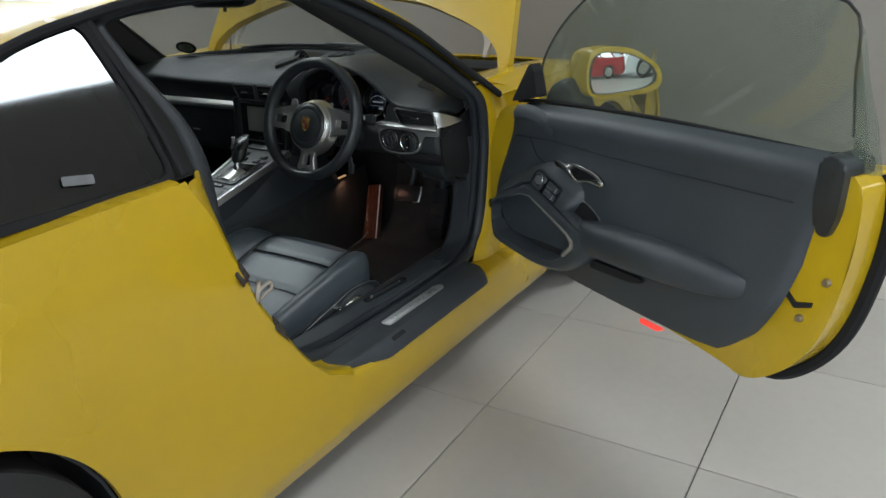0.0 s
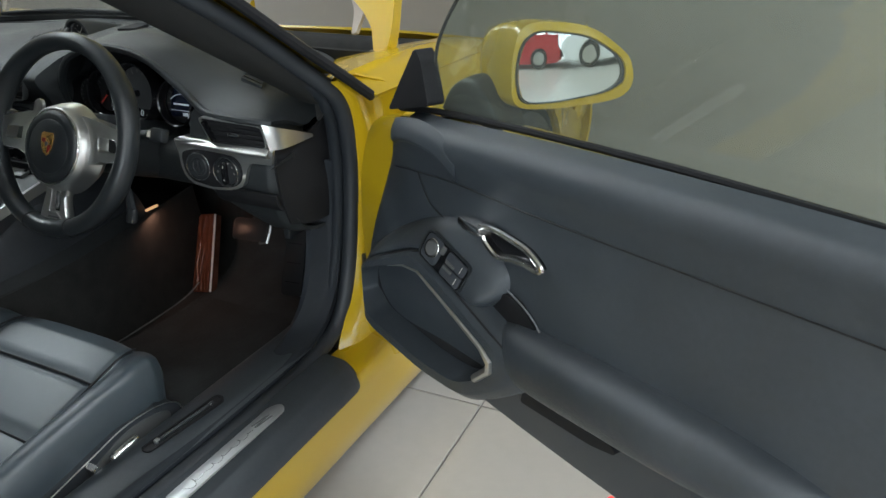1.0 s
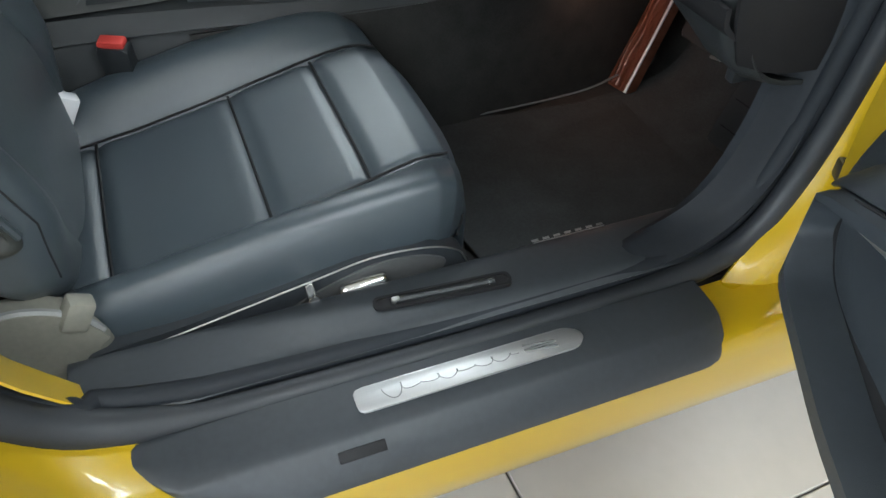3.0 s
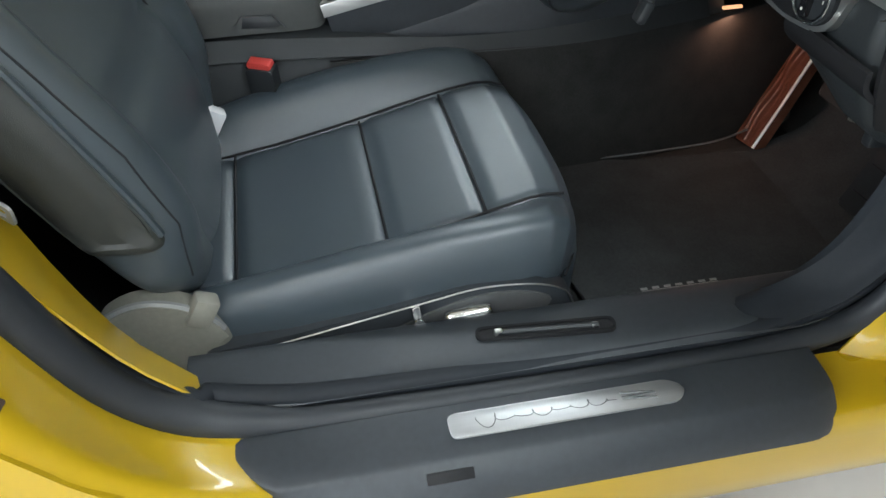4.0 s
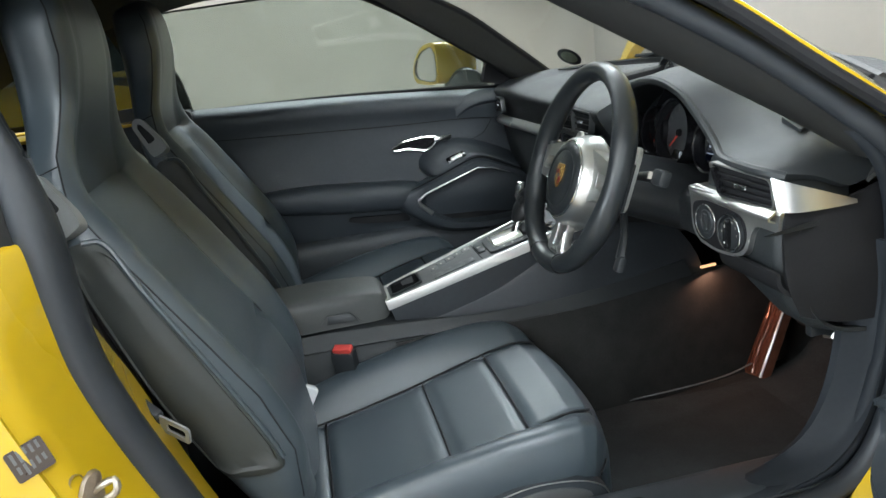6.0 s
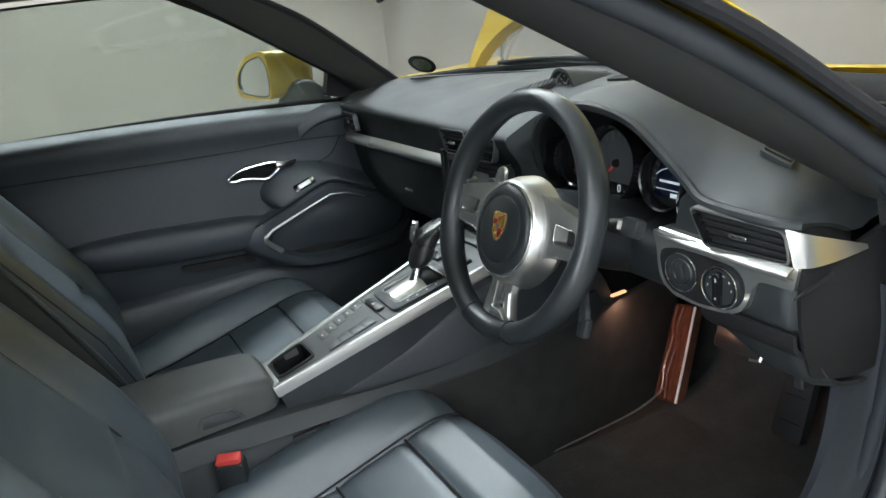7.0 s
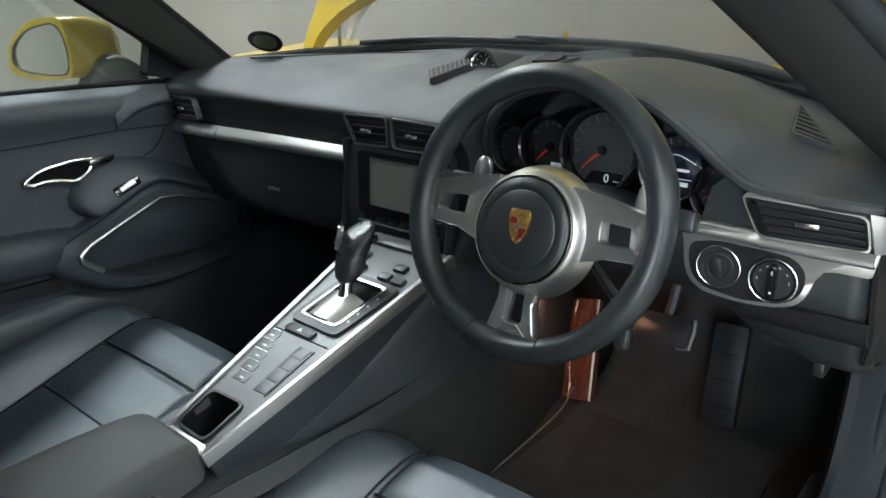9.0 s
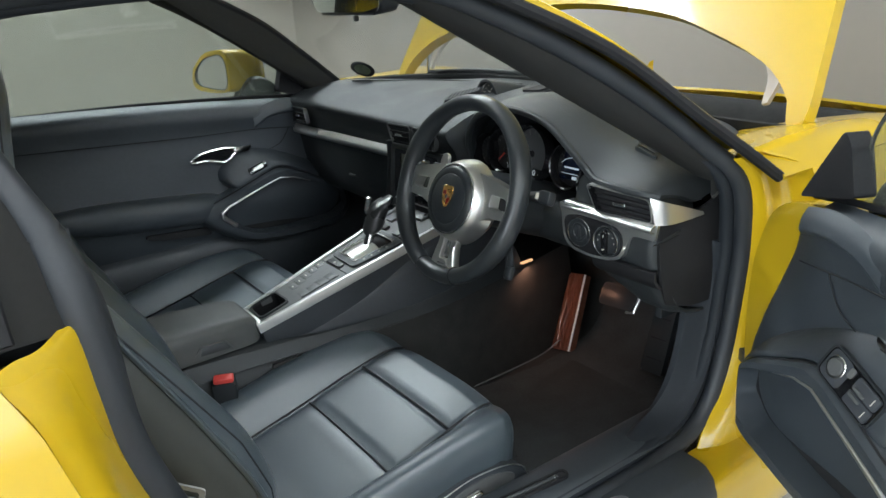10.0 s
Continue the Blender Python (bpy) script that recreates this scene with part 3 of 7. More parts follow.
# filler between the dash's end and the pillars' feet
for s in (1, -1):
    rows = [[(s * 0.58, 0.45, 0.840), (s * 0.64, 0.40, 0.830), (s * 0.70, 0.345, 0.810), (s * 0.745, 0.29, 0.79)], [(s * 0.58, 0.475, 0.866), (s * 0.64, 0.415, 0.858), (s * 0.70, 0.350, 0.850), (s * 0.765, 0.31, 0.82)], [(s * 0.58, 0.50, 0.885), (s * 0.64, 0.43, 0.878), (s * 0.70, 0.36, 0.868), (s * 0.79, 0.33, 0.845)]]
    part("pillar_foot", grid_bm(surf(rows, 10, 14), thick=0.005), TRIMCLOTH, car)
# windscreen
lowr = [(-0.70, 0.345, 0.868), (-0.55, 0.47, 0.882), (-0.30, 0.565, 0.893), (0, 0.60, 0.897), (0.30, 0.565, 0.893), (0.55, 0.47, 0.882), (0.70, 0.345, 0.868)]
uppr = [(-0.585, -0.165, 1.190), (-0.45, -0.185, 1.225), (-0.25, -0.20, 1.25), (0, -0.205, 1.262), (0.25, -0.20, 1.25), (0.45, -0.185, 1.225), (0.585, -0.165, 1.190)]
mids = [tuple((a + b) / 2 + c for a, b, c in zip(p, q, (0, 0.03, 0.025))) for p, q in zip(lowr, uppr)]
screen_ob = part("windscreen", grid_bm(surf([lowr, mids, uppr], 20, 30), thick=0.004), CLEAR, car, "clear curved windscreen")
screen_ob.visible_shadow = False
part("screen_lower_seal", tube([(x, y + 0.004, z - 0.006) for x, y, z in lowr], 0.012, 8, res=40), RUBBER, screen_ob)
part("screen_header", tube([(x, y, z - 0.012) for x, y, z in uppr], 0.022, 8, res=40, flat=0.6), TRIMCLOTH, screen_ob)
disc_m = fm((-0.596, 0.388, 0.912), (0.86, 0.42, 0.02), (0.10, -0.62, 0.60))
discp = part("licence_disc", prism(oval(0.040, 0.036, 28), disc_m, -0.001, 0.001), RUBBER, screen_ob, "round licence disc in a dark holder")
part("disc_face", prism(oval(0.028, 0.025, 24), disc_m, 0.001, 0.0018), material("green_disc_print", (0.10, 0.12, 0.07), 0.6, vary=0.5, scale=40), discp)
# wiper arms resting at the cowl
for pts in ([(0.52, 0.50, 0.885), (0.25, 0.595, 0.906), (-0.05, 0.615, 0.912)], [(0.02, 0.615, 0.906), (-0.25, 0.585, 0.905), (-0.42, 0.535, 0.897)]):
    w = part("wiper", tube(pts, 0.008, 6, res=16), PLASTIC, car, "black windscreen wiper at rest")
    part("blade", tube([(x, y - 0.02, z + 0.004) for x, y, z in pts], 0.005, 6, res=16), RUBBER, w)
# cowl and front compartment
rows = [[(x * 1.0, y + 0.01, z - 0.012), (x, y + 0.12, z - 0.03), (x * 0.95, y + 0.20, z - 0.07)] for x, y, z in lowr]
part("cowl", grid_bm(surf(rows, 40, 8), thick=0.006), SOFT, car, "matt black plastic cowl")
rows = [[(x, 0.70, 0.82), (x * 0.97, 0.74, 0.55), (x * 0.95, 1.0, 0.45), (x * 0.9, 1.45, 0.45), (x * 0.88, 1.55, 0.66), (x * 0.86, 1.62, 0.70)] for x in (-0.62, -0.3, 0, 0.3, 0.62)]
part("front_tub", grid_bm(surf(rows, 20, 24), thick=0.006), CARPET, car, "dark lined front luggage tub")
rows = [[(x, 1.60 + 0.18 * (1 - (x / 0.85) ** 2), 0.70), (x, 1.86 + 0.2 * (1 - (x / 0.85) ** 2), 0.58), (x, 1.94 + 0.2 * (1 - (x / 0.85) ** 2), 0.38), (x, 1.80 + 0.2 * (1 - (x / 0.85) ** 2), 0.16)] for x in (-0.80, -0.55, 0, 0.55, 0.80)]
part("front_apron", grid_bm(surf(rows, 24, 16), thick=0.01), YELLOW, car)
# raised front lid: hinged at the cowl, its nose up
LIDM = fm((0, 0.600, 0.872), (1, 0, 0), (0, 0.47, 0.883))
lid_o = np.concatenate([cr([(-0.710, -0.055), (-0.722, 0.02), (-0.712, 0.12), (-0.695, 0.26), (-0.66, 0.55), (-0.57, 0.80), (-0.34, 0.98), (0, 1.03), (0.34, 0.98), (0.57, 0.80), (0.66, 0.55), (0.695, 0.26), (0.712, 0.12), (0.722, 0.02), (0.710, -0.055)], 74),
                        cr([(0.696, -0.060), (0.682, 0.02), (0.600, 0.105), (0.43, 0.175), (0.28, 0.215), (0, 0.238), (-0.28, 0.215), (-0.43, 0.175), (-0.600, 0.105), (-0.682, 0.02), (-0.696, -0.060)], 44)])
lid = part("front_lid", prism([tuple(p) for p in lid_o], LIDM, -0.035, 0.0, 0.006), YELLOW, car, "raised yellow front lid")
part("lid_liner", prism([(x * 0.86, 0.085 + y * 0.86) for x, y in lid_o], LIDM, -0.047, -0.0355), LINER, lid, "pale felt lid lining")
for s in (1, -1):
    st = part("gas_strut", tube([(s * 0.685, 0.700, 0.925), (s * 0.675, 0.712, 1.06)], 0.011, 8), PLASTIC, car)
    part("strut_rod", tube([(s * 0.69, 0.690, 0.82), (s * 0.685, 0.700, 0.925)], 0.005, 8), CHROME, st)
# wheels
def wheel(x, y, s, r, w):
    m = fm((x, y, r), (0, 1, 0), (0, 0, 1)) if s > 0 else fm((x, y, r), (0, -1, 0), (0, 0, 1))
    wh = part("wheel", revolve([(0.05, -w * 0.1), (0.22, -w * 0.25), (r * 0.76, -w * 0.5), (r * 0.76, w * 0.42), (r * 0.72, w * 0.40), (r * 0.70, -w * 0.3), (0.05, -w * 0.2)], m, 40), SILVER, car)
    part("tyre", revolve([(r * 0.74, -w / 2), (r * 0.9, -w * 0.54), (r * 0.985, -w * 0.46), (r, -w * 0.3), (r, w * 0.3), (r * 0.985, w * 0.46), (r * 0.9, w * 0.54), (r * 0.74, w / 2)], m, 48), TYRE, wh)
    for k in range(5):
        a = 2 * math.pi * k / 5 + 0.3
        c, sn = math.cos(a), math.sin(a)
        sp = [(0.03 * c - q * sn, 0.03 * sn + q * c) for q in (-0.035, 0.035)] + [(r * 0.74 * c - q * sn, r * 0.74 * sn + q * c) for q in (0.028, -0.028)]
        part("spoke", prism(sp, m, w * 0.12, w * 0.36, 0.008), SILVER, wh)
    part("hub_cap", revolve([(0.0, w * 0.40), (0.025, w * 0.40), (0.034, w * 0.36), (0.034, w * 0.2)], m, 20), PLASTIC, wh)


for s in (1, -1):
    wheel(s * 0.765, -1.42, s, 0.325, 0.28)
    wheel(s * 0.765, 1.03, s, 0.318, 0.235)
    for cy, r in ((-1.42, 0.352), (1.03, 0.345)):
        g = np.array([[(s * xx, cy + r * 1.0 * math.cos(a), 0.33 + r * math.sin(a)) for xx in (0.86, 0.60)] for a in np.linspace(-0.6, math.pi + 0.6, 28)])
        part("arch_liner", grid_bm(g, thick=0.006), SOFT, car)

# ---- sports car: driver's opening ----
jam_o = [(side_x(y, z) - 0.004, y, z) for y, z in REAR_EDGE]
jam_i = [(0.778, -0.735, 0.889), SEAL[1], (0.765, -0.704, 0.80), SEAL[2], (0.764, -0.672, 0.64), SEAL[3], SEAL[4], SEAL[5], SEAL[6]]
rows = [[o, tuple(0.86 * a + 0.14 * b + c for a, b, c in zip(o, i, (-0.004, 0.012, 0.004))), tuple(0.45 * a + 0.55 * b + c for a, b, c in zip(o, i, (0.004, 0.006, 0.0))), i] for o, i in zip(jam_o, jam_i)]
part("rear_door_jamb", grid_bm(surf(rows, 40, 16), thick=0.004), YELLOW, car)
fo = [(0.850, 0.475, 0.20), (0.858, 0.475, 0.45), (0.858, 0.472, 0.62), (0.852, 0.455, 0.74), (0.835, 0.420, 0.835), (0.80, 0.345, 0.872)]
fi = [(0.775, 0.25, 0.318), (0.762, 0.332, 0.44), (0.768, 0.352, 0.60), (0.778, 0.345, 0.72), (0.785, 0.312, 0.825), (0.775, 0.285, 0.865)]
rows = [[o, tuple(0.6 * a + 0.4 * b + c for a, b, c in zip(o, i, (-0.012, 0.01, 0))), tuple(0.2 * a + 0.8 * b + c for a, b, c in zip(o, i, (0.01, 0.0, 0))), i] for o, i in zip(fo, fi)]
part("front_door_jamb", grid_bm(surf(rows, 36, 14), thick=0.004), YELLOW, car)
seal_path = cr(SEAL, 200, True)
seal_r = [0.016 + 0.010 * min(1.0, max(0.0, (-0.40 - p[1]) / 0.12)) * min(1.0, max(0.0, (1.0 - p[2]) / 0.1)) for p in seal_path]
seal_path = np.array([(p[0] - (r - 0.016), p[1], p[2]) for p, r in zip(seal_path, seal_r)])
part("door_seal", tube(seal_path, seal_r, 10, True), SEALRUB, car, "thick black rubber door seal")
sp2 = seal_path + np.array([-0.024, 0, 0]) + 0.0
part("inner_seal_lip", tube([(p[0] + (0.012 if p[1] < -0.5 else 0), p[1] + (0.004 if p[1] < -0.4 else -0.012 if p[1] > 0.2 else 0), p[2] + (0.014 if p[2] < 0.5 else -0.01 if p[2] > 1.0 else 0)) for p in sp2], 0.013, 10, True), FOOTTRIM, car)
# striker and stickers on the rear jamb
sk = part("striker", prism(rounded([(-0.004, -0.040), (0.012, -0.034), (0.016, 0.0), (0.010, 0.034), (-0.006, 0.040), (-0.014, 0.0)], 0.008), fm((0.8505, -0.6935, 0.622), (0.74, -0.65, 0.10), (-0.05, 0.36, 0.93)), -0.002, 0.005, 0.002), GUNMETAL, car, "plain zinc door striker")
part("striker_bar", tube([(0.849, -0.693, 0.632), (0.854, -0.678, 0.642), (0.860, -0.664, 0.648), (0.863, -0.664, 0.636), (0.857, -0.678, 0.626), (0.851, -0.691, 0.614)], 0.0040, 8, res=14), GUNMETAL, sk)
for y0, z0 in ((-0.6818, 0.594), (-0.7028, 0.648)):
    part("bolt", revolve([(0.0, 0.006), (0.007, 0.006), (0.008, 0.0)], fm((0.8495, y0 - 0.001, z0), (0.78, -0.55, 0.15), (-0.05, 0.25, 0.97)), 10), GUNMETAL, sk)


def sticker(o, u, v, w, h, bars, seed):
    m = fm(o, u, v)
    st = part("sticker", prism(rect(w, h, 0.003), m, 0.0, 0.0012), LABEL, car, "dark printed sticker on the door jamb")
    rnd = random.Random(seed)
    for k in range(bars):
        for c in (-0.5, 0.02):
            l = w * rnd.uniform(0.2, 0.42)
            part("printed_bar", prism(rect(l, h / bars * 0.4, cx=c * w * 0.86 + l / 2, cy=h * (0.42 - 0.84 * (k + 0.5) / bars)), m, 0.0012, 0.0017), GALV, st)


sticker((0.8552, -0.6512, 0.5332), (-0.006, 0.031, -0.043), (-0.030, 0.017, 0.026), 0.062, 0.040, 6, 3)
sticker((0.8640, -0.7343, 0.6908), (0.006, 0.011, -0.030), (-0.017, 0.021, 0.025), 0.033, 0.037, 5, 4)
st2 = part("sticker", prism(rect(0.014, 0.058, 0.002), fm((0.800, 0.376, 0.636), (0.83, 0.56, 0), (0.02, 0.05, 1)), 0.006, 0.008), LABEL, car, "narrow printed sticker on the hinge pillar")
part("printed_bars", prism(rect(0.006, 0.05), fm((0.800, 0.376, 0.636), (0.83, 0.56, 0), (0.02, 0.05, 1)), 0.008, 0.0085), INK, st2)
# check strap
part("check_strap", box((0.026, 0.06, 0.026), fm((0.806, 0.372, 0.482), (0.87, -0.48, 0), (0.48, 0.87, 0)), 0.004), PLASTIC, car, "dark metal door check strap")
# black sill cover with its plate
cov = np.array([(0.778, 0.338), (0.79, 0.3385), (0.80, 0.338), (0.81, 0.3375), (0.82, 0.337), (0.828, 0.3362), (0.834, 0.335), (0.838, 0.3338), (0.842, 0.3328), (0.845, 0.331), (0.852, 0.326), (0.860, 0.3195), (0.867, 0.312), (0.871, 0.306), (0.8735, 0.300), (0.875, 0.294)])
ys = np.linspace(-0.505, 0.200, 48)
g = np.zeros((48, 16, 3))
for i, y in enumerate(ys):
    k = max(0.0, (y - 0.150) / 0.050)
    k2 = max(0.0, (-0.440 - y) / 0.065)
    for j in range(16):
        k3 = min(1.0, max(0.0, (-0.32 - y) / 0.12)) if j > 9 else 0.0
        cx_, cz_ = cov[j] * (1 - k3) + cov[9] * k3          # the overhang runs out towards the rear
        g[i, j] = (cx_ - (cx_ - 0.778) * (0.16 * k ** 3 + 0.85 * k2 ** 0.7), y, cz_ - 0.002 * k3 * (j - 9))
sillcov = part("sill_cover", grid_bm(g, thick=0.006), SOFT, car, "black plastic sill cover")
plm = fm((0.8075, -0.112, 0.3375), (0, 1, 0), (-1, 0, -0.06))
part("badge_plate", prism(rounded([(-0.135, -0.0165), (0.125, -0.0165), (0.140, 0.0), (0.125, 0.0165), (-0.135, 0.0165)], 0.010, 4), plm, 0.0, 0.003, 0.001), PLATE, sillcov, "brushed metal plate with a script badge")
wav = [(-0.104 + 0.21 * t - 0.0045 * math.sin(t * 62), (0.0042 + 0.003 * math.sin(t * 23)) * math.cos(t * 62) * (1 if t > 0.1 else 1.7)) for t in np.linspace(0, 0.76, 190)]
bmw = tube([plm @ Vector((u, v * 0.8, 0.0028)) for u, v in wav], 0.0006, 5)
bmw = tube([plm @ Vector((0.082 + 0.02 * math.cos(a) * (1 if a < 3.2 else -1), 0.008 * (a - 3.2) / 3.2, 0.0035)) for a in np.linspace(0.3, 6.1, 24)], 0.0014, 5, bm=bmw)
part("script", bmw, GALV, sillcov)
part("drain_slot", box((0.012, 0.05, 0.004), fm((0.8565, -0.255, 0.3240), (0.8, 0, -0.6), (0, 1, 0)), 0.001), SEAMSHADE, sillcov)
# inner sill trim, with the step and the slot by the seat
prof = cr([(0.752, 0.346), (0.738, 0.354), (0.715, 0.3555), (0.688, 0.3545), (0.664, 0.350), (0.653, 0.336), (0.648, 0.28), (0.646, 0.20)], 22)
g = np.array([[(x, y, z) for x, z in prof] for y in np.linspace(-0.52, 0.33, 30)])
tr = part("sill_trim", grid_bm(g, thick=0.006), SOFT, car, "black plastic inner sill trim")
part("lever_slot", prism(rounded([(-0.080, -0.009), (0.080, -0.009), (0.080, 0.009), (-0.080, 0.009)], 0.008), fm((0.7065, -0.108, 0.3565), (0.10, 1, 0.03), (-1, 0.1, 0)), 0.0, 0.0015), SEAMSHADE, tr)
part("slot_frame", ring(rect(0.168, 0.022, 0.010), rect(0.160, 0.016, 0.008), fm((0.7065, -0.108, 0.3565), (0.10, 1, 0.03), (-1, 0.1, 0)), -0.002, 0.004), RUBBER, tr)
for yy in (-0.165, -0.050):
    part("release_lever", box((0.007, 0.010, 0.008), at(0.7065 + 0.1 * (yy + 0.108), yy, 0.359), 0.002), SILVER, tr)
part("lever_bar", tube([(0.701, -0.165, 0.358), (0.713, -0.045, 0.360)], 0.004, 6), PLASTIC, tr)
# trim sweeping from the sill up inside the front seal
rows = [[(0.748, a, b), (0.725, a - 0.004, b + 0.010 * w), (0.697, c, d), (0.686, c + 0.03, d - 0.03 * w), (0.68, c + 0.10, d - 0.05 * w)] for a, b, c, d, w in ((0.02, 0.325, 0.02, 0.325, 1), (0.17, 0.345, 0.15, 0.350, 1), (0.262, 0.380, 0.235, 0.392, 0.7), (0.318, 0.462, 0.280, 0.470, 0.3), (0.336, 0.580, 0.300, 0.585, 0), (0.330, 0.700, 0.300, 0.70, 0))]
part("corner_trim", grid_bm(surf(rows, 30, 14), thick=0.005), FOOTTRIM, car, "black plastic trim round the foot well's corner")
# kick panel forward of the sill trim, foot-well shade put into its blacker material
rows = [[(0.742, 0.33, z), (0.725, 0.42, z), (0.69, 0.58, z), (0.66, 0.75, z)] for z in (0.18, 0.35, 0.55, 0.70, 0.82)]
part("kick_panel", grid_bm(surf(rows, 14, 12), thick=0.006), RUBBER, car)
# quarter trim behind the seat, with the paint seen past the seal
rows = [[(0.735, -0.705, z + 0.02), (0.715, -0.72, z), (0.70, -0.78, z), (0.66, -1.0, z)] for z in (0.3, 0.5, 0.7, 0.95)]
part("quarter_trim", grid_bm(surf(rows, 14, 12), thick=0.006), SOFT, car)
rows = [[(0.754, -0.690, 0.80), (0.742, -0.693, 0.80)], [(0.748, -0.681, 0.745), (0.700, -0.690, 0.745)], [(0.745, -0.672, 0.685), (0.660, -0.682, 0.685)], [(0.745, -0.650, 0.62), (0.640, -0.668, 0.62)], [(0.742, -0.605, 0.52), (0.660, -0.624, 0.51)], [(0.742, -0.555, 0.43), (0.685, -0.572, 0.42)], [(0.742, -0.50, 0.365), (0.70, -0.51, 0.355)]]
part("painted_flange", grid_bm(surf(rows, 16, 5), thick=0.003), YELLOW, car)
# cabin floor, tunnel sides, bulkheads
part("cabin_floor", box((1.34, 1.9, 0.02), at(0, 0.0, 0.175)), CARPET, car, "dark carpeted cabin floor")
rows = [[(x, 0.62, 0.18), (x, 0.66, 0.22), (x, 0.72, 0.40), (x, 0.70, 0.62), (x, 0.60, 0.86)] for x in (-0.70, -0.3, 0.3, 0.70)]
part("toe_board", grid_bm(surf(rows, 12, 16), thick=0.006), CARPET, car)
rows = [[(x, -0.92, 0.20), (x, -0.95, 0.45), (x, -1.02, 0.75), (x, -1.2, 0.90)] for x in (-0.68, -0.2, 0.2, 0.68)]
part("rear_bulkhead", grid_bm(surf(rows, 10, 14), thick=0.01), CARPET, car)
for s in (-1,):
    rows = [[(s * 0.66, y, 0.18), (s * 0.66, y, 0.36), (s * 0.668, y, 0.435), (s * 0.69, y, 0.462)] for y in (-0.85, -0.3, 0.1, 0.5)]
    part("far_sill_trim", grid_bm(surf(rows, 12, 12), thick=0.006), SOFT, car)
    part("far_kick_panel", grid_bm(surf([[(-0.70, 0.33, z), (-0.69, 0.5, z), (-0.66, 0.75, z)] for z in (0.18, 0.5, 0.86)], 10, 8), thick=0.006), SOFT, car)
    part("far_quarter_trim", grid_bm(surf([[(-0.70, -0.76, z), (-0.69, -0.85, z), (-0.64, -1.05, z)] for z in (0.18, 0.5, 0.93)], 10, 8), thick=0.006), SOFT, car)
# rear-view mirror
rv = part("rear_view_mirror", prism(rounded([(-0.115, -0.025), (0.115, -0.025), (0.125, 0.03), (-0.125, 0.03)], 0.028, 5), fm((0.095, -0.015, 1.135), (1, 0.12, 0), (0, -0.1, 1)), -0.028, 0.014, 0.012, 3), PLASTIC, car, "black interior rear-view mirror")
part("mirror_glass", prism(rounded([(-0.108, -0.019), (0.108, -0.019), (0.117, 0.024), (-0.117, 0.024)], 0.02, 5), fm((0.095, -0.015, 1.135), (1, 0.12, 0), (0, -0.1, 1)), 0.014, 0.016), MIRROR, rv)
part("mirror_stem", tube([(0.090, 0.01, 1.15), (0.05, 0.02, 1.19), (0.02, -0.03, 1.230)], 0.012, 8, res=8), PLASTIC, rv)
part("mirror_tab", box((0.008, 0.01, 0.012), at(0.122, -0.022, 1.103), 0.002), PLASTIC, rv)

# printed label on the rear side glass
wl_ = fm((0.7815, -0.965, 0.939), (0.008, 0.050, -0.008), (-0.0075, 0.006, 0.016))
part("window_label", prism(rounded([(-0.026, -0.008), (0.026, -0.008), (0.026, 0.008), (-0.026, 0.008)], 0.003), wl_, -0.0008, 0.0004), THREAD, car, "pale printed window label")

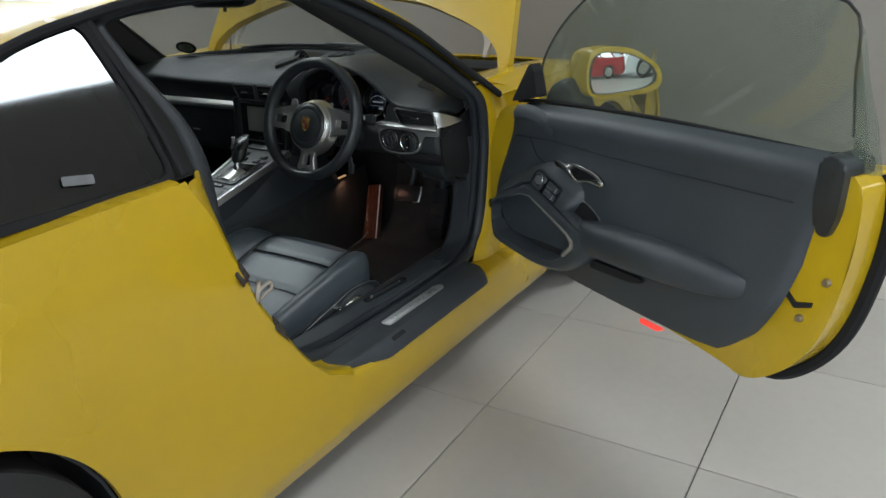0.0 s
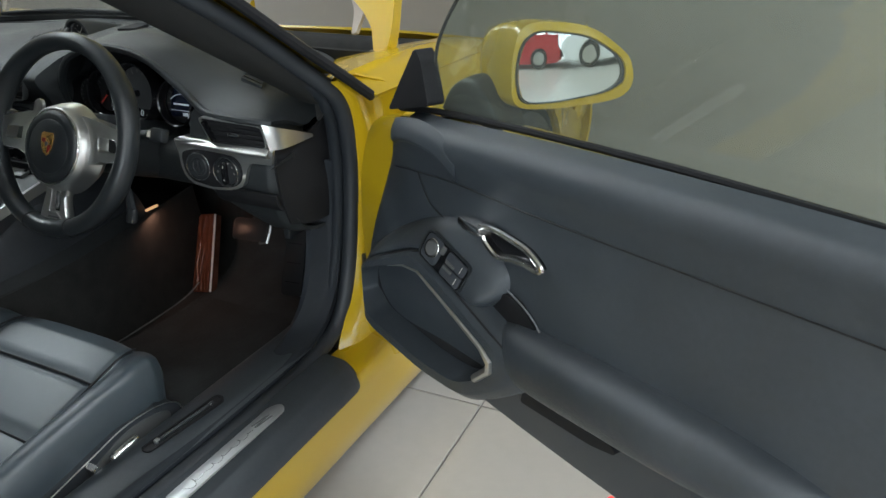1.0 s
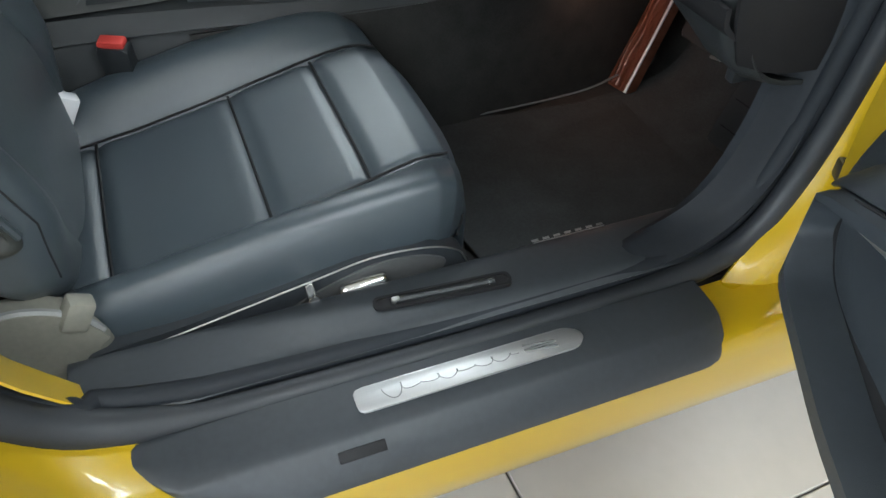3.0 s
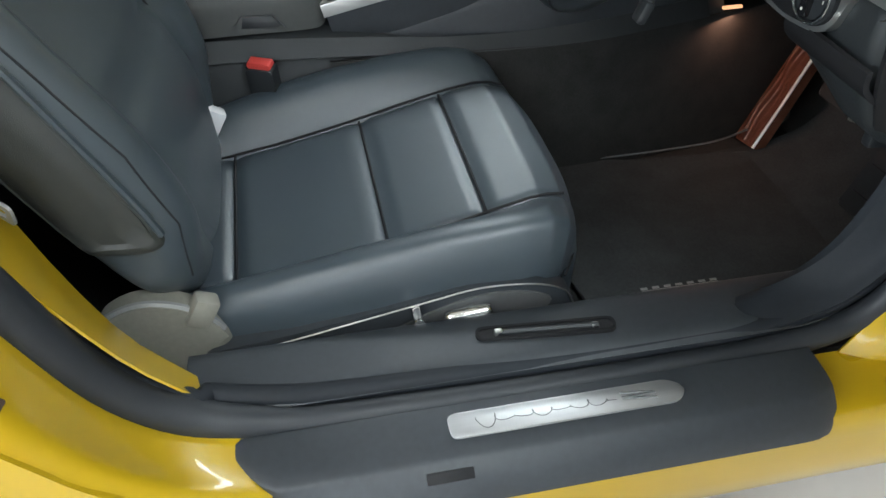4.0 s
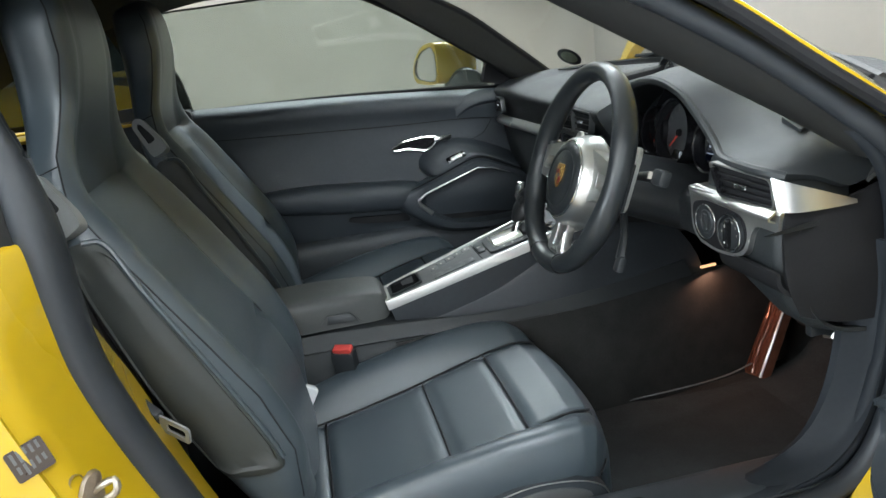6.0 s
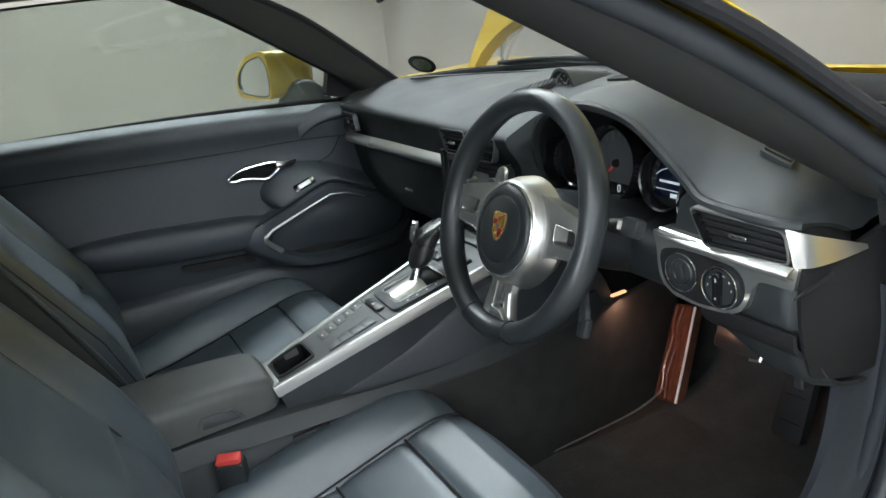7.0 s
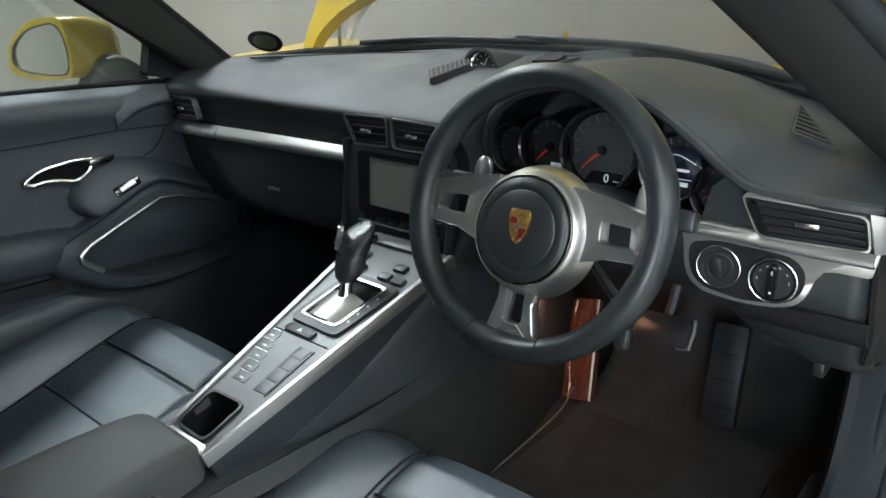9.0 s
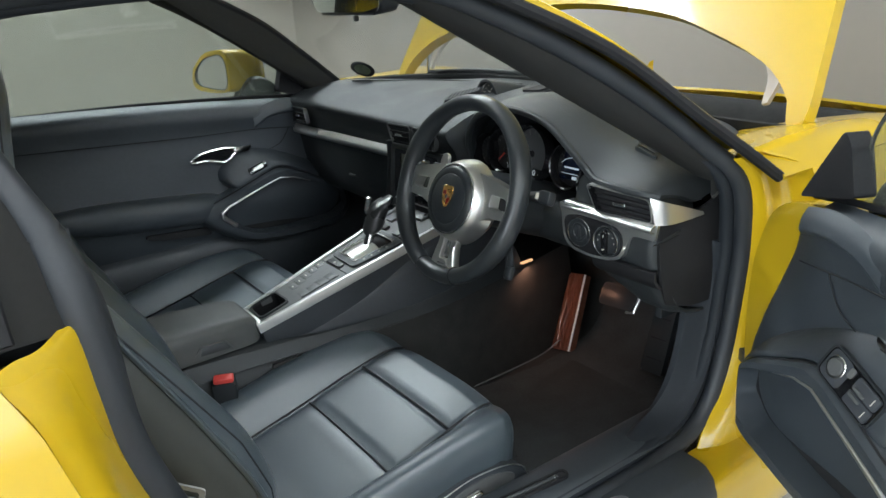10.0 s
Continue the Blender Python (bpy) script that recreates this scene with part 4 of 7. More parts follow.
# ---- doors ----
def build_door(m, flip, lab):
    """A door in its own frame: first axis along it from the hinge, second outwards, third up."""
    M = Matrix(m)
    P = lambda a, o, z: tuple(M @ Vector((a, o, z)))
    A = lambda rows: np.array([[P(*p) for p in r] for r in rows])
    inm = M @ Matrix(((1, 0, 0, 0), (0, 0, -1, 0), (0, 1, 0, 0), (0, 0, 0, 1)))   # (along, up, inwards)
    add = lambda name, bm, mat, up=None, label="": part(name, bm, mat, up or shell, label, flip=flip)

    # painted shell with rounded rear end
    out = [(0.06, 0.43), (0.02, 0.47), (0.01, 0.60), (0.03, 0.72), (0.10, 0.81), (0.30, 0.835), (0.70, 0.852), (1.13, 0.868), (1.195, 0.868), (1.212, 0.82), (1.205, 0.70), (1.172, 0.56), (1.11, 0.46), (1.02, 0.395), (0.92, 0.402), (0.5, 0.415)]
    so = [tuple(p) for p in cr(out, 96, True)]
    bm = prism(so, inm, -0.075, 0.03, 0.018, 3)
    shell = part("car_door", bm, YELLOW, car, lab, flip=flip)
    edge = [(1.20, 0.868), (1.220, 0.80), (1.210, 0.69), (1.175, 0.55), (1.112, 0.45), (1.02, 0.385), (0.90, 0.392), (0.6, 0.408)]
    add("edge_seal", tube([P(a, 0.045, z) for a, z in edge], 0.016, 8, res=40), RUBBER, shell)
    add("belt_strip", tube([P(0.14, -0.008, 0.832), P(0.3, -0.008, 0.853), P(0.7, -0.008, 0.880), P(1.14, -0.008, 0.893)], 0.0055, 8, res=24), RUBBER, shell)
    rb = rounded([(1.135, 0.905), (1.185, 0.90), (1.18, 0.80), (1.165, 0.755), (1.14, 0.76), (1.13, 0.82)], 0.018)
    add("end_cap", prism(rb, inm, -0.03, 0.047, 0.006), PLASTIC, shell, "black plastic cap at the door's rear edge")
    for a, z in ((1.172, 0.672), (1.128, 0.582)):
        add("latch_bolt", revolve([(0.0, 0.009), (0.006, 0.009), (0.008, 0.004), (0.008, -0.01)], inm @ at(a, z, 0.030), 12), GUNMETAL, shell)
    add("latch_slot", prism([(1.095, 0.628), (1.115, 0.610), (1.15, 0.622), (1.148, 0.612), (1.114, 0.598), (1.09, 0.618)], inm, 0.028, 0.034), SEAMSHADE, shell)

    # trimmed inner panel
    z0 = [((0.10, 0.398), (0.97, 0.428), 0.040), ((0.050, 0.44), (1.035, 0.505), 0.056), ((0.055, 0.52), (1.085, 0.585), 0.066), ((0.070, 0.60), (1.11, 0.66), 0.058),
          ((0.108, 0.69), (1.137, 0.76), 0.052), ((0.135, 0.745), (1.147, 0.815), 0.052), ((0.160, 0.79), (1.149, 0.860), 0.060), ((0.178, 0.82), (1.147, 0.885), 0.050), ((0.182, 0.838), (1.145, 0.900), 0.020)]
    rows = []
    for (f, r, o) in z0:
        row = []
        for t in (0, 0.02, 0.12, 0.3, 0.5, 0.7, 0.88, 0.97, 1.0):
            sag = 0.012 * math.sin(math.pi * t)
            edge_in = 0.026 * (max(0, 1 - t / 0.05) + max(0, (t - 0.95) / 0.05))
            row.append((f[0] + (r[0] - f[0]) * t, -(o - edge_in), f[1] + (r[1] - f[1]) * t - sag * (1 if o < 0.05 and f[1] < 0.45 else 0) + 0.008 * math.sin(math.pi * t) * (f[1] > 0.7)))
        rows.append(row)
    panel = add("inner_panel", grid_bm(surf(A(rows), 64, 60), thick=0.005), DOORSKIN, label="black grained door lining")
    # stitched seams
    sl = [(0.190, -0.054, 0.749), (0.25, -0.056, 0.757), (0.37, -0.056, 0.769), (0.56, -0.056, 0.776), (0.75, -0.056, 0.787), (1.10, -0.055, 0.808)]
    add("seam_line", tube([P(*p) for p in sl], 0.0011, 5, res=30), SEAMSHADE, panel)
    add("front_seam", tube([P(a, -0.056, z) for a, z in ((0.265, 0.758), (0.276, 0.740), (0.30, 0.714), (0.345, 0.700))], 0.0010, 5, res=16), SEAMSHADE, panel)
    # armrest bolster
    rows = []
    for a, zc, hh, dd in ((0.50, 0.560, 0.036, 0.03), (0.57, 0.568, 0.044, 0.060), (0.70, 0.580, 0.046, 0.062), (0.85, 0.594, 0.044, 0.058), (0.95, 0.602, 0.036, 0.046), (1.01, 0.606, 0.024, 0.018), (1.03, 0.608, 0.012, 0.002)):
        rows.append([(a, -0.050 - dd * (0.15 + 0.85 * max(0, math.cos(th)) ** 0.6) if math.cos(th) > 0 else -0.045, zc + hh * math.sin(th)) for th in np.linspace(-math.pi / 2 - 0.3, math.pi / 2 + 0.3, 11)])
    add("armrest", grid_bm(surf(A(rows), 40, 22), thick=0.004), DOORSKIN, label="padded black armrest")
    slot = [(0.555, 0.485), (0.562, 0.508), (0.738, 0.522), (0.745, 0.512), (0.70, 0.500)]
    # grab slot drawn as a near-black plate, its inner shade in the colour
    add("grab_slot", prism(rounded(slot, 0.008), inm, 0.055, 0.0735), SEAMSHADE, panel)
    # storage pocket with its grip band
    rr_ = [0.02, 0.03, 0.03, 0.05, 0.02, 0.03, 0.05, 0.016, 0.016, 0.03, 0.05, 0.05, 0.04]
    po = rounded([(0.088, 0.470), (0.092, 0.525), (0.146, 0.571), (0.226, 0.614), (0.314, 0.655), (0.366, 0.652), (0.485, 0.606), (0.592, 0.578), (0.606, 0.552), (0.578, 0.516), (0.470, 0.438), (0.34, 0.420), (0.15, 0.425)], rr_, 4)
    pi_ = rounded([(0.112, 0.490), (0.118, 0.535), (0.165, 0.562), (0.235, 0.590), (0.300, 0.617), (0.338, 0.619), (0.437, 0.587), (0.516, 0.555), (0.522, 0.541), (0.487, 0.503), (0.425, 0.466), (0.33, 0.456), (0.16, 0.462)], [r * 0.5 for r in rr_], 4)
    o, i_ = np.array(po), np.array(pi_)
    k_ = len(o)
    lay = np.zeros((6, k_, 3))
    for q_, (mixf, hgt) in enumerate(((0.0, 0.045), (0.0, 0.080), (0.10, 0.097), (0.40, 0.108), (0.88, 0.108), (1.0, 0.060))):
        lay[q_, :, :2], lay[q_, :, 2] = o * (1 - mixf) + i_ * mixf, hgt
    fade = np.clip((lay[:, :, 0] - 0.085) / 0.06, 0.0, 1.0)
    lay[:, :, 2] = 0.045 + (lay[:, :, 2] - 0.045) * (0.55 + 0.45 * fade)      # the lip rounds off at the hinge
    bm = grid_bm(lay, cv=True)
    bm.transform(inm)
    pk = add("door_pocket", bm, DOORSKIN, label="black moulded door pocket with a grip band")
    # depth of the pocket: its shade put into a near-black back plate
    add("pocket_back", prism(scaled(pi_, -0.006), inm, 0.050, 0.0590), SEAMSHADE, pk)
    sv = [(0.235, 0.593, 0.105), (0.290, 0.615, 0.108), (0.336, 0.622, 0.109), (0.437, 0.590, 0.110), (0.506, 0.566, 0.110), (0.527, 0.551, 0.110), (0.526, 0.538, 0.110), (0.491, 0.505, 0.109)]
    add("silver_edge", tube([P(a, -o_, z) for a, z, o_ in sv], [0.0015, 0.0018, 0.002, 0.003, 0.004, 0.006, 0.007, 0.007], 8), SILVER, pk, "satin silver edging")
    add("grip_line", tube([P(a, -o_, z) for a, z, o_ in ((0.150, 0.568, 0.094), (0.226, 0.609, 0.099), (0.314, 0.649, 0.099), (0.362, 0.647, 0.099), (0.46, 0.611, 0.100), (0.585, 0.570, 0.100))], 0.0018, 5, res=12), SEAMSHADE, pk)
    # switch console
    eb = [(0.085, 0.530), (0.146, 0.573), (0.226, 0.615), (0.312, 0.655), (0.364, 0.652), (0.410, 0.633), (0.452, 0.617), (0.470, 0.613)]
    ec = [(0.085, 0.560), (0.140, 0.602), (0.215, 0.648), (0.305, 0.692), (0.385, 0.712), (0.452, 0.700), (0.500, 0.670), (0.512, 0.646)]
    rows = []
    for k, (p, q) in enumerate(zip(eb, ec)):
        sink = (0.030, 0.010, 0.0, 0.0, 0.0, 0.0, 0.002, 0.010)[k]
        rows.append([(p[0] + (q[0] - p[0]) * f, -max(0.044, h - sink), p[1] + (q[1] - p[1]) * f) for f, h in ((-0.10, 0.095), (0.0, 0.099), (0.20, 0.096), (0.45, 0.087), (0.70, 0.076), (0.90, 0.064), (1.0, 0.056), (1.10, 0.044))])
    # rounded lower end above the pull cup
    rows.append([(a + 0.006, -max(0.044, -o_ - 0.022), z - 0.006) for a, o_, z in rows[-1]])
    con = add("switch_console", grid_bm(surf(A(rows), 44, 26), thick=0.004), DOORSKIN)
    sm = inm @ fm((0.396, 0.6610, 0.0950), (0.098, -0.033, -0.006), (0.033, 0.060, -0.028))
    add("switch_panel", prism(rect(0.104, 0.046, 0.012) if not flip else rect(0.060, 0.020, 0.006), sm, -0.004, 0.003, 0.001), GLOSS, con)
    if not flip:
        add("panel_rim", ring(rect(0.108, 0.050, 0.014), rect(0.103, 0.045, 0.0115), sm, -0.004, 0.0038), PLASTIC, con)
        kn = sm @ at(-0.029, 0.002, 0.003)
        add("mirror_knob", revolve([(0.0, 0.006), (0.0105, 0.006), (0.0118, 0.004), (0.0122, 0.0)], kn, 20), GALV, con)
        add("knob_ring", tube([kn @ Vector((0.0142 * math.cos(q), 0.0142 * math.sin(q), 0.003)) for q in np.linspace(0, 2 * math.pi, 28, endpoint=False)], 0.0012, 6, True), CHROME, con)
        add("switch_field", prism(rect(0.040, 0.043, 0.010, cx=-0.029), sm, 0.002, 0.0034, 0.0006), SWITCHTOP, con)
        add("lock_switch", prism(rect(0.008, 0.014, 0.003, cx=-0.008, cy=0.012), sm, 0.003, 0.0060, 0.0012), GALV, con)
        for v in (-0.0104, 0.0104):
            add("window_switch", prism(rect(0.043, 0.0192, 0.004, cx=0.026, cy=v), sm, 0.003, 0.0070, 0.0018), SWITCHTOP, con)
            add("switch_mark", prism(rect(0.0012, 0.011, cx=0.040, cy=v), sm, 0.007, 0.0074), INK, con)
            add("switch_lip", prism(rect(0.020, 0.005, 0.002, cx=0.018, cy=v * 0.45), sm, 0.0068, 0.0100, 0.0015), GALV, con)
        # pull cup's shade put into a near-black plate on the lining
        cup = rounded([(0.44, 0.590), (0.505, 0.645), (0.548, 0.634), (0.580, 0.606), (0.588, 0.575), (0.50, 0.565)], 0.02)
        add("pull_cup", prism(cup, inm, 0.05, 0.066, 0.003), RUBBER, con, "near-black plate for the pull cup's shaded hollow")
        add("cup_line", tube([P(a, -0.066, z) for a, z in ((0.512, 0.650), (0.551, 0.637), (0.578, 0.620), (0.589, 0.602))], 0.0014, 5, res=16), THREAD, con)
    else:
        add("window_switch", prism(rect(0.036, 0.012, 0.003), sm, 0.003, 0.008, 0.002), SILVER, con)
    # chrome release handle in its dished recess
    lo = [(0.440, 0.724), (0.47, 0.730), (0.51, 0.729), (0.548, 0.724), (0.578, 0.708), (0.566, 0.701), (0.54, 0.702), (0.512, 0.697), (0.482, 0.690), (0.458, 0.700), (0.445, 0.713)]
    add("handle_recess", prism([tuple(p) for p in cr(lo, 40, True)], inm, 0.045, 0.0575), GLOSS, panel)
    hd = add("release_handle", tube([P(a, -0.062, z) for a, z in lo], 0.0048, 8, True, res=60), CHROME, panel, "chrome door release handle")
    add("lever", prism(rounded([(0.396, 0.729), (0.402, 0.714), (0.452, 0.712), (0.452, 0.727)], 0.005), inm, 0.055, 0.072, 0.004), CHROME, hd)
    # puffed front end of the upper pad, tapering to a tip
    rows = []
    for a, zf, q in ((0.196, 0.794, 0.5), (0.225, 0.801, 0.9), (0.26, 0.806, 1.0), (0.30, 0.804, 0.9), (0.335, 0.795, 0.6), (0.362, 0.780, 0.25), (0.374, 0.772, 0.0)):
        rows.append([(a, -0.050, zf - 0.001), (a, -0.057 - 0.004 * q, zf), (a, -0.060 - 0.009 * q, zf + 0.006), (a, -0.060 - 0.008 * q, zf + 0.014), (a, -0.060 - 0.003 * q, zf + 0.026), (a, -0.053, zf + 0.040)])
    add("pad_fold", grid_bm(surf(A(rows), 24, 16), thick=0.002), DOORSKIN, panel)
    # frameless glass
    gl = [(0.235, 0.0, 0.880), (0.275, -0.02, 0.955), (0.36, -0.045, 1.03), (0.47, -0.07, 1.10), (0.60, -0.095, 1.155), (0.80, -0.105, 1.172), (1.03, -0.105, 1.170), (1.19, -0.10, 1.152), (1.178, -0.05, 1.03), (1.16, 0.0, 0.905)]
    n = 40
    topl = cr(gl, n)
    rows = []
    for i in range(n):
        a, o, z = topl[i]
        zb = 0.845 + 0.03 * min(1.0, max(0.0, (a - 0.2) / 0.6))
        rows.append([P(a, o * k + 0.0, zb + (z - zb) * k) for k in (0, 0.35, 0.7, 1.0)])
    ob = add("window_glass", grid_bm(np.array(rows), thick=0.0045), TINT, label="greenish frameless door glass")
    ob.visible_shadow = False
    add("glass_edge", tube([P(*p) for p in topl[1:-1]], 0.0028, 5), SEAMSHADE, ob)
    # mirror sail and mirror
    sail = [(0.150, 0.836), (0.195, 0.895), (0.240, 0.952), (0.256, 0.935), (0.276, 0.866)]
    add("mirror_sail", prism(rounded(sail, 0.008), inm, 0.008, 0.04, 0.005), RUBBER, label="black plastic mirror sail")
    mm = M @ fm((0.4180, 0.130, 0.925), (0.20, 0.98, 0), (-0.05, 0, 1))
    gl_o = rounded([(-0.062, 0.060), (-0.088, 0.042), (-0.096, -0.002), (-0.088, -0.042), (-0.030, -0.046), (0.062, -0.040), (0.092, -0.024), (0.084, 0.010), (0.024, 0.046)], 0.024, 4)
    rim = np.array([(-0.086, 0.070), (-0.103, 0.036), (-0.107, -0.004), (-0.100, -0.044), (-0.056, -0.056), (0.030, -0.058), (0.090, -0.052), (0.112, -0.030), (0.106, 0.004), (0.082, 0.028), (0.030, 0.060), (-0.036, 0.073)])
    rim = cr(rim, len(gl_o), True)
    turn_ = int(np.argmin(np.hypot(rim[:, 0] - gl_o[0][0] + 0.02, rim[:, 1] - gl_o[0][1] - 0.012)))
    rim = np.roll(rim, -turn_, axis=0)
    mid_ = np.array((0.0, 0.0))
    rows = [[mm @ Vector((mid_[0] - sh_ + (x - mid_[0]) * k, (y - mid_[1]) * k, w)) for x, y in rim] for k, w, sh_ in ((0.04, -0.155, 0.030), (0.35, -0.152, 0.028), (0.62, -0.138, 0.022), (0.83, -0.112, 0.013), (0.95, -0.075, 0.004), (1.0, -0.035, 0.0), (0.995, -0.010, 0.0), (0.975, 0.000, 0.0))]
    gfit = np.array(gl_o)
    rows.append([mm @ Vector((*(g_ * 1.06), 0.002)) for g_ in gfit])
    rows.append([mm @ Vector((*(g_ * 1.025), -0.003)) for g_ in gfit])
    mir = add("wing_mirror", grid_bm(np.array([[tuple(p_) for p_ in r_] for r_ in rows]), cv=True, caps=True), YELLOW, label="yellow drop-shaped wing mirror housing")
    add("mirror_surround", ring([(x * 1.035, y * 1.035) for x, y in gl_o], gl_o, mm, -0.004, 0.0015), PLASTIC, mir)
    bm = bmesh.new()
    rings_ = [[bm.verts.new(mm @ Vector((x * q, y * q, 0.0005 - ((x * q) ** 2 + (y * q) ** 2) / 2.4))) for x, y in gl_o] for q in (1.0, 0.8, 0.6, 0.4, 0.2)]
    for ra, rb_ in zip(rings_, rings_[1:]):
        for q in range(len(gl_o)):
            bm.faces.new((ra[q], ra[(q + 1) % len(gl_o)], rb_[(q + 1) % len(gl_o)], rb_[q]))
    cen = bm.verts.new(mm @ Vector((0, 0, 0.0005)))
    for q in range(len(gl_o)):
        bm.faces.new((rings_[-1][q], rings_[-1][(q + 1) % len(gl_o)], cen))
    bmesh.ops.recalc_face_normals(bm, faces=bm.faces[:])
    add("mirror_glass", bm, MIRROR, mir, "silvered convex mirror glass")
    rows = [[(0.247 - e, o_, 0.832), (0.262 - e * 0.5, o_, 0.885 - e), (0.290, o_, 0.908 - e), (0.325, o_, 0.912 - e), (0.352 + e * 0.5, o_, 0.895 - e), (0.385 + e, o_, 0.845)] for o_, e in ((0.010, 0.010), (0.025, 0.002), (0.045, 0.0), (0.065, 0.003))]
    rows.insert(0, [(0.30 + (a - 0.30) * 0.6, 0.006, 0.845 + (z - 0.845) * 0.5) for a, o_, z in rows[0]])
    rows.insert(0, [(0.30 + (a - 0.30) * 0.2, 0.006, 0.845) for a, o_, z in rows[0]])
    add("mirror_foot", grid_bm(surf(A(rows), 14, 24), thick=0.008), PLASTIC, mir, "black rubber mirror foot")
    # lower lining and warning lamp
    lamp = add("warning_lamp", prism(rounded([(0.705, 0.384), (0.765, 0.387), (0.785, 0.400), (0.705, 0.396)], 0.004), inm, 0.030, 0.036, 0.001), REDREF, label="red door warning lamp")


build_door(((0.874, 0.486, 0, 0.811), (-0.486, 0.874, 0, 0.361), (0, 0, 1, 0), (0, 0, 0, 1)), False, "yellow driver's door standing wide open with black lining")
build_door(((0, -1, 0, -0.735), (-1, 0, 0, 0.42), (0, 0, 1, 0), (0, 0, 0, 1)), True, "closed yellow passenger door with black lining")

# ---- seats ----
def build_seat(cx, s, label):
    """A bucket seat about the line x = cx; s: the side of its controls."""
    bm = box((0.42, 0.46, 0.09), at(cx, -0.26, 0.238), 0.02)
    root = part("car_seat", bm, SOFT, car, label)
    # cushion
    ysk = [-0.56, -0.48, -0.40, -0.30, -0.20, -0.12, -0.066, -0.030, -0.006, 0.008, 0.012]
    zc = [0.320, 0.326, 0.338, 0.360, 0.387, 0.409, 0.420, 0.412, 0.386, 0.342, 0.27]
    zr = [0.352, 0.378, 0.400, 0.422, 0.438, 0.444, 0.440, 0.424, 0.391, 0.343, 0.27]
    hw = [0.235, 0.25, 0.258, 0.263, 0.264, 0.262, 0.256, 0.245, 0.228, 0.21, 0.20]
    nu, nv = 84, 88
    g = np.zeros((nv, nu, 3))
    tt = np.concatenate([np.linspace(0, 0.86, 70), np.linspace(0.865, 1, 18)])
    for i in range(nv):
        k = tt[i] * (len(ysk) - 1)
        y, a, b, w = (float(np.interp(k, range(len(ysk)), q)) for q in (ysk, zc, zr, hw))
        for j in range(nu):
            t = -1 + 2 * j / (nu - 1)
            u = abs(t)
            if u < 0.78:
                x = u / 0.78
                zz = a + (b - a) * math.sin(math.pi / 2 * max(0.0, (x - 0.71) / 0.29)) ** 1.2
                xx = w * 0.86 * x
                if x < 0.71:
                    zz += 0.006 * (1 - (x / 0.71) ** 4)
                    zz -= sum(0.009 * math.exp(-((y - ys) / 0.007) ** 2) for ys in (-0.138, -0.268, -0.468)) * (1 if x < 0.65 else (0.71 - x) / 0.06)
                zz -= 0.008 * math.exp(-((x - 0.705) / 0.022) ** 2) * (1 if y < -0.02 else 0.3)
            else:
                x = (u - 0.78) / 0.22
                ang = x * math.pi / 2
                xx = w * (0.86 + 0.14 * math.sin(ang) ** 0.7)
                zl = float(np.interp(y, [-0.56, -0.47, -0.40, -0.32, -0.24, -0.16, -0.09, -0.04, 0.0], [0.306, 0.312, 0.326, 0.341, 0.357, 0.369, 0.366, 0.348, 0.325]))
                zz = b - (b - min(b, zl)) * (1 - math.cos(ang))
            g[i, j] = (cx + s * 0.012 * (1 - u ** 3) + math.copysign(xx, t), y - 0.045 * (u ** 3) * (1 if y > -0.1 else 0) * min(1, (y + 0.1) / 0.1), zz)
    cush = part("cushion", grid_bm(g, thick=0.01), LEATHER, root, "black leather seat cushion with stitched seams", sharp=60)
    for ys in (-0.138, -0.268, -0.468):
        pts = [(cx + s * 0.011 + t * 0.156, ys, float(np.interp(ys, ysk, zc)) - 0.0015 + 0.004 * (1 - t ** 4)) for t in np.linspace(-1, 1, 14)]
        part("cross_seam", tube(pts, 0.0022, 5), SEAMSHADE, cush)
    for sg in (-1, 1):
        pts = [(cx + s * 0.008 + sg * float(np.interp(y, ysk, hw)) * 0.86 * 0.705, y, float(np.interp(y, ysk, zc)) + 0.0005) for y in np.linspace(-0.5, -0.03, 20)]
        part("side_seam", tube(pts, 0.002, 5), SEAMSHADE, cush)
    part("front_seam", tube([(cx + 0.25 * t, -0.002 - 0.05 * t ** 4, 0.352) for t in np.linspace(-1, 1, 20)], 0.0015, 5), SEAMSHADE, cush)
    # base, rails, side valance
    for sg in (-1, 1):
        part("seat_rail", box((0.03, 0.62, 0.035), at(cx + sg * 0.19, -0.22, 0.203), 0.004), PLASTIC, root)
    for sg in (-1, 1):
        m = fm((cx + sg * 0.258, 0, 0), (0, 1, 0), (0, 0, 1))
        vo = rounded([(-0.51, 0.245), (-0.51, 0.322), (-0.40, 0.334), (-0.28, 0.355), (-0.19, 0.373), (-0.10, 0.366), (-0.055, 0.345), (-0.036, 0.315), (-0.07, 0.262), (-0.30, 0.240)], 0.02)
        val = part("side_valance", prism(vo, m, -0.02, 0.012, 0.006), SOFT, root, "black plastic seat side cover")
        if sg == s:
            out = 1 if s > 0 else -1
            e0, e1 = (0.0125, 0.015) if s > 0 else (-0.024, -0.021)
            oo = rounded([(-0.325, 0.292), (-0.25, 0.335), (-0.17, 0.362), (-0.105, 0.356), (-0.066, 0.335), (-0.11, 0.302), (-0.20, 0.285)], 0.03)
            part("control_panel", prism(oo, m, min(e0, e1) - 0.012, max(e0, e1), 0.001), GALV, val)
            ln = [(-0.49, 0.312), (-0.40, 0.328), (-0.32, 0.344), (-0.24, 0.360), (-0.17, 0.3725), (-0.10, 0.367), (-0.060, 0.350), (-0.045, 0.325)]
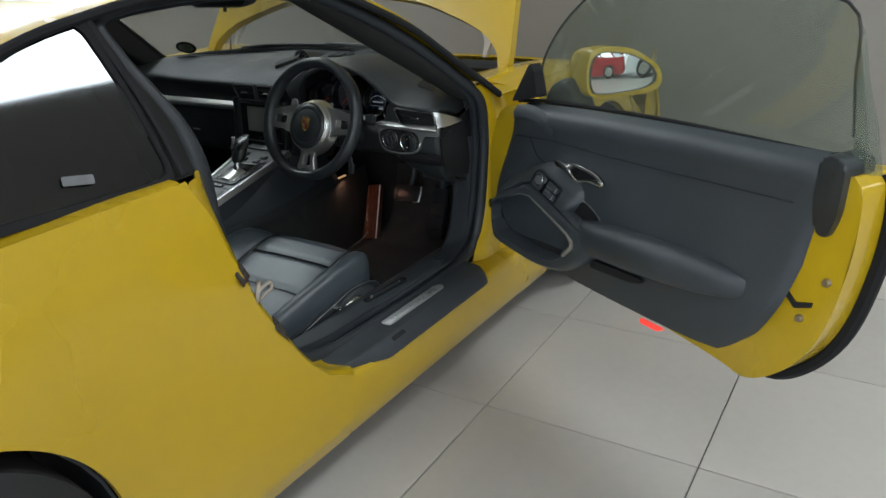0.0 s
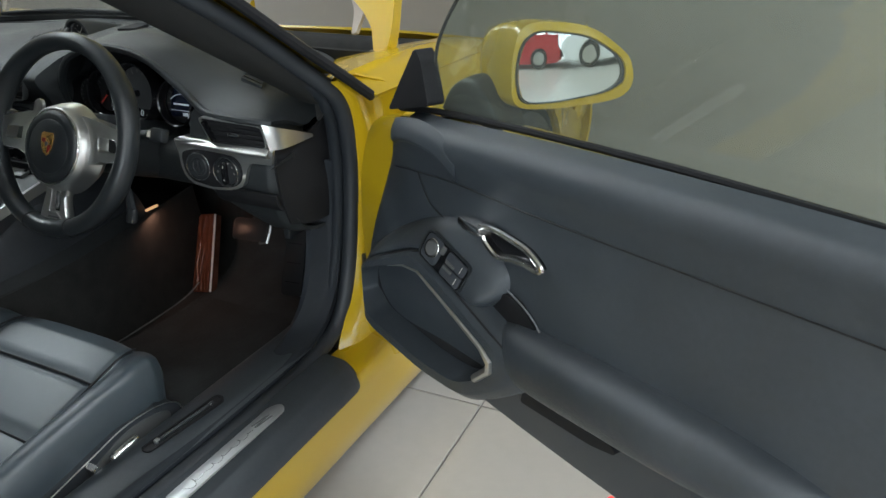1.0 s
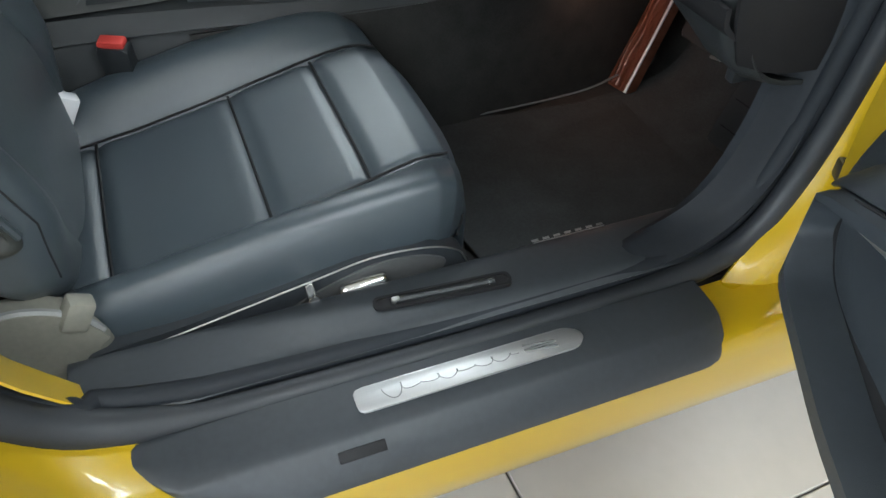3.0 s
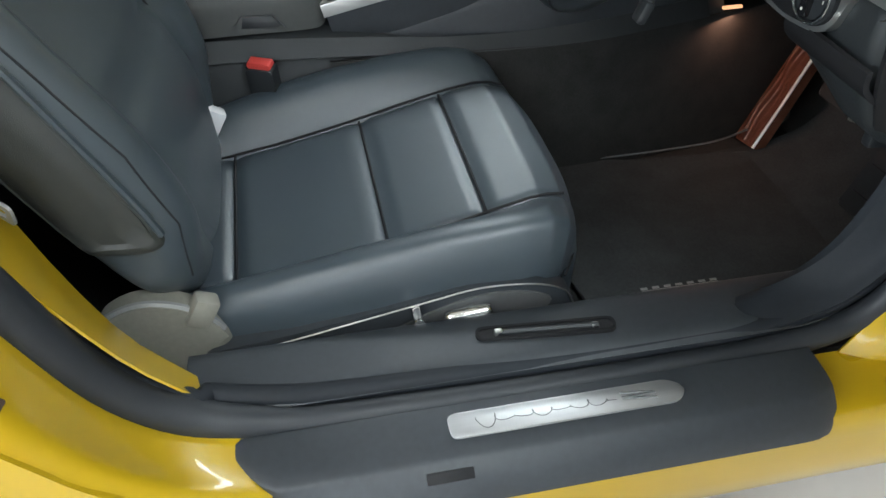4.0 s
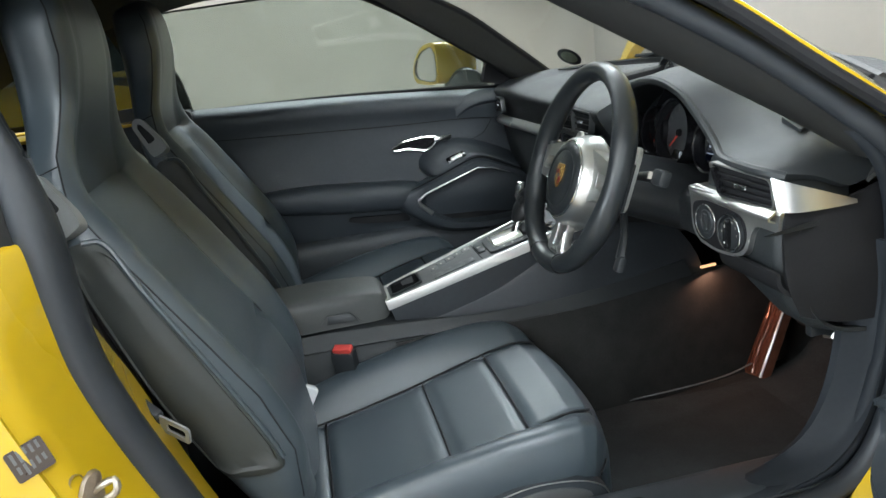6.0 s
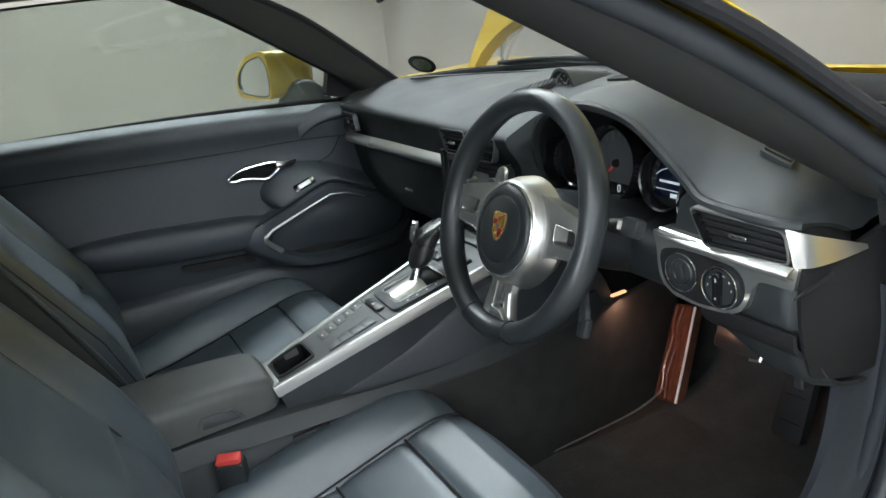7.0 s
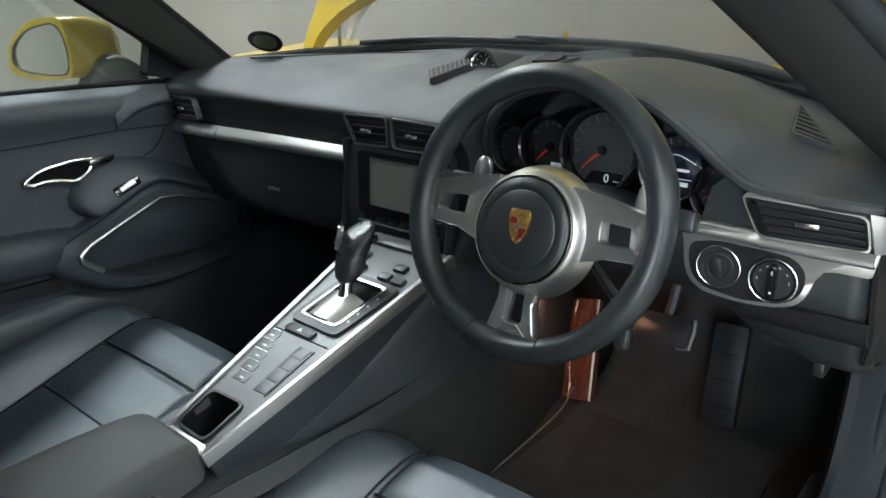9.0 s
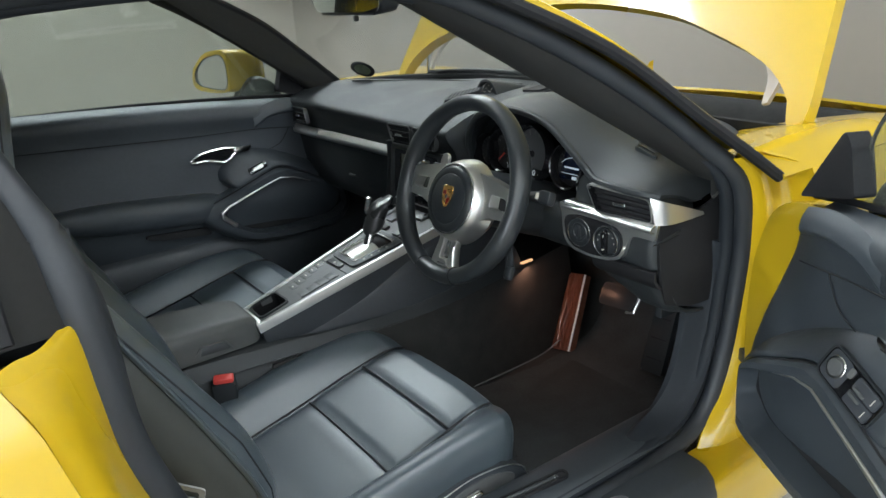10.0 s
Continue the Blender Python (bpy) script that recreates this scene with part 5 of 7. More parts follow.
            part("silver_line", tube([(cx + sg * 0.2715, y, z - 0.002) for y, z in ln], 0.0012, 6, res=40), SILVER, val)
            part("seat_lever", prism(rounded([(-0.258, 0.352), (-0.247, 0.356), (-0.236, 0.322), (-0.242, 0.306), (-0.250, 0.310)], 0.004), m, e1, e1 + 0.022 * out if out > 0 else e1, 0.003) if out > 0 else box((0.02, 0.02, 0.05), at(cx - 0.285, -0.24, 0.33), 0.004), CHROME, val)
            part("seat_switch", box((0.020, 0.064, 0.026), at(cx + sg * 0.283, -0.187, 0.338) @ pose(0, 0, 0, 5, 0, 0), 0.010, 3), CHROME, val)
    # hinge covers
    for sg in (-1, 1):
        m = fm((cx + sg * 0.245, -0.556, 0.350), (0, 1, 0), (0, 0, 1))
        hc = [tuple(p) for p in cr([(-0.068, -0.04), (-0.062, 0.02), (-0.036, 0.045), (0.0, 0.052), (0.040, 0.038), (0.072, 0.005), (0.080, -0.035), (0.03, -0.075), (-0.05, -0.075)], 40, True)]
        part("hinge_cover", prism(hc, m, -0.014, 0.018, 0.016, 4), OLIVE, root, "worn grey plastic hinge cover")
        part("hinge_rim", tube([m @ Vector((x, y, 0.012 if sg > 0 else -0.010)) for x, y in hc[2:24]], 0.0045, 6), PALETRIM, root)
    # backrest: rings up the reclined spine
    yb, zb, lean = -0.515, 0.375, radians(20.5)
    hs = [0.0, 0.05, 0.12, 0.22, 0.32, 0.43, 0.50, 0.555, 0.61, 0.67, 0.73, 0.79, 0.83, 0.845]
    wd = [0.215, 0.25, 0.262, 0.268, 0.266, 0.257, 0.242, 0.222, 0.188, 0.150, 0.138, 0.132, 0.11, 0.05]
    crest = [0.030, 0.051, 0.078, 0.080, 0.060, 0.036, 0.020, 0.006, 0.018, 0.052, 0.085, 0.104, 0.105, 0.090]
    rear = [-0.040, -0.052, -0.064, -0.072, -0.075, -0.072, -0.070, -0.064, -0.052, -0.034, -0.014, 0.004, 0.022, 0.045]
    bo = [0.0, 0.012, 0.030, 0.046, 0.050, 0.046, 0.040, 0.030, 0.014, 0.006, 0.004, 0.002, 0.0, 0.0]
    n = 72
    rows, prof = [], []
    for i in range(64):
        h, w, f_, r_, b_ = (float(q) for q in cr(np.array([hs, wd, crest, rear, bo]).T, 64)[i])
        f_ -= 0.9 * b_
        dc, da = (f_ + r_) / 2, (f_ - r_) / 2
        row, loc = [], []
        for j in range(n):
            a = 2 * math.pi * j / n
            c, sn = math.cos(a), math.sin(a)
            x = w * math.copysign(abs(c) ** 0.45, c)
            d = dc + da * math.copysign(abs(sn) ** 0.6, sn)
            if sn > 0:
                u = abs(x) / w
                d += b_ * math.exp(-((u - 0.84) / 0.17) ** 2)
                d -= 0.007 * math.exp(-((u - 0.60) / 0.03) ** 2) * (1 if h < 0.5 else 0.4)
                if h < 0.5 and u < 0.58:
                    d += 0.008 * (1 - (u / 0.58) ** 4)
                    d -= sum(0.012 * math.exp(-((h - hh - 0.02 * u) / 0.008) ** 2) for hh in (0.20, 0.36))
                d -= 0.008 * math.exp(-((h - 0.545) / 0.008) ** 2) * (u < 0.75)
            y = yb + d * math.cos(lean) - h * math.sin(lean)
            z = zb + d * math.sin(lean) * 0.6 + h * math.cos(lean)
            row.append((cx + x, y, z))
            loc.append((d, x))
        rows.append(row)
        # the outer flank of this section: depth and half width, rear to front
        fl_ = [loc[j % n] for j in range(n - 17, n + 14)]
        top = max(range(len(fl_)), key=lambda q: fl_[q][0])
        prof.append((h, [p[0] for p in fl_[:top + 1]], [p[1] for p in fl_[:top + 1]]))

    def flank(h, d):
        xs = [float(np.interp(d, p[1], p[2])) for p in prof]
        return float(np.interp(h, [p[0] for p in prof], xs))

    back = part("backrest", grid_bm(np.array(rows), cv=True, caps=True), LEATHER, root, "black leather backrest with built-in headrest", sharp=60)
    spine = lambda h, d, x: (cx + x, yb + d * math.cos(lean) - h * math.sin(lean), zb + d * math.sin(lean) * 0.6 + h * math.cos(lean))
    for sg in (-1, 1):
        part("bolster_seam", tube([spine(h, float(np.interp(h, hs, crest)) - 0.78 * float(np.interp(h, hs, bo)) - 0.005, sg * float(np.interp(h, hs, wd)) * 0.605) for h in np.linspace(0.06, 0.50, 24)], 0.002, 5), SEAMSHADE, back)
        ridge = lambda h: float(np.interp(h, hs, crest)) - 0.020
        part("edge_piping", tube([spine(h, ridge(h), sg * (flank(h, ridge(h)) + 0.0005)) for h in np.linspace(0.04, 0.81, 40)], 0.0013, 5), SEAMSHADE, back)
        part("shoulder_seam", tube([spine(0.598 + 0.10 * (d + 0.03), d, sg * (flank(0.598 + 0.10 * (d + 0.03), d) + 0.0003)) for d in np.linspace(-0.040, ridge(0.60), 8)], 0.0010, 5), SEAMSHADE, back)
        # side inlay panel
        ed = []
        for h, d in ((0.11, 0.030), (0.12, -0.012), (0.14, -0.05), (0.25, -0.058), (0.38, -0.056), (0.49, -0.05), (0.505, -0.02), (0.49, 0.002), (0.42, 0.012), (0.30, 0.030), (0.18, 0.042), (0.125, 0.042)):
            ed.append((h, d))
        loop = cr([(h, d) for h, d in ed], 60, True)
        bm = bmesh.new()
        mid = np.mean(loop, axis=0)
        tiers = []
        for f_, off in ((1.0, -0.006), (1.0, 0.004), (0.975, 0.0065), (0.93, 0.0065), (0.90, 0.0025), (0.75, 0.0022), (0.5, 0.0022), (0.25, 0.0022), (0.02, 0.0022)):
            pl = [mid + (np.array(p) - mid) * (f_, 1 - (1 - f_) * (1.6 if f_ > 0.8 else 1.0)) for p in loop]
            tiers.append([bm.verts.new(spine(h, d, sg * (flank(h, d) + off))) for h, d in pl])
        for ta, tb in zip(tiers, tiers[1:]):
            for q in range(60):
                bm.faces.new((ta[q], ta[(q + 1) % 60], tb[(q + 1) % 60], tb[q]))
        bm.faces.new(tiers[-1])
        bmesh.ops.recalc_face_normals(bm, faces=bm.faces[:])
        part("side_inlay", bm, INLAY, back, "moulded black backrest side panel")
        part("inlay_rim", tube([spine(h, d, sg * (flank(h, d) + 0.004)) for h, d in ed[6:12]], 0.0060, 8, res=36, flat=0.7), LEATHER, back, "pale raised rim of the side panel")
        part("inlay_trim", tube([spine(h, d, sg * (flank(h, d) + 0.004)) for h, d in ed[2:6]], 0.0013, 6, res=30), THREAD, back)
    # belt guide on the shoulder
    go = rounded([(-0.060, -0.010), (-0.052, -0.024), (0.040, -0.020), (0.056, -0.006), (0.046, 0.012), (-0.030, 0.022), (-0.058, 0.020)], 0.010)
    gi = rounded([(-0.022, -0.004), (-0.019, -0.012), (0.030, -0.011), (0.040, -0.004), (0.032, 0.002), (0.005, 0.007), (-0.020, 0.009)], 0.004)
    for sg in (-1, 1):
        up_ = Vector(spine(0.60, -0.030, sg * flank(0.60, -0.030))) - Vector(spine(0.51, -0.012, sg * flank(0.51, -0.012)))
        gp = fm(spine(0.560, -0.028, sg * (flank(0.560, -0.028) - 0.003)), up_, (0, sg, 0.5 * sg)) @ Matrix.Diagonal((0.86, 0.86, 0.86, 1))
        bg = part("belt_guide", ring(go, gi, gp, -0.020, 0.004), PALETRIM, back, "pale grey plastic backrest release surround")
        part("guide_pit", prism(scaled(gi, -0.001), gp, -0.018, -0.006), SEAMSHADE, bg)
        part("guide_knob", revolve([(0.0, 0.016), (0.009, 0.016), (0.011, 0.012), (0.011, 0.0)], gp @ at(-0.034, 0, 0.002), 14), PALETRIM, bg)
    return root


build_seat(0.365, 1, "black leather driver's bucket seat with electric side switches")
build_seat(-0.365, -1, "black leather passenger bucket seat")

# seat belt: buckle by the tunnel, tongue at the sill post
bmx = fm((0.140, -0.408, 0.405), (0.4, 0.9, 0.0), (0.10, -0.22, 0.97))
bk = part("belt_buckle", prism(rounded([(-0.021, -0.06), (0.021, -0.06), (0.023, 0.036), (-0.023, 0.036)], 0.006), bmx, -0.012, 0.012, 0.004), PLASTIC, car, "black seat-belt buckle with a red release button")
part("release_button", prism(rounded([(-0.020, 0.036), (0.020, 0.036), (0.019, 0.046), (-0.019, 0.046)], 0.003), bmx, -0.009, 0.009, 0.002), REDPLASTIC, bk, "red release button")
part("stalk", box((0.03, 0.02, 0.12), at(0.15, -0.42, 0.30), 0.004), SOFT, bk)

part("anchor_clip", box((0.026, 0.048, 0.046), fm((0.212, -0.502, 0.390), (1, 0.2, 0), (0.1, 0.5, 0.8)), 0.004), WHITEPAINT, bk)
part("anchor_clip", box((0.024, 0.04, 0.03), fm((0.621, -0.500, 0.382), (1, 0.2, 0), (0.1, 0.5, 0.8)), 0.005), OLIVE, bk)
tg = part("seat_belt", tube([(0.655, -0.78, 1.0), (0.66, -0.745, 0.92), (0.675, -0.70, 0.72), (0.672, -0.672, 0.60), (0.668, -0.63, 0.45), (0.668, -0.60, 0.36)], 0.022, 6, res=24, flat=0.12), RUBBER, car, "black belt strap with a metal tongue")
tm = fm((0.687, -0.637, 0.606), (0.55, 0.76, -0.30), (0.3, 0.15, 0.9))
part("tongue", ring(rect(0.052, 0.026, 0.006), rect(0.030, 0.012, 0.003, cx=0.004), tm, -0.0015, 0.0015), PALETRIM, tg, "bare metal belt tongue")
part("tongue_grip", prism(rounded([(-0.055, -0.022), (-0.022, -0.015), (-0.022, 0.015), (-0.055, 0.024)], 0.005), tm, -0.006, 0.006, 0.003), PLASTIC, tg)

# ---- dashboard ----
def sec(x, y0, top, lip, face, low):
    """One upright section of the dashboard, from the screen to under the knee edge."""
    return [(x, y, z) for y, z in top + lip + face + low]


T_L = [(0.46, 0.872), (0.40, 0.877), (0.32, 0.876), (0.25, 0.868)]
T_M = [(0.60, 0.892), (0.48, 0.896), (0.36, 0.890), (0.26, 0.876)]
T_C = [(0.56, 0.745), (0.47, 0.742), (0.38, 0.740), (0.33, 0.740)]
T_R = [(0.40, 0.742), (0.36, 0.741), (0.32, 0.740), (0.29, 0.740)]
LIP = [(0.195, 0.853), (0.172, 0.840), (0.176, 0.822)]
LIP_C = [(0.315, 0.739), (0.300, 0.738), (0.285, 0.737)]
LIP_R = [(0.275, 0.739), (0.260, 0.738), (0.245, 0.737)]
FACE = [(0.190, 0.795), (0.192, 0.765), (0.192, 0.742)]
FACE_C = [(0.265, 0.737), (0.238, 0.736), (0.212, 0.735)]
FACE_CS = [(0.196, 0.79), (0.200, 0.75), (0.200, 0.70)]
LOW = [(0.196, 0.725), (0.205, 0.66), (0.222, 0.60), (0.26, 0.565), (0.40, 0.56)]
LOW_CS = [(0.195, 0.66), (0.180, 0.62), (0.165, 0.585), (0.20, 0.56), (0.40, 0.55)]
LOW_RC = [(0.192, 0.720), (0.196, 0.69), (0.212, 0.655), (0.26, 0.637), (0.42, 0.63)]
FACE_R = [(0.235, 0.737), (0.222, 0.736), (0.208, 0.735)]
LOW_R = [(0.192, 0.720), (0.192, 0.67), (0.215, 0.605), (0.27, 0.565), (0.42, 0.56)]
rows = [sec(-0.735, 0, [(a - 0.06, b - 0.012) for a, b in T_L], [(a, b - 0.012) for a, b in LIP], FACE, LOW), sec(-0.68, 0, T_L, LIP, FACE, LOW), sec(-0.55, 0, [(a + 0.05, b) for a, b in T_L], LIP, FACE, LOW),
        sec(-0.35, 0, [(a * 0.5 + c * 0.5, b * 0.5 + d * 0.5) for (a, b), (c, d) in zip(T_L, T_M)], LIP, FACE, LOW), sec(-0.15, 0, T_M, LIP, FACE, LOW), sec(-0.125, 0, T_M, LIP, FACE_CS, LOW_CS),
        sec(0.0, 0, T_M, LIP, FACE_CS, LOW_CS), sec(0.10, 0, T_M, LIP, FACE_CS, LOW_CS), sec(0.135, 0, T_M, LIP, FACE_CS, LOW_RC), sec(0.16, 0, T_C, LIP_C, FACE_C, LOW_RC), sec(0.25, 0, T_C, LIP_C, FACE_C, LOW_RC),
        sec(0.40, 0, T_C, LIP_C, FACE_C, LOW_RC), sec(0.52, 0, [(a - 0.06, b) for a, b in T_C], LIP_C, FACE_C, LOW_RC), sec(0.57, 0, T_R, LIP_R, FACE_R, [(a * 0.5 + c * 0.5, b * 0.5 + d * 0.5) for (a, b), (c, d) in zip(LOW_R, LOW_RC)]), sec(0.65, 0, T_R, LIP_R, FACE_R, LOW_R),
        sec(0.70, 0, T_R, LIP_R, FACE_R, LOW_R), sec(0.722, 0, T_R, LIP_R, [(a + 0.01, b) for a, b in FACE_R], [(a + 0.02, b) for a, b in LOW_R])]
g = np.array(rows)
dense = []
for i in range(len(rows) - 1):
    for t in np.linspace(0, 1, 5, endpoint=False):
        dense.append(g[i] * (1 - t) + g[i + 1] * t)
dense.append(g[-1])
dense = np.array(dense)
g2 = cr(dense.transpose(1, 0, 2), 56).transpose(1, 0, 2)
dash = part("dashboard", grid_bm(g2, thick=0.006), DASH, car, "black grained dashboard with satin silver strips", sharp=50)
part("dash_end_panel", grid_bm(surf([[(0.718, 0.192, 0.756), (0.726, 0.28, 0.765), (0.730, 0.36, 0.79)], [(0.721, 0.190, 0.70), (0.728, 0.27, 0.70), (0.730, 0.37, 0.70)], [(0.724, 0.195, 0.65), (0.730, 0.27, 0.65), (0.732, 0.38, 0.65)], [(0.715, 0.22, 0.60), (0.726, 0.28, 0.585), (0.728, 0.40, 0.58)]], 12, 10), thick=0.006), RUBBER, dash, "matt black end panel")
# knee panel in near-black, the shade under the dash put into its colour
part("knee_panel", grid_bm(surf([[(x, 0.184, 0.672), (x, 0.190, 0.650), (x, 0.225, 0.632), (x, 0.34, 0.612 + dz * 0.3), (x, 0.46, 0.600)] for x, dz in ((0.575, 0.035), (0.64, 0.0), (0.72, 0.0))], 10, 14), thick=0.006), RUBBER, dash)

# instrument visor
arch = [(0.140, 0.235, 0.775), (0.160, 0.215, 0.835), (0.215, 0.200, 0.888), (0.290, 0.195, 0.912), (0.360, 0.195, 0.916), (0.430, 0.198, 0.900), (0.490, 0.200, 0.862), (0.535, 0.198, 0.830), (0.575, 0.187, 0.814), (0.640, 0.181, 0.812), (0.690, 0.183, 0.811), (0.708, 0.200, 0.806)]
mid = [(0.120, 0.27, 0.80), (0.148, 0.28, 0.872), (0.205, 0.285, 0.906), (0.285, 0.285, 0.926), (0.360, 0.285, 0.928), (0.440, 0.283, 0.912), (0.510, 0.275, 0.877), (0.570, 0.262, 0.854), (0.625, 0.250, 0.842), (0.672, 0.240, 0.831), (0.700, 0.238, 0.817), (0.716, 0.242, 0.798)]
rear = [(0.105, 0.33, 0.86), (0.130, 0.38, 0.890), (0.200, 0.42, 0.905), (0.285, 0.44, 0.914), (0.360, 0.44, 0.914), (0.450, 0.425, 0.900), (0.520, 0.39, 0.880), (0.585, 0.350, 0.859), (0.630, 0.325, 0.846), (0.672, 0.300, 0.833), (0.702, 0.288, 0.814), (0.720, 0.285, 0.780)]
back = [(0.090, 0.40, 0.880), (0.125, 0.50, 0.890), (0.20, 0.54, 0.890), (0.285, 0.56, 0.890), (0.36, 0.555, 0.888), (0.43, 0.535, 0.882), (0.49, 0.50, 0.874), (0.55, 0.458, 0.864), (0.605, 0.415, 0.853), (0.652, 0.372, 0.842), (0.695, 0.338, 0.826), (0.718, 0.318, 0.785)]
base = [(x * 1.01, y + 0.05, z + 0.012) for x, y, z in back]
part("instrument_visor", grid_bm(surf([arch, mid, rear, back, base], 36, 84), thick=0.010), DASH, dash, "curved black instrument visor", sharp=60)
part("visor_edge", tube([(x, y, z - 0.004) for x, y, z in arch], 0.0075, 8, res=72), DASH, dash)
part("vent_housing", prism([(0.505, 0.738), (0.704, 0.738), (0.700, 0.796), (0.690, 0.803), (0.640, 0.812), (0.575, 0.812), (0.540, 0.82), (0.52, 0.80)], fmc(0.62, 0.30, 0.8, (1, 0, 0), (0, 0, 1)), 0.0, 0.102, 0.004), DASH, dash)
part("binnacle_back", prism([(0.145, 0.74), (0.555, 0.74), (0.545, 0.82), (0.50, 0.862), (0.43, 0.898), (0.36, 0.912), (0.29, 0.908), (0.215, 0.885), (0.155, 0.83)], fmc(0.35, 0.295, 0.8, (1, 0, 0), (0, 0, 1)), 0.0, 0.012), GLOSS, dash)
# dials
def dial(x, z, r, y, face, needle=None):
    m = fm((x, y, z), (1, 0, 0.0), (0, 0.16, 1))
    d = part("dial", revolve([(0.0, 0.0), (r * 0.95, 0.0), (r, 0.004), (r * 1.0, 0.022), (r * 1.07, 0.024), (r * 1.09, 0.0)], m, 40), GLOSS, dash)
    part("dial_face", prism(oval(r * 0.94, r * 0.94, 40), m, 0.001, 0.003), face, dash)
    bm = None
    for k in range(15):
        a = radians(225 - 270 * k / 14)
        mm = m @ at(math.cos(a) * r * 0.80, math.sin(a) * r * 0.80, 0) @ pose(0, 0, 0, 0, 0, math.degrees(a))
        bm = prism(rect(r * (0.18 if k % 2 == 0 else 0.10), 0.0016), mm, 0.003, 0.0038, bm=bm)
    part("dial_marks", bm, DIALINK, dash)
    if needle is not None:
        a = radians(needle)
        mm = m @ pose(0, 0, 0, 0, 0, needle)
        part("needle", prism([(-0.006, -0.0022), (r * 0.74, -0.0008), (r * 0.74, 0.0008), (-0.006, 0.0022)], mm, 0.005, 0.007), NEEDLE, dash)
        part("needle_hub", revolve([(0.0, 0.010), (0.006, 0.010), (0.007, 0.005)], m, 14), GLOSS, dash)
    return m


dial(0.185, 0.795, 0.036, 0.262, DIALFACE)
dial(0.252, 0.806, 0.043, 0.255, DIALFACE, 225)
mt = dial(0.345, 0.814, 0.056, 0.245, DIALGREY, 222)
md = dial(0.450, 0.803, 0.043, 0.255, DIALFACE)
dial(0.516, 0.777, 0.036, 0.258, DIALFACE, 205)
part("tach_window", prism(rounded([(-0.026, -0.048), (0.030, -0.048), (0.036, -0.030), (-0.014, -0.030)], 0.004), mt, 0.003, 0.0045), GLOSS, dash)


def text(body, size, m, mat, parent, name="digits"):
    cu = bpy.data.curves.new("lettering", "FONT")
    cu.body, cu.size, cu.align_x, cu.align_y, cu.extrude = body, size, "CENTER", "CENTER", 0.0003
    tmp = new("lettering", cu)
    me = bpy.data.meshes.new_from_object(tmp.evaluated_get(bpy.context.evaluated_depsgraph_get()))
    bpy.data.objects.remove(tmp)
    bm = bmesh.new()
    bm.from_mesh(me)
    bpy.data.meshes.remove(me)
    bm.transform(m)
    return part(name, bm, mat, parent)


text("0", 0.017, mt @ at(0.010, -0.039, 0.005), LIT, dash)
bm = prism(rect(0.010, 0.0016), mt @ at(0.026, -0.0415, 0), 0.0045, 0.005)
part("unit_bar", bm, INK, dash)
m2 = fm((0.252, 0.255, 0.806), (1, 0, 0), (0, 0.16, 1))
bm = None
for k in range(5):
    bm = prism(rect(0.0034, 0.0055, cx=0.004 + 0.0046 * k, cy=-0.026), m2, 0.0035, 0.004, bm=bm)
for k in range(4):
    bm = prism(rect(0.0034, 0.0055, cx=0.007 + 0.0046 * k, cy=-0.034), m2, 0.0035, 0.004, bm=bm)
part("mileage_bars", bm, LIT, dash, "lit mileage readout")
part("display_screen", prism(rounded([(-0.032, -0.028), (0.036, -0.028), (0.038, 0.024), (-0.02, 0.03)], 0.008), md, 0.003, 0.005), material("dark_blue_display", (0.006, 0.010, 0.028), 0.15), dash)
pr = [(-0.028, 0.004), (-0.016, 0.012), (0.0, 0.016), (0.014, 0.012), (0.028, 0.006)]
bm = tube([md @ Vector((a, b, 0.006)) for a, b in pr], 0.0009, 4, res=16)
bm = prism(rect(0.040, 0.0035, cy=-0.004), md, 0.005, 0.006, bm=bm)
bm = prism(rect(0.056, 0.0012, cy=-0.016, cx=0.002), md, 0.005, 0.006, bm=bm)
bm = prism(rect(0.016, 0.006, cy=-0.023, cx=0.012), md, 0.005, 0.006, bm=bm)
part("display_lines", bm, LIT, dash)


# air vents: a frame, a dark box, slats and a chrome tab
def vent(q, y, tilt, slats, silver, tab=True, depth=0.03):
    """q: corner points (x, z) of the opening, in order, upper left first."""
    m = fmc(sum(p[0] for p in q) / 4, y, 0.8, (1, tilt, 0), (0, 0, 1))
    fo = rounded(q, 0.010)
    fi = scaled(fo, 0.0026)
    v = part("air_vent", ring(fo, fi, m, -0.004, 0.009), silver, dash, "black slatted air vent with a silver frame")
    part("vent_back", prism(fi, m, -0.003, 0.001), SEAMSHADE, dash)
    xs_, zs_ = [p[0] for p in q], [p[1] for p in q]
    for k in range(slats):
        t = (k + 0.5) / slats
        l = [q[0][i] * (1 - t) + q[3][i] * t for i in (0, 1)]
        r = [q[1][i] * (1 - t) + q[2][i] * t for i in (0, 1)]
        bm = prism([(l[0] + 0.006, l[1] - 0.0018), (r[0] - 0.006, r[1] - 0.0018), (r[0] - 0.006, r[1] + 0.0018), (l[0] + 0.006, l[1] + 0.0018)], m, 0.001, 0.007, 0.0006)
        part("slat", bm, RUBBER, dash)
    if tab:
        cx, cz = sum(xs_) / 4, sum(zs_) / 4
        part("vent_tab", box((0.026, 0.006, 0.007), m @ Matrix(((1, 0, 0, cx), (0, 0, 1, cz), (0, -1, 0, 0.010), (0, 0, 0, 1))), 0.002), CHROME, dash)
    return v


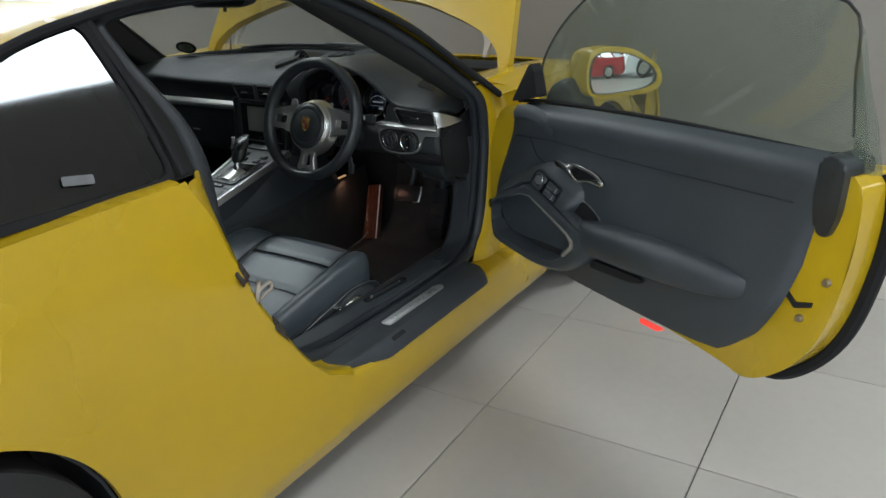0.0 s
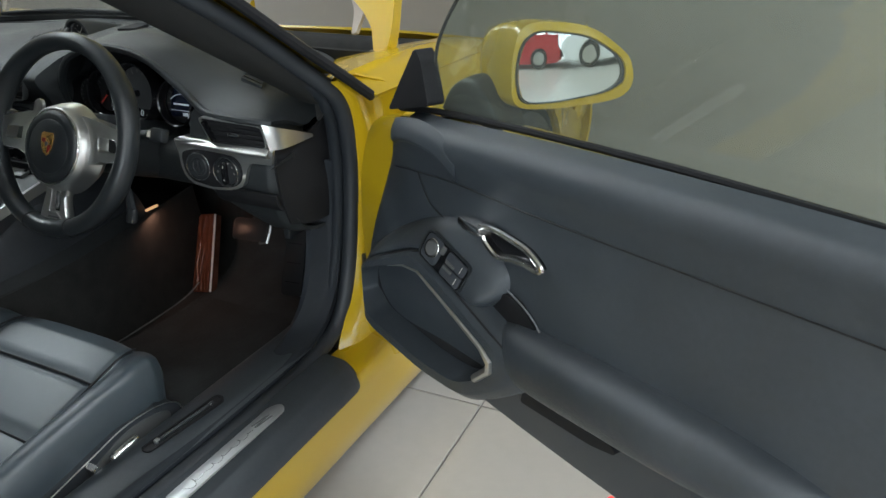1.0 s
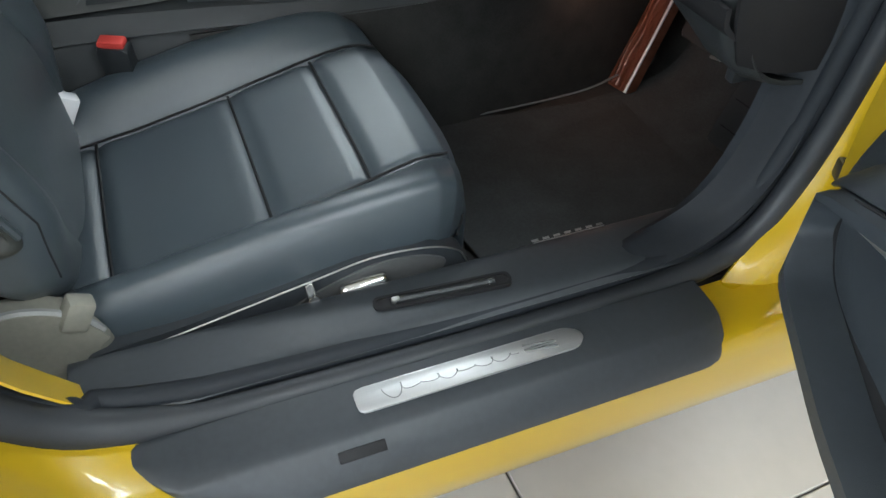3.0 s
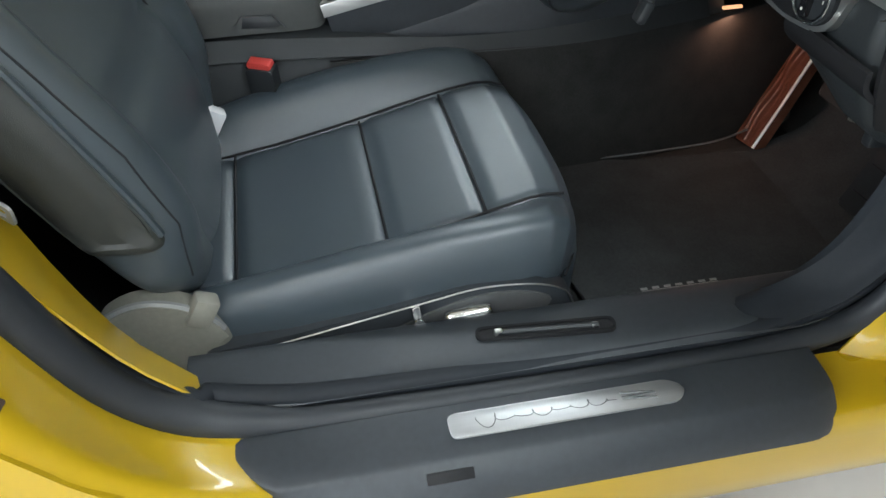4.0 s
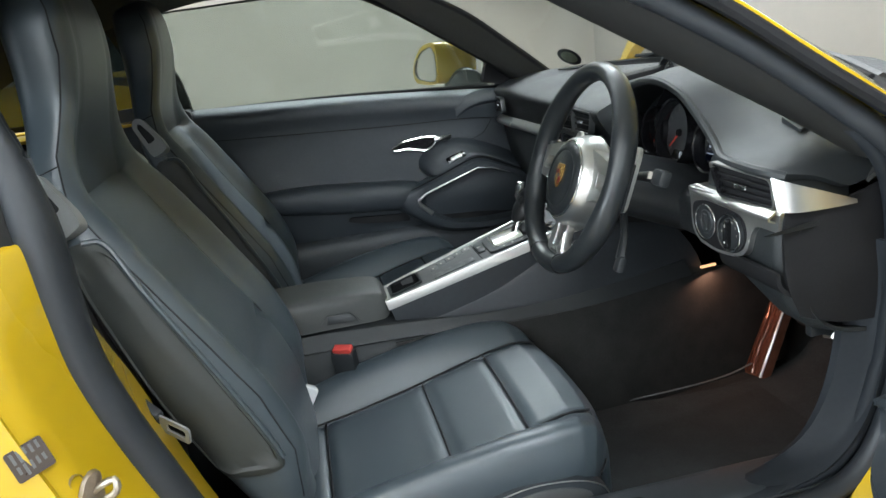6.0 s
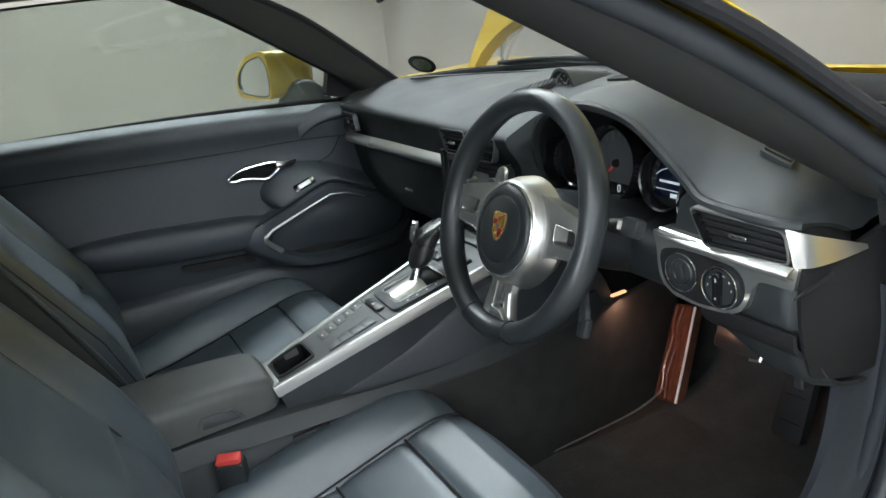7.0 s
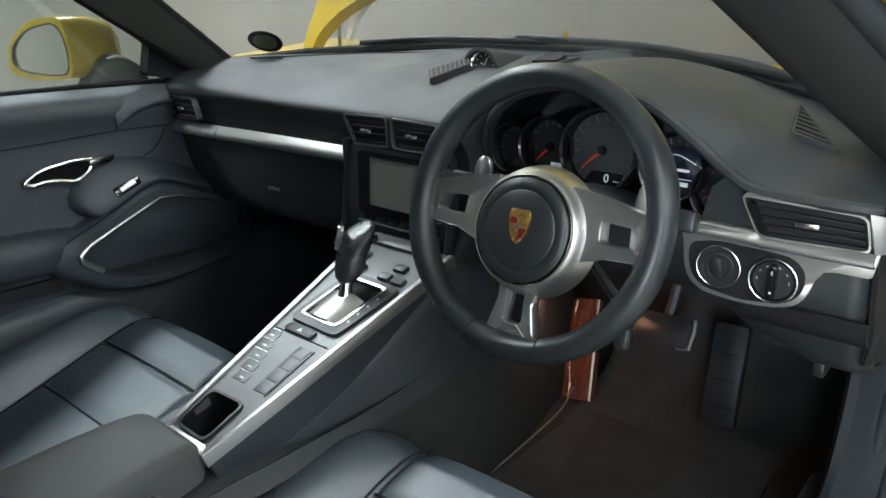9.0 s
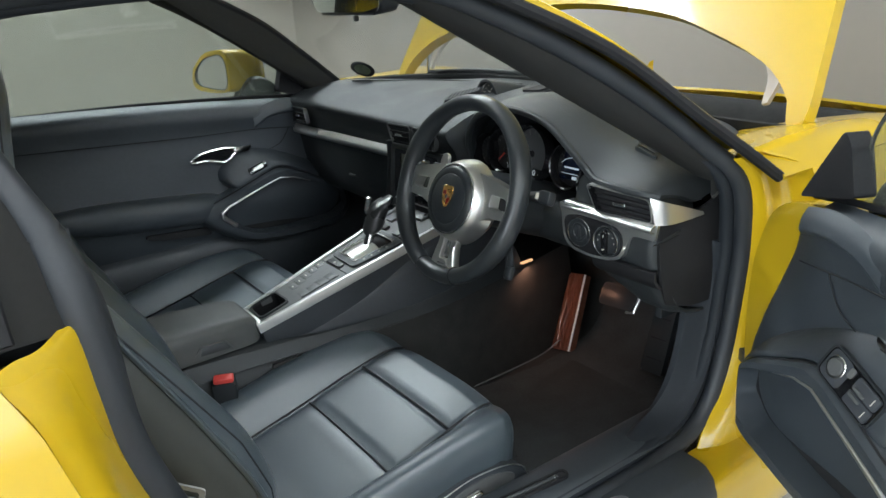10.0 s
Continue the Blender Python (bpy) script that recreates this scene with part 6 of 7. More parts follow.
vent([(0.566, 0.808), (0.702, 0.800), (0.710, 0.757), (0.590, 0.757)], 0.184, 0.10, 5, SILVER)
part("vent_wheel", prism(rounded([(0.575, 0.800), (0.583, 0.800), (0.600, 0.765), (0.594, 0.763)], 0.003), fmc(0.64, 0.182, 0.8, (1, 0.1, 0), (0, 0, 1)), 0.002, 0.011), GLOSS, dash)
vent([(-0.118, 0.837), (-0.012, 0.840), (-0.012, 0.788), (-0.094, 0.786)], 0.178, 0.0, 4, GALV)
vent([(-0.004, 0.840), (0.100, 0.838), (0.085, 0.790), (-0.004, 0.788)], 0.178, 0.0, 4, GALV)
vent([(-0.676, 0.822), (-0.560, 0.826), (-0.545, 0.782), (-0.668, 0.775)], 0.172, -0.12, 4, PLASTIC)
# silver strip on the passenger's side, in three lengths
def strip(pts, zt, zb, bulge, name="trim_strip"):
    rows = [[(x, y, z + zt), (x, y - bulge, z + zt * 0.55 + zb * 0.45), (x, y - bulge * 0.9, z + zt * 0.2 + zb * 0.8), (x, y, z + zb)] for x, y, z in pts]
    return part(name, grid_bm(surf(rows, 24, 10), thick=0.003), SILVER, dash, "satin silver dashboard strip")


strip([(-0.725, 0.190, 0.752), (-0.66, 0.183, 0.754), (-0.560, 0.180, 0.7555)], 0.014, -0.017, 0.012)
strip([(-0.558, 0.180, 0.7555), (-0.535, 0.180, 0.756), (-0.512, 0.180, 0.7565)], 0.014, -0.017, 0.013)
strip([(-0.510, 0.180, 0.7565), (-0.40, 0.182, 0.758), (-0.25, 0.184, 0.759), (-0.128, 0.186, 0.760)], 0.014, -0.017, 0.012)
# silver wedge wrapping the right end of the vent
rows = [[(0.703, 0.1815, 0.803), (0.709, 0.182, 0.780), (0.714, 0.183, 0.757)], [(0.721, 0.196, 0.797), (0.724, 0.200, 0.777), (0.727, 0.203, 0.756)], [(0.730, 0.240, 0.781), (0.731, 0.241, 0.769), (0.732, 0.242, 0.756)], [(0.732, 0.290, 0.762), (0.732, 0.290, 0.760), (0.733, 0.290, 0.757)]]
part("end_wedge", grid_bm(surf(rows, 16, 8), thick=0.003), SILVER, dash, "satin silver end wedge")
# ignition and light switches in a silver-edged bezel
bzo = rounded([(0.492, 0.757), (0.500, 0.735), (0.502, 0.706), (0.507, 0.688), (0.522, 0.671), (0.575, 0.6645), (0.627, 0.670), (0.647, 0.682), (0.654, 0.702), (0.659, 0.722), (0.672, 0.7275), (0.714, 0.7275), (0.719, 0.757)], [0.004, 0.01, 0.01, 0.012, 0.014, 0.03, 0.016, 0.012, 0.012, 0.010, 0.008, 0.003, 0.003])
bzi = rounded([(0.507, 0.733), (0.509, 0.706), (0.514, 0.691), (0.527, 0.677), (0.575, 0.670), (0.623, 0.675), (0.641, 0.686), (0.648, 0.704), (0.646, 0.722), (0.632, 0.736), (0.600, 0.739), (0.540, 0.741)], 0.012)
bzm = fmc(0.58, 0.180, 0.70, (1, 0.05, 0), (0, 0.03, 1))
part("switch_fascia", prism(bzo, bzm, -0.035, 0.003, 0.0025, 3), SILVER, dash, "satin silver fascia round the switches")
part("switch_bezel", prism(bzi, bzm, 0.001, 0.0042, 0.001), RUBBER, dash, "black switch bezel")
strip([(0.497, 0.186, 0.752), (0.56, 0.182, 0.752), (0.64, 0.179, 0.752), (0.716, 0.180, 0.752)], 0.007, -0.010, 0.011, "fascia_band")
part("fascia_highlight", tube([bzm @ Vector((x, z, 0.003)) for x, z in ((0.500, 0.7545), (0.58, 0.7545), (0.65, 0.7548), (0.714, 0.755))], 0.0024, 8, res=16), SILVER, dash)
for kx, kz, kind in ((0.547, 0.708, 0), (0.613, 0.705, 1)):
    km = bzm @ at(kx, kz, 0.004)
    kr = 0.0268 if kind == 0 else 0.0276
    part("knob_ring", tube([km @ Vector((kr * math.cos(q), kr * math.sin(q), 0.003 if kind == 0 else 0.006)) for q in np.linspace(0, 2 * math.pi, 48, endpoint=False)], 0.0012, 8, True), CHROME, dash, "thin chrome ring")
    if kind == 0:
        soc = part("ignition_socket", revolve([(0.0, 0.0012), (0.012, 0.0012), (0.0135, 0.0032), (0.0175, 0.0032), (0.0190, 0.0014), (0.0255, 0.0020), (0.0262, 0.0)], km, 40), PLASTIC, dash, "round dark ignition socket")
        part("key_slot", prism(rounded([(-0.0058, -0.0135), (0.0058, -0.0135), (0.0058, 0.0135), (-0.0058, 0.0135)], 0.0056), km @ pose(0, 0, 0, 0, 0, 12), 0.002, 0.0062, 0.0015), PLASTIC, soc)
        part("key_groove", prism(rect(0.0026, 0.014, 0.001), km @ pose(0, 0, 0, 0, 0, 12), 0.0062, 0.0066), SEAMSHADE, soc)
        part("ring_mark", prism(oval(0.0035, 0.0035, 14, -0.0185, -0.004), km, 0.0016, 0.0030), SOFT, soc)
    else:
        part("switch_collar", revolve([(0.0258, 0.0), (0.0258, 0.0062), (0.0284, 0.0058), (0.0296, 0.0)], km, 40), PLASTIC, dash)
        rot = part("rotary_switch", revolve([(0.0, 0.0048), (0.0235, 0.0048), (0.0242, 0.0)], km, 36), PLASTIC, dash, "round black light switch")
        part("knob_grip", prism(rounded([(-0.0050, -0.0225), (0.0050, -0.0225), (0.0050, 0.0215), (-0.0050, 0.0215)], 0.0045), km, 0.0046, 0.0125, 0.003), GLOSS, rot)
        for a in (0, 35, 70, 90, 115, 145, 180):
            part("switch_mark", prism(rect(0.0034, 0.0011), km @ at(0.0185 * math.cos(radians(a)), 0.0185 * math.sin(radians(a)), 0) @ pose(0, 0, 0, 0, 0, a - 90), 0.0048, 0.0053), INK, rot)
        part("switch_mark", prism(oval(0.0017, 0.0017, 10, 0, -0.013), km, 0.0125, 0.0130), INK, rot)
        part("switch_mark", prism(rect(0.0014, 0.005, cy=0.012), km, 0.0125, 0.0130), INK, rot)
# centre stack: screen, buttons, climate row
csm = fmc(0.0, 0.180, 0.72, (1, 0, 0), (0, 0.05, 1))
part("stack_panel", prism(rounded([(-0.118, 0.782), (0.110, 0.782), (0.098, 0.60), (-0.135, 0.60)], 0.008), csm, -0.05, 0.004, 0.003), PLASTIC, dash, "black centre stack panel")
part("screen_frame", ring(rounded([(-0.092, 0.774), (0.086, 0.774), (0.082, 0.664), (-0.096, 0.664)], 0.006), rounded([(-0.066, 0.766), (0.062, 0.766), (0.060, 0.680), (-0.070, 0.680)], 0.004), csm, 0.003, 0.009), GLOSS, dash)
part("touch_screen", prism(rounded([(-0.066, 0.766), (0.062, 0.766), (0.060, 0.680), (-0.070, 0.680)], 0.004), csm, 0.003, 0.0055), SCREEN, dash, "unlit grey touch screen")
for k in range(6):
    part("stack_button", prism(rect(0.024, 0.010, 0.002, cx=-0.072 + k * 0.029, cy=0.658), csm, 0.004, 0.009, 0.002), GLOSS, dash)
part("stack_line", prism(rect(0.19, 0.0022, cx=-0.006, cy=0.6475), csm, 0.004, 0.0075), SILVER, dash)
for kx in (-0.075, 0.055):
    part("stack_knob", revolve([(0.0, 0.020), (0.009, 0.020), (0.011, 0.016), (0.012, 0.0)], csm @ at(kx, 0.627, 0.004), 18), GLOSS, dash)
for k in range(4):
    part("climate_button", prism(rect(0.022, 0.012, 0.002, cx=-0.046 + k * 0.025, cy=0.626), csm, 0.004, 0.010, 0.002), PLASTIC, dash)
part("lower_line", prism(rect(0.17, 0.002, cx=-0.010, cy=0.610), csm, 0.004, 0.007), SILVER, dash)
for s in (-1, 1):
    part("stack_edge", tube([(s * 0.118 - 0.004, 0.180, 0.79), (s * 0.122 - 0.008, 0.182, 0.72), (s * 0.122 - 0.014, 0.172, 0.64), (s * 0.125 - 0.016, 0.150, 0.595)], 0.010, 8, res=16, flat=0.7), PLASTIC, dash)
# glove box seam and latch
part("glovebox_seam", tube([(-0.70, 0.205, 0.70), (-0.70, 0.214, 0.64), (-0.68, 0.226, 0.60), (-0.20, 0.226, 0.60), (-0.17, 0.214, 0.64), (-0.17, 0.200, 0.71)], 0.0018, 5), SEAMSHADE, dash)
part("glovebox_latch", box((0.036, 0.008, 0.007), at(-0.385, 0.205, 0.648), 0.002), GALV, dash)
part("pad_seam", tube([(-0.62, 0.36, 0.878), (-0.3, 0.47, 0.8905), (0.0, 0.515, 0.8965)], 0.0015, 5, res=20), SEAMSHADE, dash)
# clock pod and defroster grilles
ck = fm((0.019, 0.397, 0.893), (0.98, 0.16, 0), (0, 0.35, 1)) @ Matrix.Diagonal((0.80, 0.80, 0.80, 1))
rows = [[(0.019 + (0.040 - 0.006 * k) * c, 0.383 + 0.055 * k, 0.880 + (0.044 - 0.012 * k) * sn) for c, sn in ((-1.1, 0), (-0.95, 0.45), (-0.55, 0.9), (0, 1.05), (0.55, 0.9), (0.95, 0.45), (1.1, 0))] for k in range(4)]
part("clock_pod", grid_bm(surf(rows, 14, 24), thick=0.006), DASH, dash)
part("clock_ring", revolve([(0.0, 0.0), (0.028, 0.0), (0.029, 0.006), (0.033, 0.008), (0.034, 0.0), (0.034, -0.03)], ck, 36), CHROME, dash, "round dashboard clock")
part("clock_face", prism(oval(0.028, 0.028, 32), ck, 0.0005, 0.002), DIALFACE, dash)
bm = None
for k in range(12):
    a = 2 * math.pi * k / 12
    bm = prism(rect(0.005, 0.0015), ck @ at(0.022 * math.cos(a), 0.022 * math.sin(a), 0) @ pose(0, 0, 0, 0, 0, math.degrees(a)), 0.002, 0.0028, bm=bm)
bm = prism(rect(0.018, 0.0016, cx=0.007), ck @ pose(0, 0, 0, 0, 0, 70), 0.002, 0.003, bm=bm)
bm = prism(rect(0.012, 0.0018, cx=0.005), ck @ pose(0, 0, 0, 0, 0, 160), 0.002, 0.003, bm=bm)
part("clock_marks", bm, INK, dash)


def grille(p0, p1, p2, p3, n):
    """A slotted grille in the four-cornered outline p0..p3, its bars across from p0-p3 to p1-p2."""
    q = [Vector(p) for p in (p0, p1, p2, p3)]
    m = fm(sum(q, Vector()) / 4, q[1] - q[0], q[3] - q[0])
    c = [(m.inverted() @ p).to_2d() for p in q]
    ol = rounded([tuple(p) for p in c], 0.007)
    part("defroster_grille", prism(ol, m, -0.006, 0.0036), SEAMSHADE, dash, "black slotted defroster grille")
    for k in range(n):
        l, r = c[0].lerp(c[3], (k + 0.5) / n), c[1].lerp(c[2], (k + 0.5) / n)
        d = (c[3] - c[0]) / n * 0.16
        l, r = l.lerp(r, 0.03), l.lerp(r, 0.97)
        part("grille_bar", prism([tuple(l - d), tuple(r - d), tuple(r + d), tuple(l + d)], m, 0.0030, 0.0050), DASH, dash)


grille((-0.038, 0.311, 0.891), (0.004, 0.264, 0.8845), (0.016, 0.362, 0.8975), (-0.015, 0.399, 0.902), 9)
grille((0.080, 0.511, 0.8965), (0.120, 0.510, 0.8965), (0.132, 0.454, 0.8945), (0.091, 0.436, 0.8935), 7)
# three-cornered side grille let into the visor
GA, GB, GC = Vector((0.560, 0.385, 0.868)), Vector((0.586, 0.280, 0.8565)), Vector((0.634, 0.276, 0.8445))
gm3 = fm((GA + GB + GC) / 3, GC - GB, GA - (GB + GC) / 2)
tri = [tuple((gm3.inverted() @ p).to_2d()) for p in (GB, GC, GA)]
part("defroster_grille", ring(rounded([(x * 1.16, y * 1.16) for x, y in tri], 0.009), rounded(tri, 0.007), gm3, -0.012, 0.005), DASH, dash, "black three-cornered slotted grille")
part("grille_back", prism(rounded(tri, 0.007), gm3, -0.012, 0.002), SEAMSHADE, dash)
for k in range(7):
    t = (k + 0.5) / 7
    l, r = Vector(tri[0]).lerp(Vector(tri[2]), t), Vector(tri[1]).lerp(Vector(tri[2]), t)
    if (r - l).length > 0.008:
        part("grille_bar", prism([(l.x + 0.001, l.y - 0.0016), (r.x - 0.001, r.y - 0.0016), (r.x - 0.001, r.y + 0.0016), (l.x + 0.001, l.y + 0.0016)], gm3, 0.001, 0.0048), PLASTIC, dash)
part("sensor_dome", revolve([(0.0, 0.007), (0.006, 0.006), (0.009, 0.0)], at(0.10, 0.52, 0.896), 12), PLASTIC, dash)

# ---- steering wheel ----
SC = Vector((0.362, 0.033, 0.785))
SM = fm(SC, (1, 0.018, 0), (0, 0.356, 0.934))      # third axis points at the driver
R0 = 0.1685
rad = [0.0176 + 0.0022 * math.exp(-((math.degrees(a) % 180 - 25) / 18) ** 2) + 0.0022 * math.exp(-((math.degrees(a) % 180 - 155) / 18) ** 2) for a in np.linspace(0, 2 * math.pi, 96, endpoint=False)]
g = np.zeros((96, 14, 3))
for i, a in enumerate(np.linspace(0, 2 * math.pi, 96, endpoint=False)):
    for j in range(14):
        b = 2 * math.pi * j / 14
        g[i, j] = SM @ Vector(((R0 + rad[i] * 0.92 * math.cos(b)) * math.cos(a), (R0 + rad[i] * 0.92 * math.cos(b)) * math.sin(a), rad[i] * 1.08 * math.sin(b)))
wheel_ob = part("steering_wheel", grid_bm(g, cu=True, cv=True), WHEELSKIN, car, "black leather three-spoke steering wheel with silver spokes")
for a in (-72, 72 + 180):
    c, s_ = math.cos(radians(a)), math.sin(radians(a))
    part("rim_stitch", tube([SM @ Vector(((R0 + 0.0170 * math.cos(b)) * c, (R0 + 0.0170 * math.cos(b)) * s_, 0.0196 * math.sin(b))) for b in np.linspace(0, 2 * math.pi, 16, endpoint=False)], 0.0009, 4, True), SEAMSHADE, wheel_ob)
hubm = SM @ at(0.003, -0.021, 0.004)
part("hub", revolve([(0.0, 0.021), (0.046, 0.0205), (0.0488, 0.0188), (0.0516, 0.0200), (0.0600, 0.0180), (0.0640, 0.0145), (0.0650, 0.0), (0.055, -0.04)], hubm, 56), WHEELSKIN, wheel_ob, "black airbag hub")
part("hub_line", tube([hubm @ Vector((0.0662 * math.cos(a), 0.0662 * math.sin(a), 0.0128)) for a in np.linspace(0, 2 * math.pi, 56, endpoint=False)], 0.0015, 6, True), CHROME, wheel_ob, "thin bright line round the hub")
part("hub_ring", revolve([(0.0650, 0.010), (0.0690, 0.0118), (0.0725, 0.0085), (0.0765, -0.002), (0.0810, -0.014), (0.0840, -0.030), (0.070, -0.05)], hubm, 64), SILVER, wheel_ob, "satin silver hub ring")
# shield badge, as plain coloured shapes
sh = [(-0.0135, 0.019), (0.0, 0.0205), (0.0135, 0.019), (0.0135, 0.002), (0.0105, -0.010), (0.0, -0.021), (-0.0105, -0.010), (-0.0135, 0.002)]
bdm = hubm @ at(0, 0.004, 0.0215)
part("shield_badge", prism(cr(sh, 40, True).tolist(), bdm, -0.002, 0.0015, 0.0006), GOLD, wheel_ob, "small gold and maroon shield badge")
bm = prism([(-0.0115, 0.010), (-0.0025, 0.010), (-0.0025, 0.003), (-0.0115, 0.003)], bdm, 0.0015, 0.0021)
bm = prism([(0.0025, -0.002), (0.0110, -0.002), (0.0085, -0.010), (0.0025, -0.016)], bdm, 0.0015, 0.0021, bm=bm)
part("badge_fields", bm, MAROON, wheel_ob)
part("badge_centre", prism(oval(0.0035, 0.0042, 14), bdm, 0.0016, 0.0026), GALV, wheel_ob)
# spokes: two side ones with control windows, one lower
for s in (-1, 1):
    out = [(s * 0.050, 0.050), (s * 0.092, 0.043), (s * 0.150, 0.031), (s * 0.160, 0.027), (s * 0.159, -0.021), (s * 0.150, -0.024), (s * 0.105, -0.027), (s * 0.056, -0.044)]
    inn = [(s * 0.096, 0.016), (s * 0.134, 0.014), (s * 0.138, 0.012), (s * 0.143, -0.006), (s * 0.141, -0.009), (s * 0.130, -0.010), (s * 0.104, -0.010), (s * 0.098, -0.008)]
    fo, fi = rounded(out, 0.006), rounded(inn, 0.003)
    bm = ring(fo, fi, SM @ at(0, -0.008, 0), -0.024, 0.000)
    bmesh.ops.bevel(bm, geom=[e for e in bm.edges if e.calc_face_angle(0) > 1.2], offset=0.005, segments=3, profile=0.5, affect="EDGES", clamp_overlap=True)
    part("spoke", bm, SILVER, wheel_ob, "satin silver spoke with an open window")
    # leather webs where the rim takes the spoke
    part("rim_web", prism(rounded([(s * 0.146, 0.040), (s * 0.164, 0.046), (s * 0.166, -0.034), (s * 0.147, -0.030)], 0.006), SM @ at(0, -0.008, 0), -0.026, -0.001, 0.006, 3), WHEELSKIN, wheel_ob)
    pad = [(s * 0.098, 0.030), (s * 0.102, 0.060), (s * 0.118, 0.064), (s * 0.124, 0.050), (s * 0.124, -0.036), (s * 0.116, -0.046), (s * 0.104, -0.030)]
    pad = [(x + (0.016 if s > 0 else 0.002), y) for x, y in pad]
    part("shift_paddle", prism(rounded(pad, 0.008), SM, -0.045, -0.038, 0.003), SILVER, wheel_ob, "satin silver shift paddle")
low = [(-0.030, -0.070), (-0.026, -0.110), (-0.036, -0.150), (-0.030, -0.160), (0.030, -0.160), (0.036, -0.150), (0.026, -0.110), (0.030, -0.070)]
lin = [(-0.012, -0.085), (-0.011, -0.108), (-0.013, -0.134), (-0.008, -0.138), (0.008, -0.138), (0.013, -0.134), (0.011, -0.108), (0.012, -0.085)]
bm = ring(rounded(low, 0.006), rounded(lin, 0.004), SM, -0.02, -0.003)
bmesh.ops.bevel(bm, geom=[e for e in bm.edges if e.calc_face_angle(0) > 1.2], offset=0.003, segments=2, profile=0.5, affect="EDGES", clamp_overlap=True)
part("lower_spoke", bm, SILVER, wheel_ob, "satin silver lower spoke")
part("spoke_slot", prism(rounded(lin, 0.004), SM, -0.02, -0.014), GLOSS, wheel_ob)
part("spoke_script", prism(rect(0.030, 0.004, cy=-0.148), SM, -0.003, -0.0022), GALV, wheel_ob)
# column, shroud and stalks
part("column_shroud", grid_bm(surf([[SM @ Vector((r * math.cos(a), r * 0.85 * math.sin(a) - 0.005, -d)) for a in np.linspace(0, 2 * math.pi, 16, endpoint=False)] for d, r in ((0.035, 0.045), (0.06, 0.062), (0.12, 0.066), (0.20, 0.070), (0.27, 0.07))], 14, 28, cv=True), cv=True, caps=True), PLASTIC, wheel_ob, "black steering column shroud")
for s, dz in ((1, 0.012), (-1, 0.012)):
    base = SM @ Vector((s * 0.055, dz, -0.075))
    tip = SM @ Vector((s * 0.150, dz + 0.012, -0.072))
    part("column_stalk", tube([base, (base + tip) / 2, tip], [0.008, 0.0075, 0.011], 10), PLASTIC, wheel_ob, "black column stalk")
    part("stalk_end", box((0.030, 0.026, 0.020), SM @ at(s * 0.165, dz + 0.013, -0.072), 0.005, 2), PLASTIC, wheel_ob)
    part("stalk_mark", box((0.003, 0.012, 0.010), SM @ at(s * 0.1505, dz + 0.013, -0.062), 0.001), INK, wheel_ob)
b2 = SM @ Vector((0.05, -0.045, -0.085))
part("cruise_stalk", tube([b2, SM @ Vector((0.10, -0.085, -0.075)), SM @ Vector((0.118, -0.12, -0.07))], [0.006, 0.007, 0.009], 8), PLASTIC, wheel_ob)
part("stalk_tip", box((0.018, 0.028, 0.014), SM @ at(0.120, -0.128, -0.07), 0.004), PLASTIC, wheel_ob)

# ---- centre console ----
# upper face rises from the armrest to the stack
L = Vector((0.017, -0.30, 0.500))
U = Vector((0.0, 0.46, 0.125)).normalized()
CM = fm(L, (1, 0, 0.0), U)                       # across, up the slope, proud of it
CL = 0.475
body = [[(-0.050, -0.32, 0.22), (-0.025, -0.315, 0.40), (-0.006, -0.30, 0.425), (0.017, -0.30, 0.426), (0.060 + 0.017, -0.30, 0.425), (0.072 + 0.017, -0.315, 0.40), (0.105, -0.32, 0.22)],
        [(-0.09, -0.10, 0.20), (-0.055, -0.08, 0.46), (-0.034, -0.07, 0.502), (0.017, -0.07, 0.504), (0.092, -0.07, 0.502), (0.110, -0.08, 0.46), (0.135, -0.10, 0.20)],
        [(-0.12, 0.15, 0.20), (-0.080, 0.12, 0.50), (-0.054, 0.13, 0.604), (0.010, 0.13, 0.610), (0.108, 0.13, 0.604), (0.135, 0.12, 0.50), (0.150, 0.15, 0.20)],
        [(-0.14, 0.45, 0.20), (-0.13, 0.40, 0.48), (-0.10, 0.30, 0.610), (0.005, 0.30, 0.615), (0.105, 0.30, 0.610), (0.108, 0.40, 0.48), (0.115, 0.45, 0.20)]]
cons = part("centre_console", grid_bm(surf(body, 30, 40), thick=0.006), SOFT, car, "sloping centre console with silver edges and a gear selector", sharp=60)
ul = lambda v: -0.024 - 0.128 * v          # left and right borders of the sloping face
ur = lambda v: 0.072 + 0.080 * v


def face_piece(v0, v1, a0, b0, a1, b1):
    part("console_face", prism([(a0, v0), (b0, v0), (b1, v1), (a1, v1)], CM, -0.012, 0.006), GALV, cons, "grey console face")


face_piece(0.0, 0.016, ul(0), ur(0), ul(0.016), ur(0.016))
face_piece(0.016, 0.084, ul(0.016), -0.013, ul(0.084), -0.019)
face_piece(0.016, 0.084, 0.050, ur(0.016), 0.048, ur(0.084))
face_piece(0.084, CL, ul(0.084), ur(0.084), ul(CL), ur(CL))
for lo_, hi_ in ((lambda v: ul(v) + 0.001, lambda v: ul(v) + 0.012), (lambda v: ur(v) - 0.012, lambda v: ur(v) - 0.001)):
    part("console_skirt", prism([(lo_(0), 0.0), (hi_(0), 0.0), (hi_(CL), CL), (lo_(CL), CL)], CM, -0.075, -0.011), SOFT, cons)
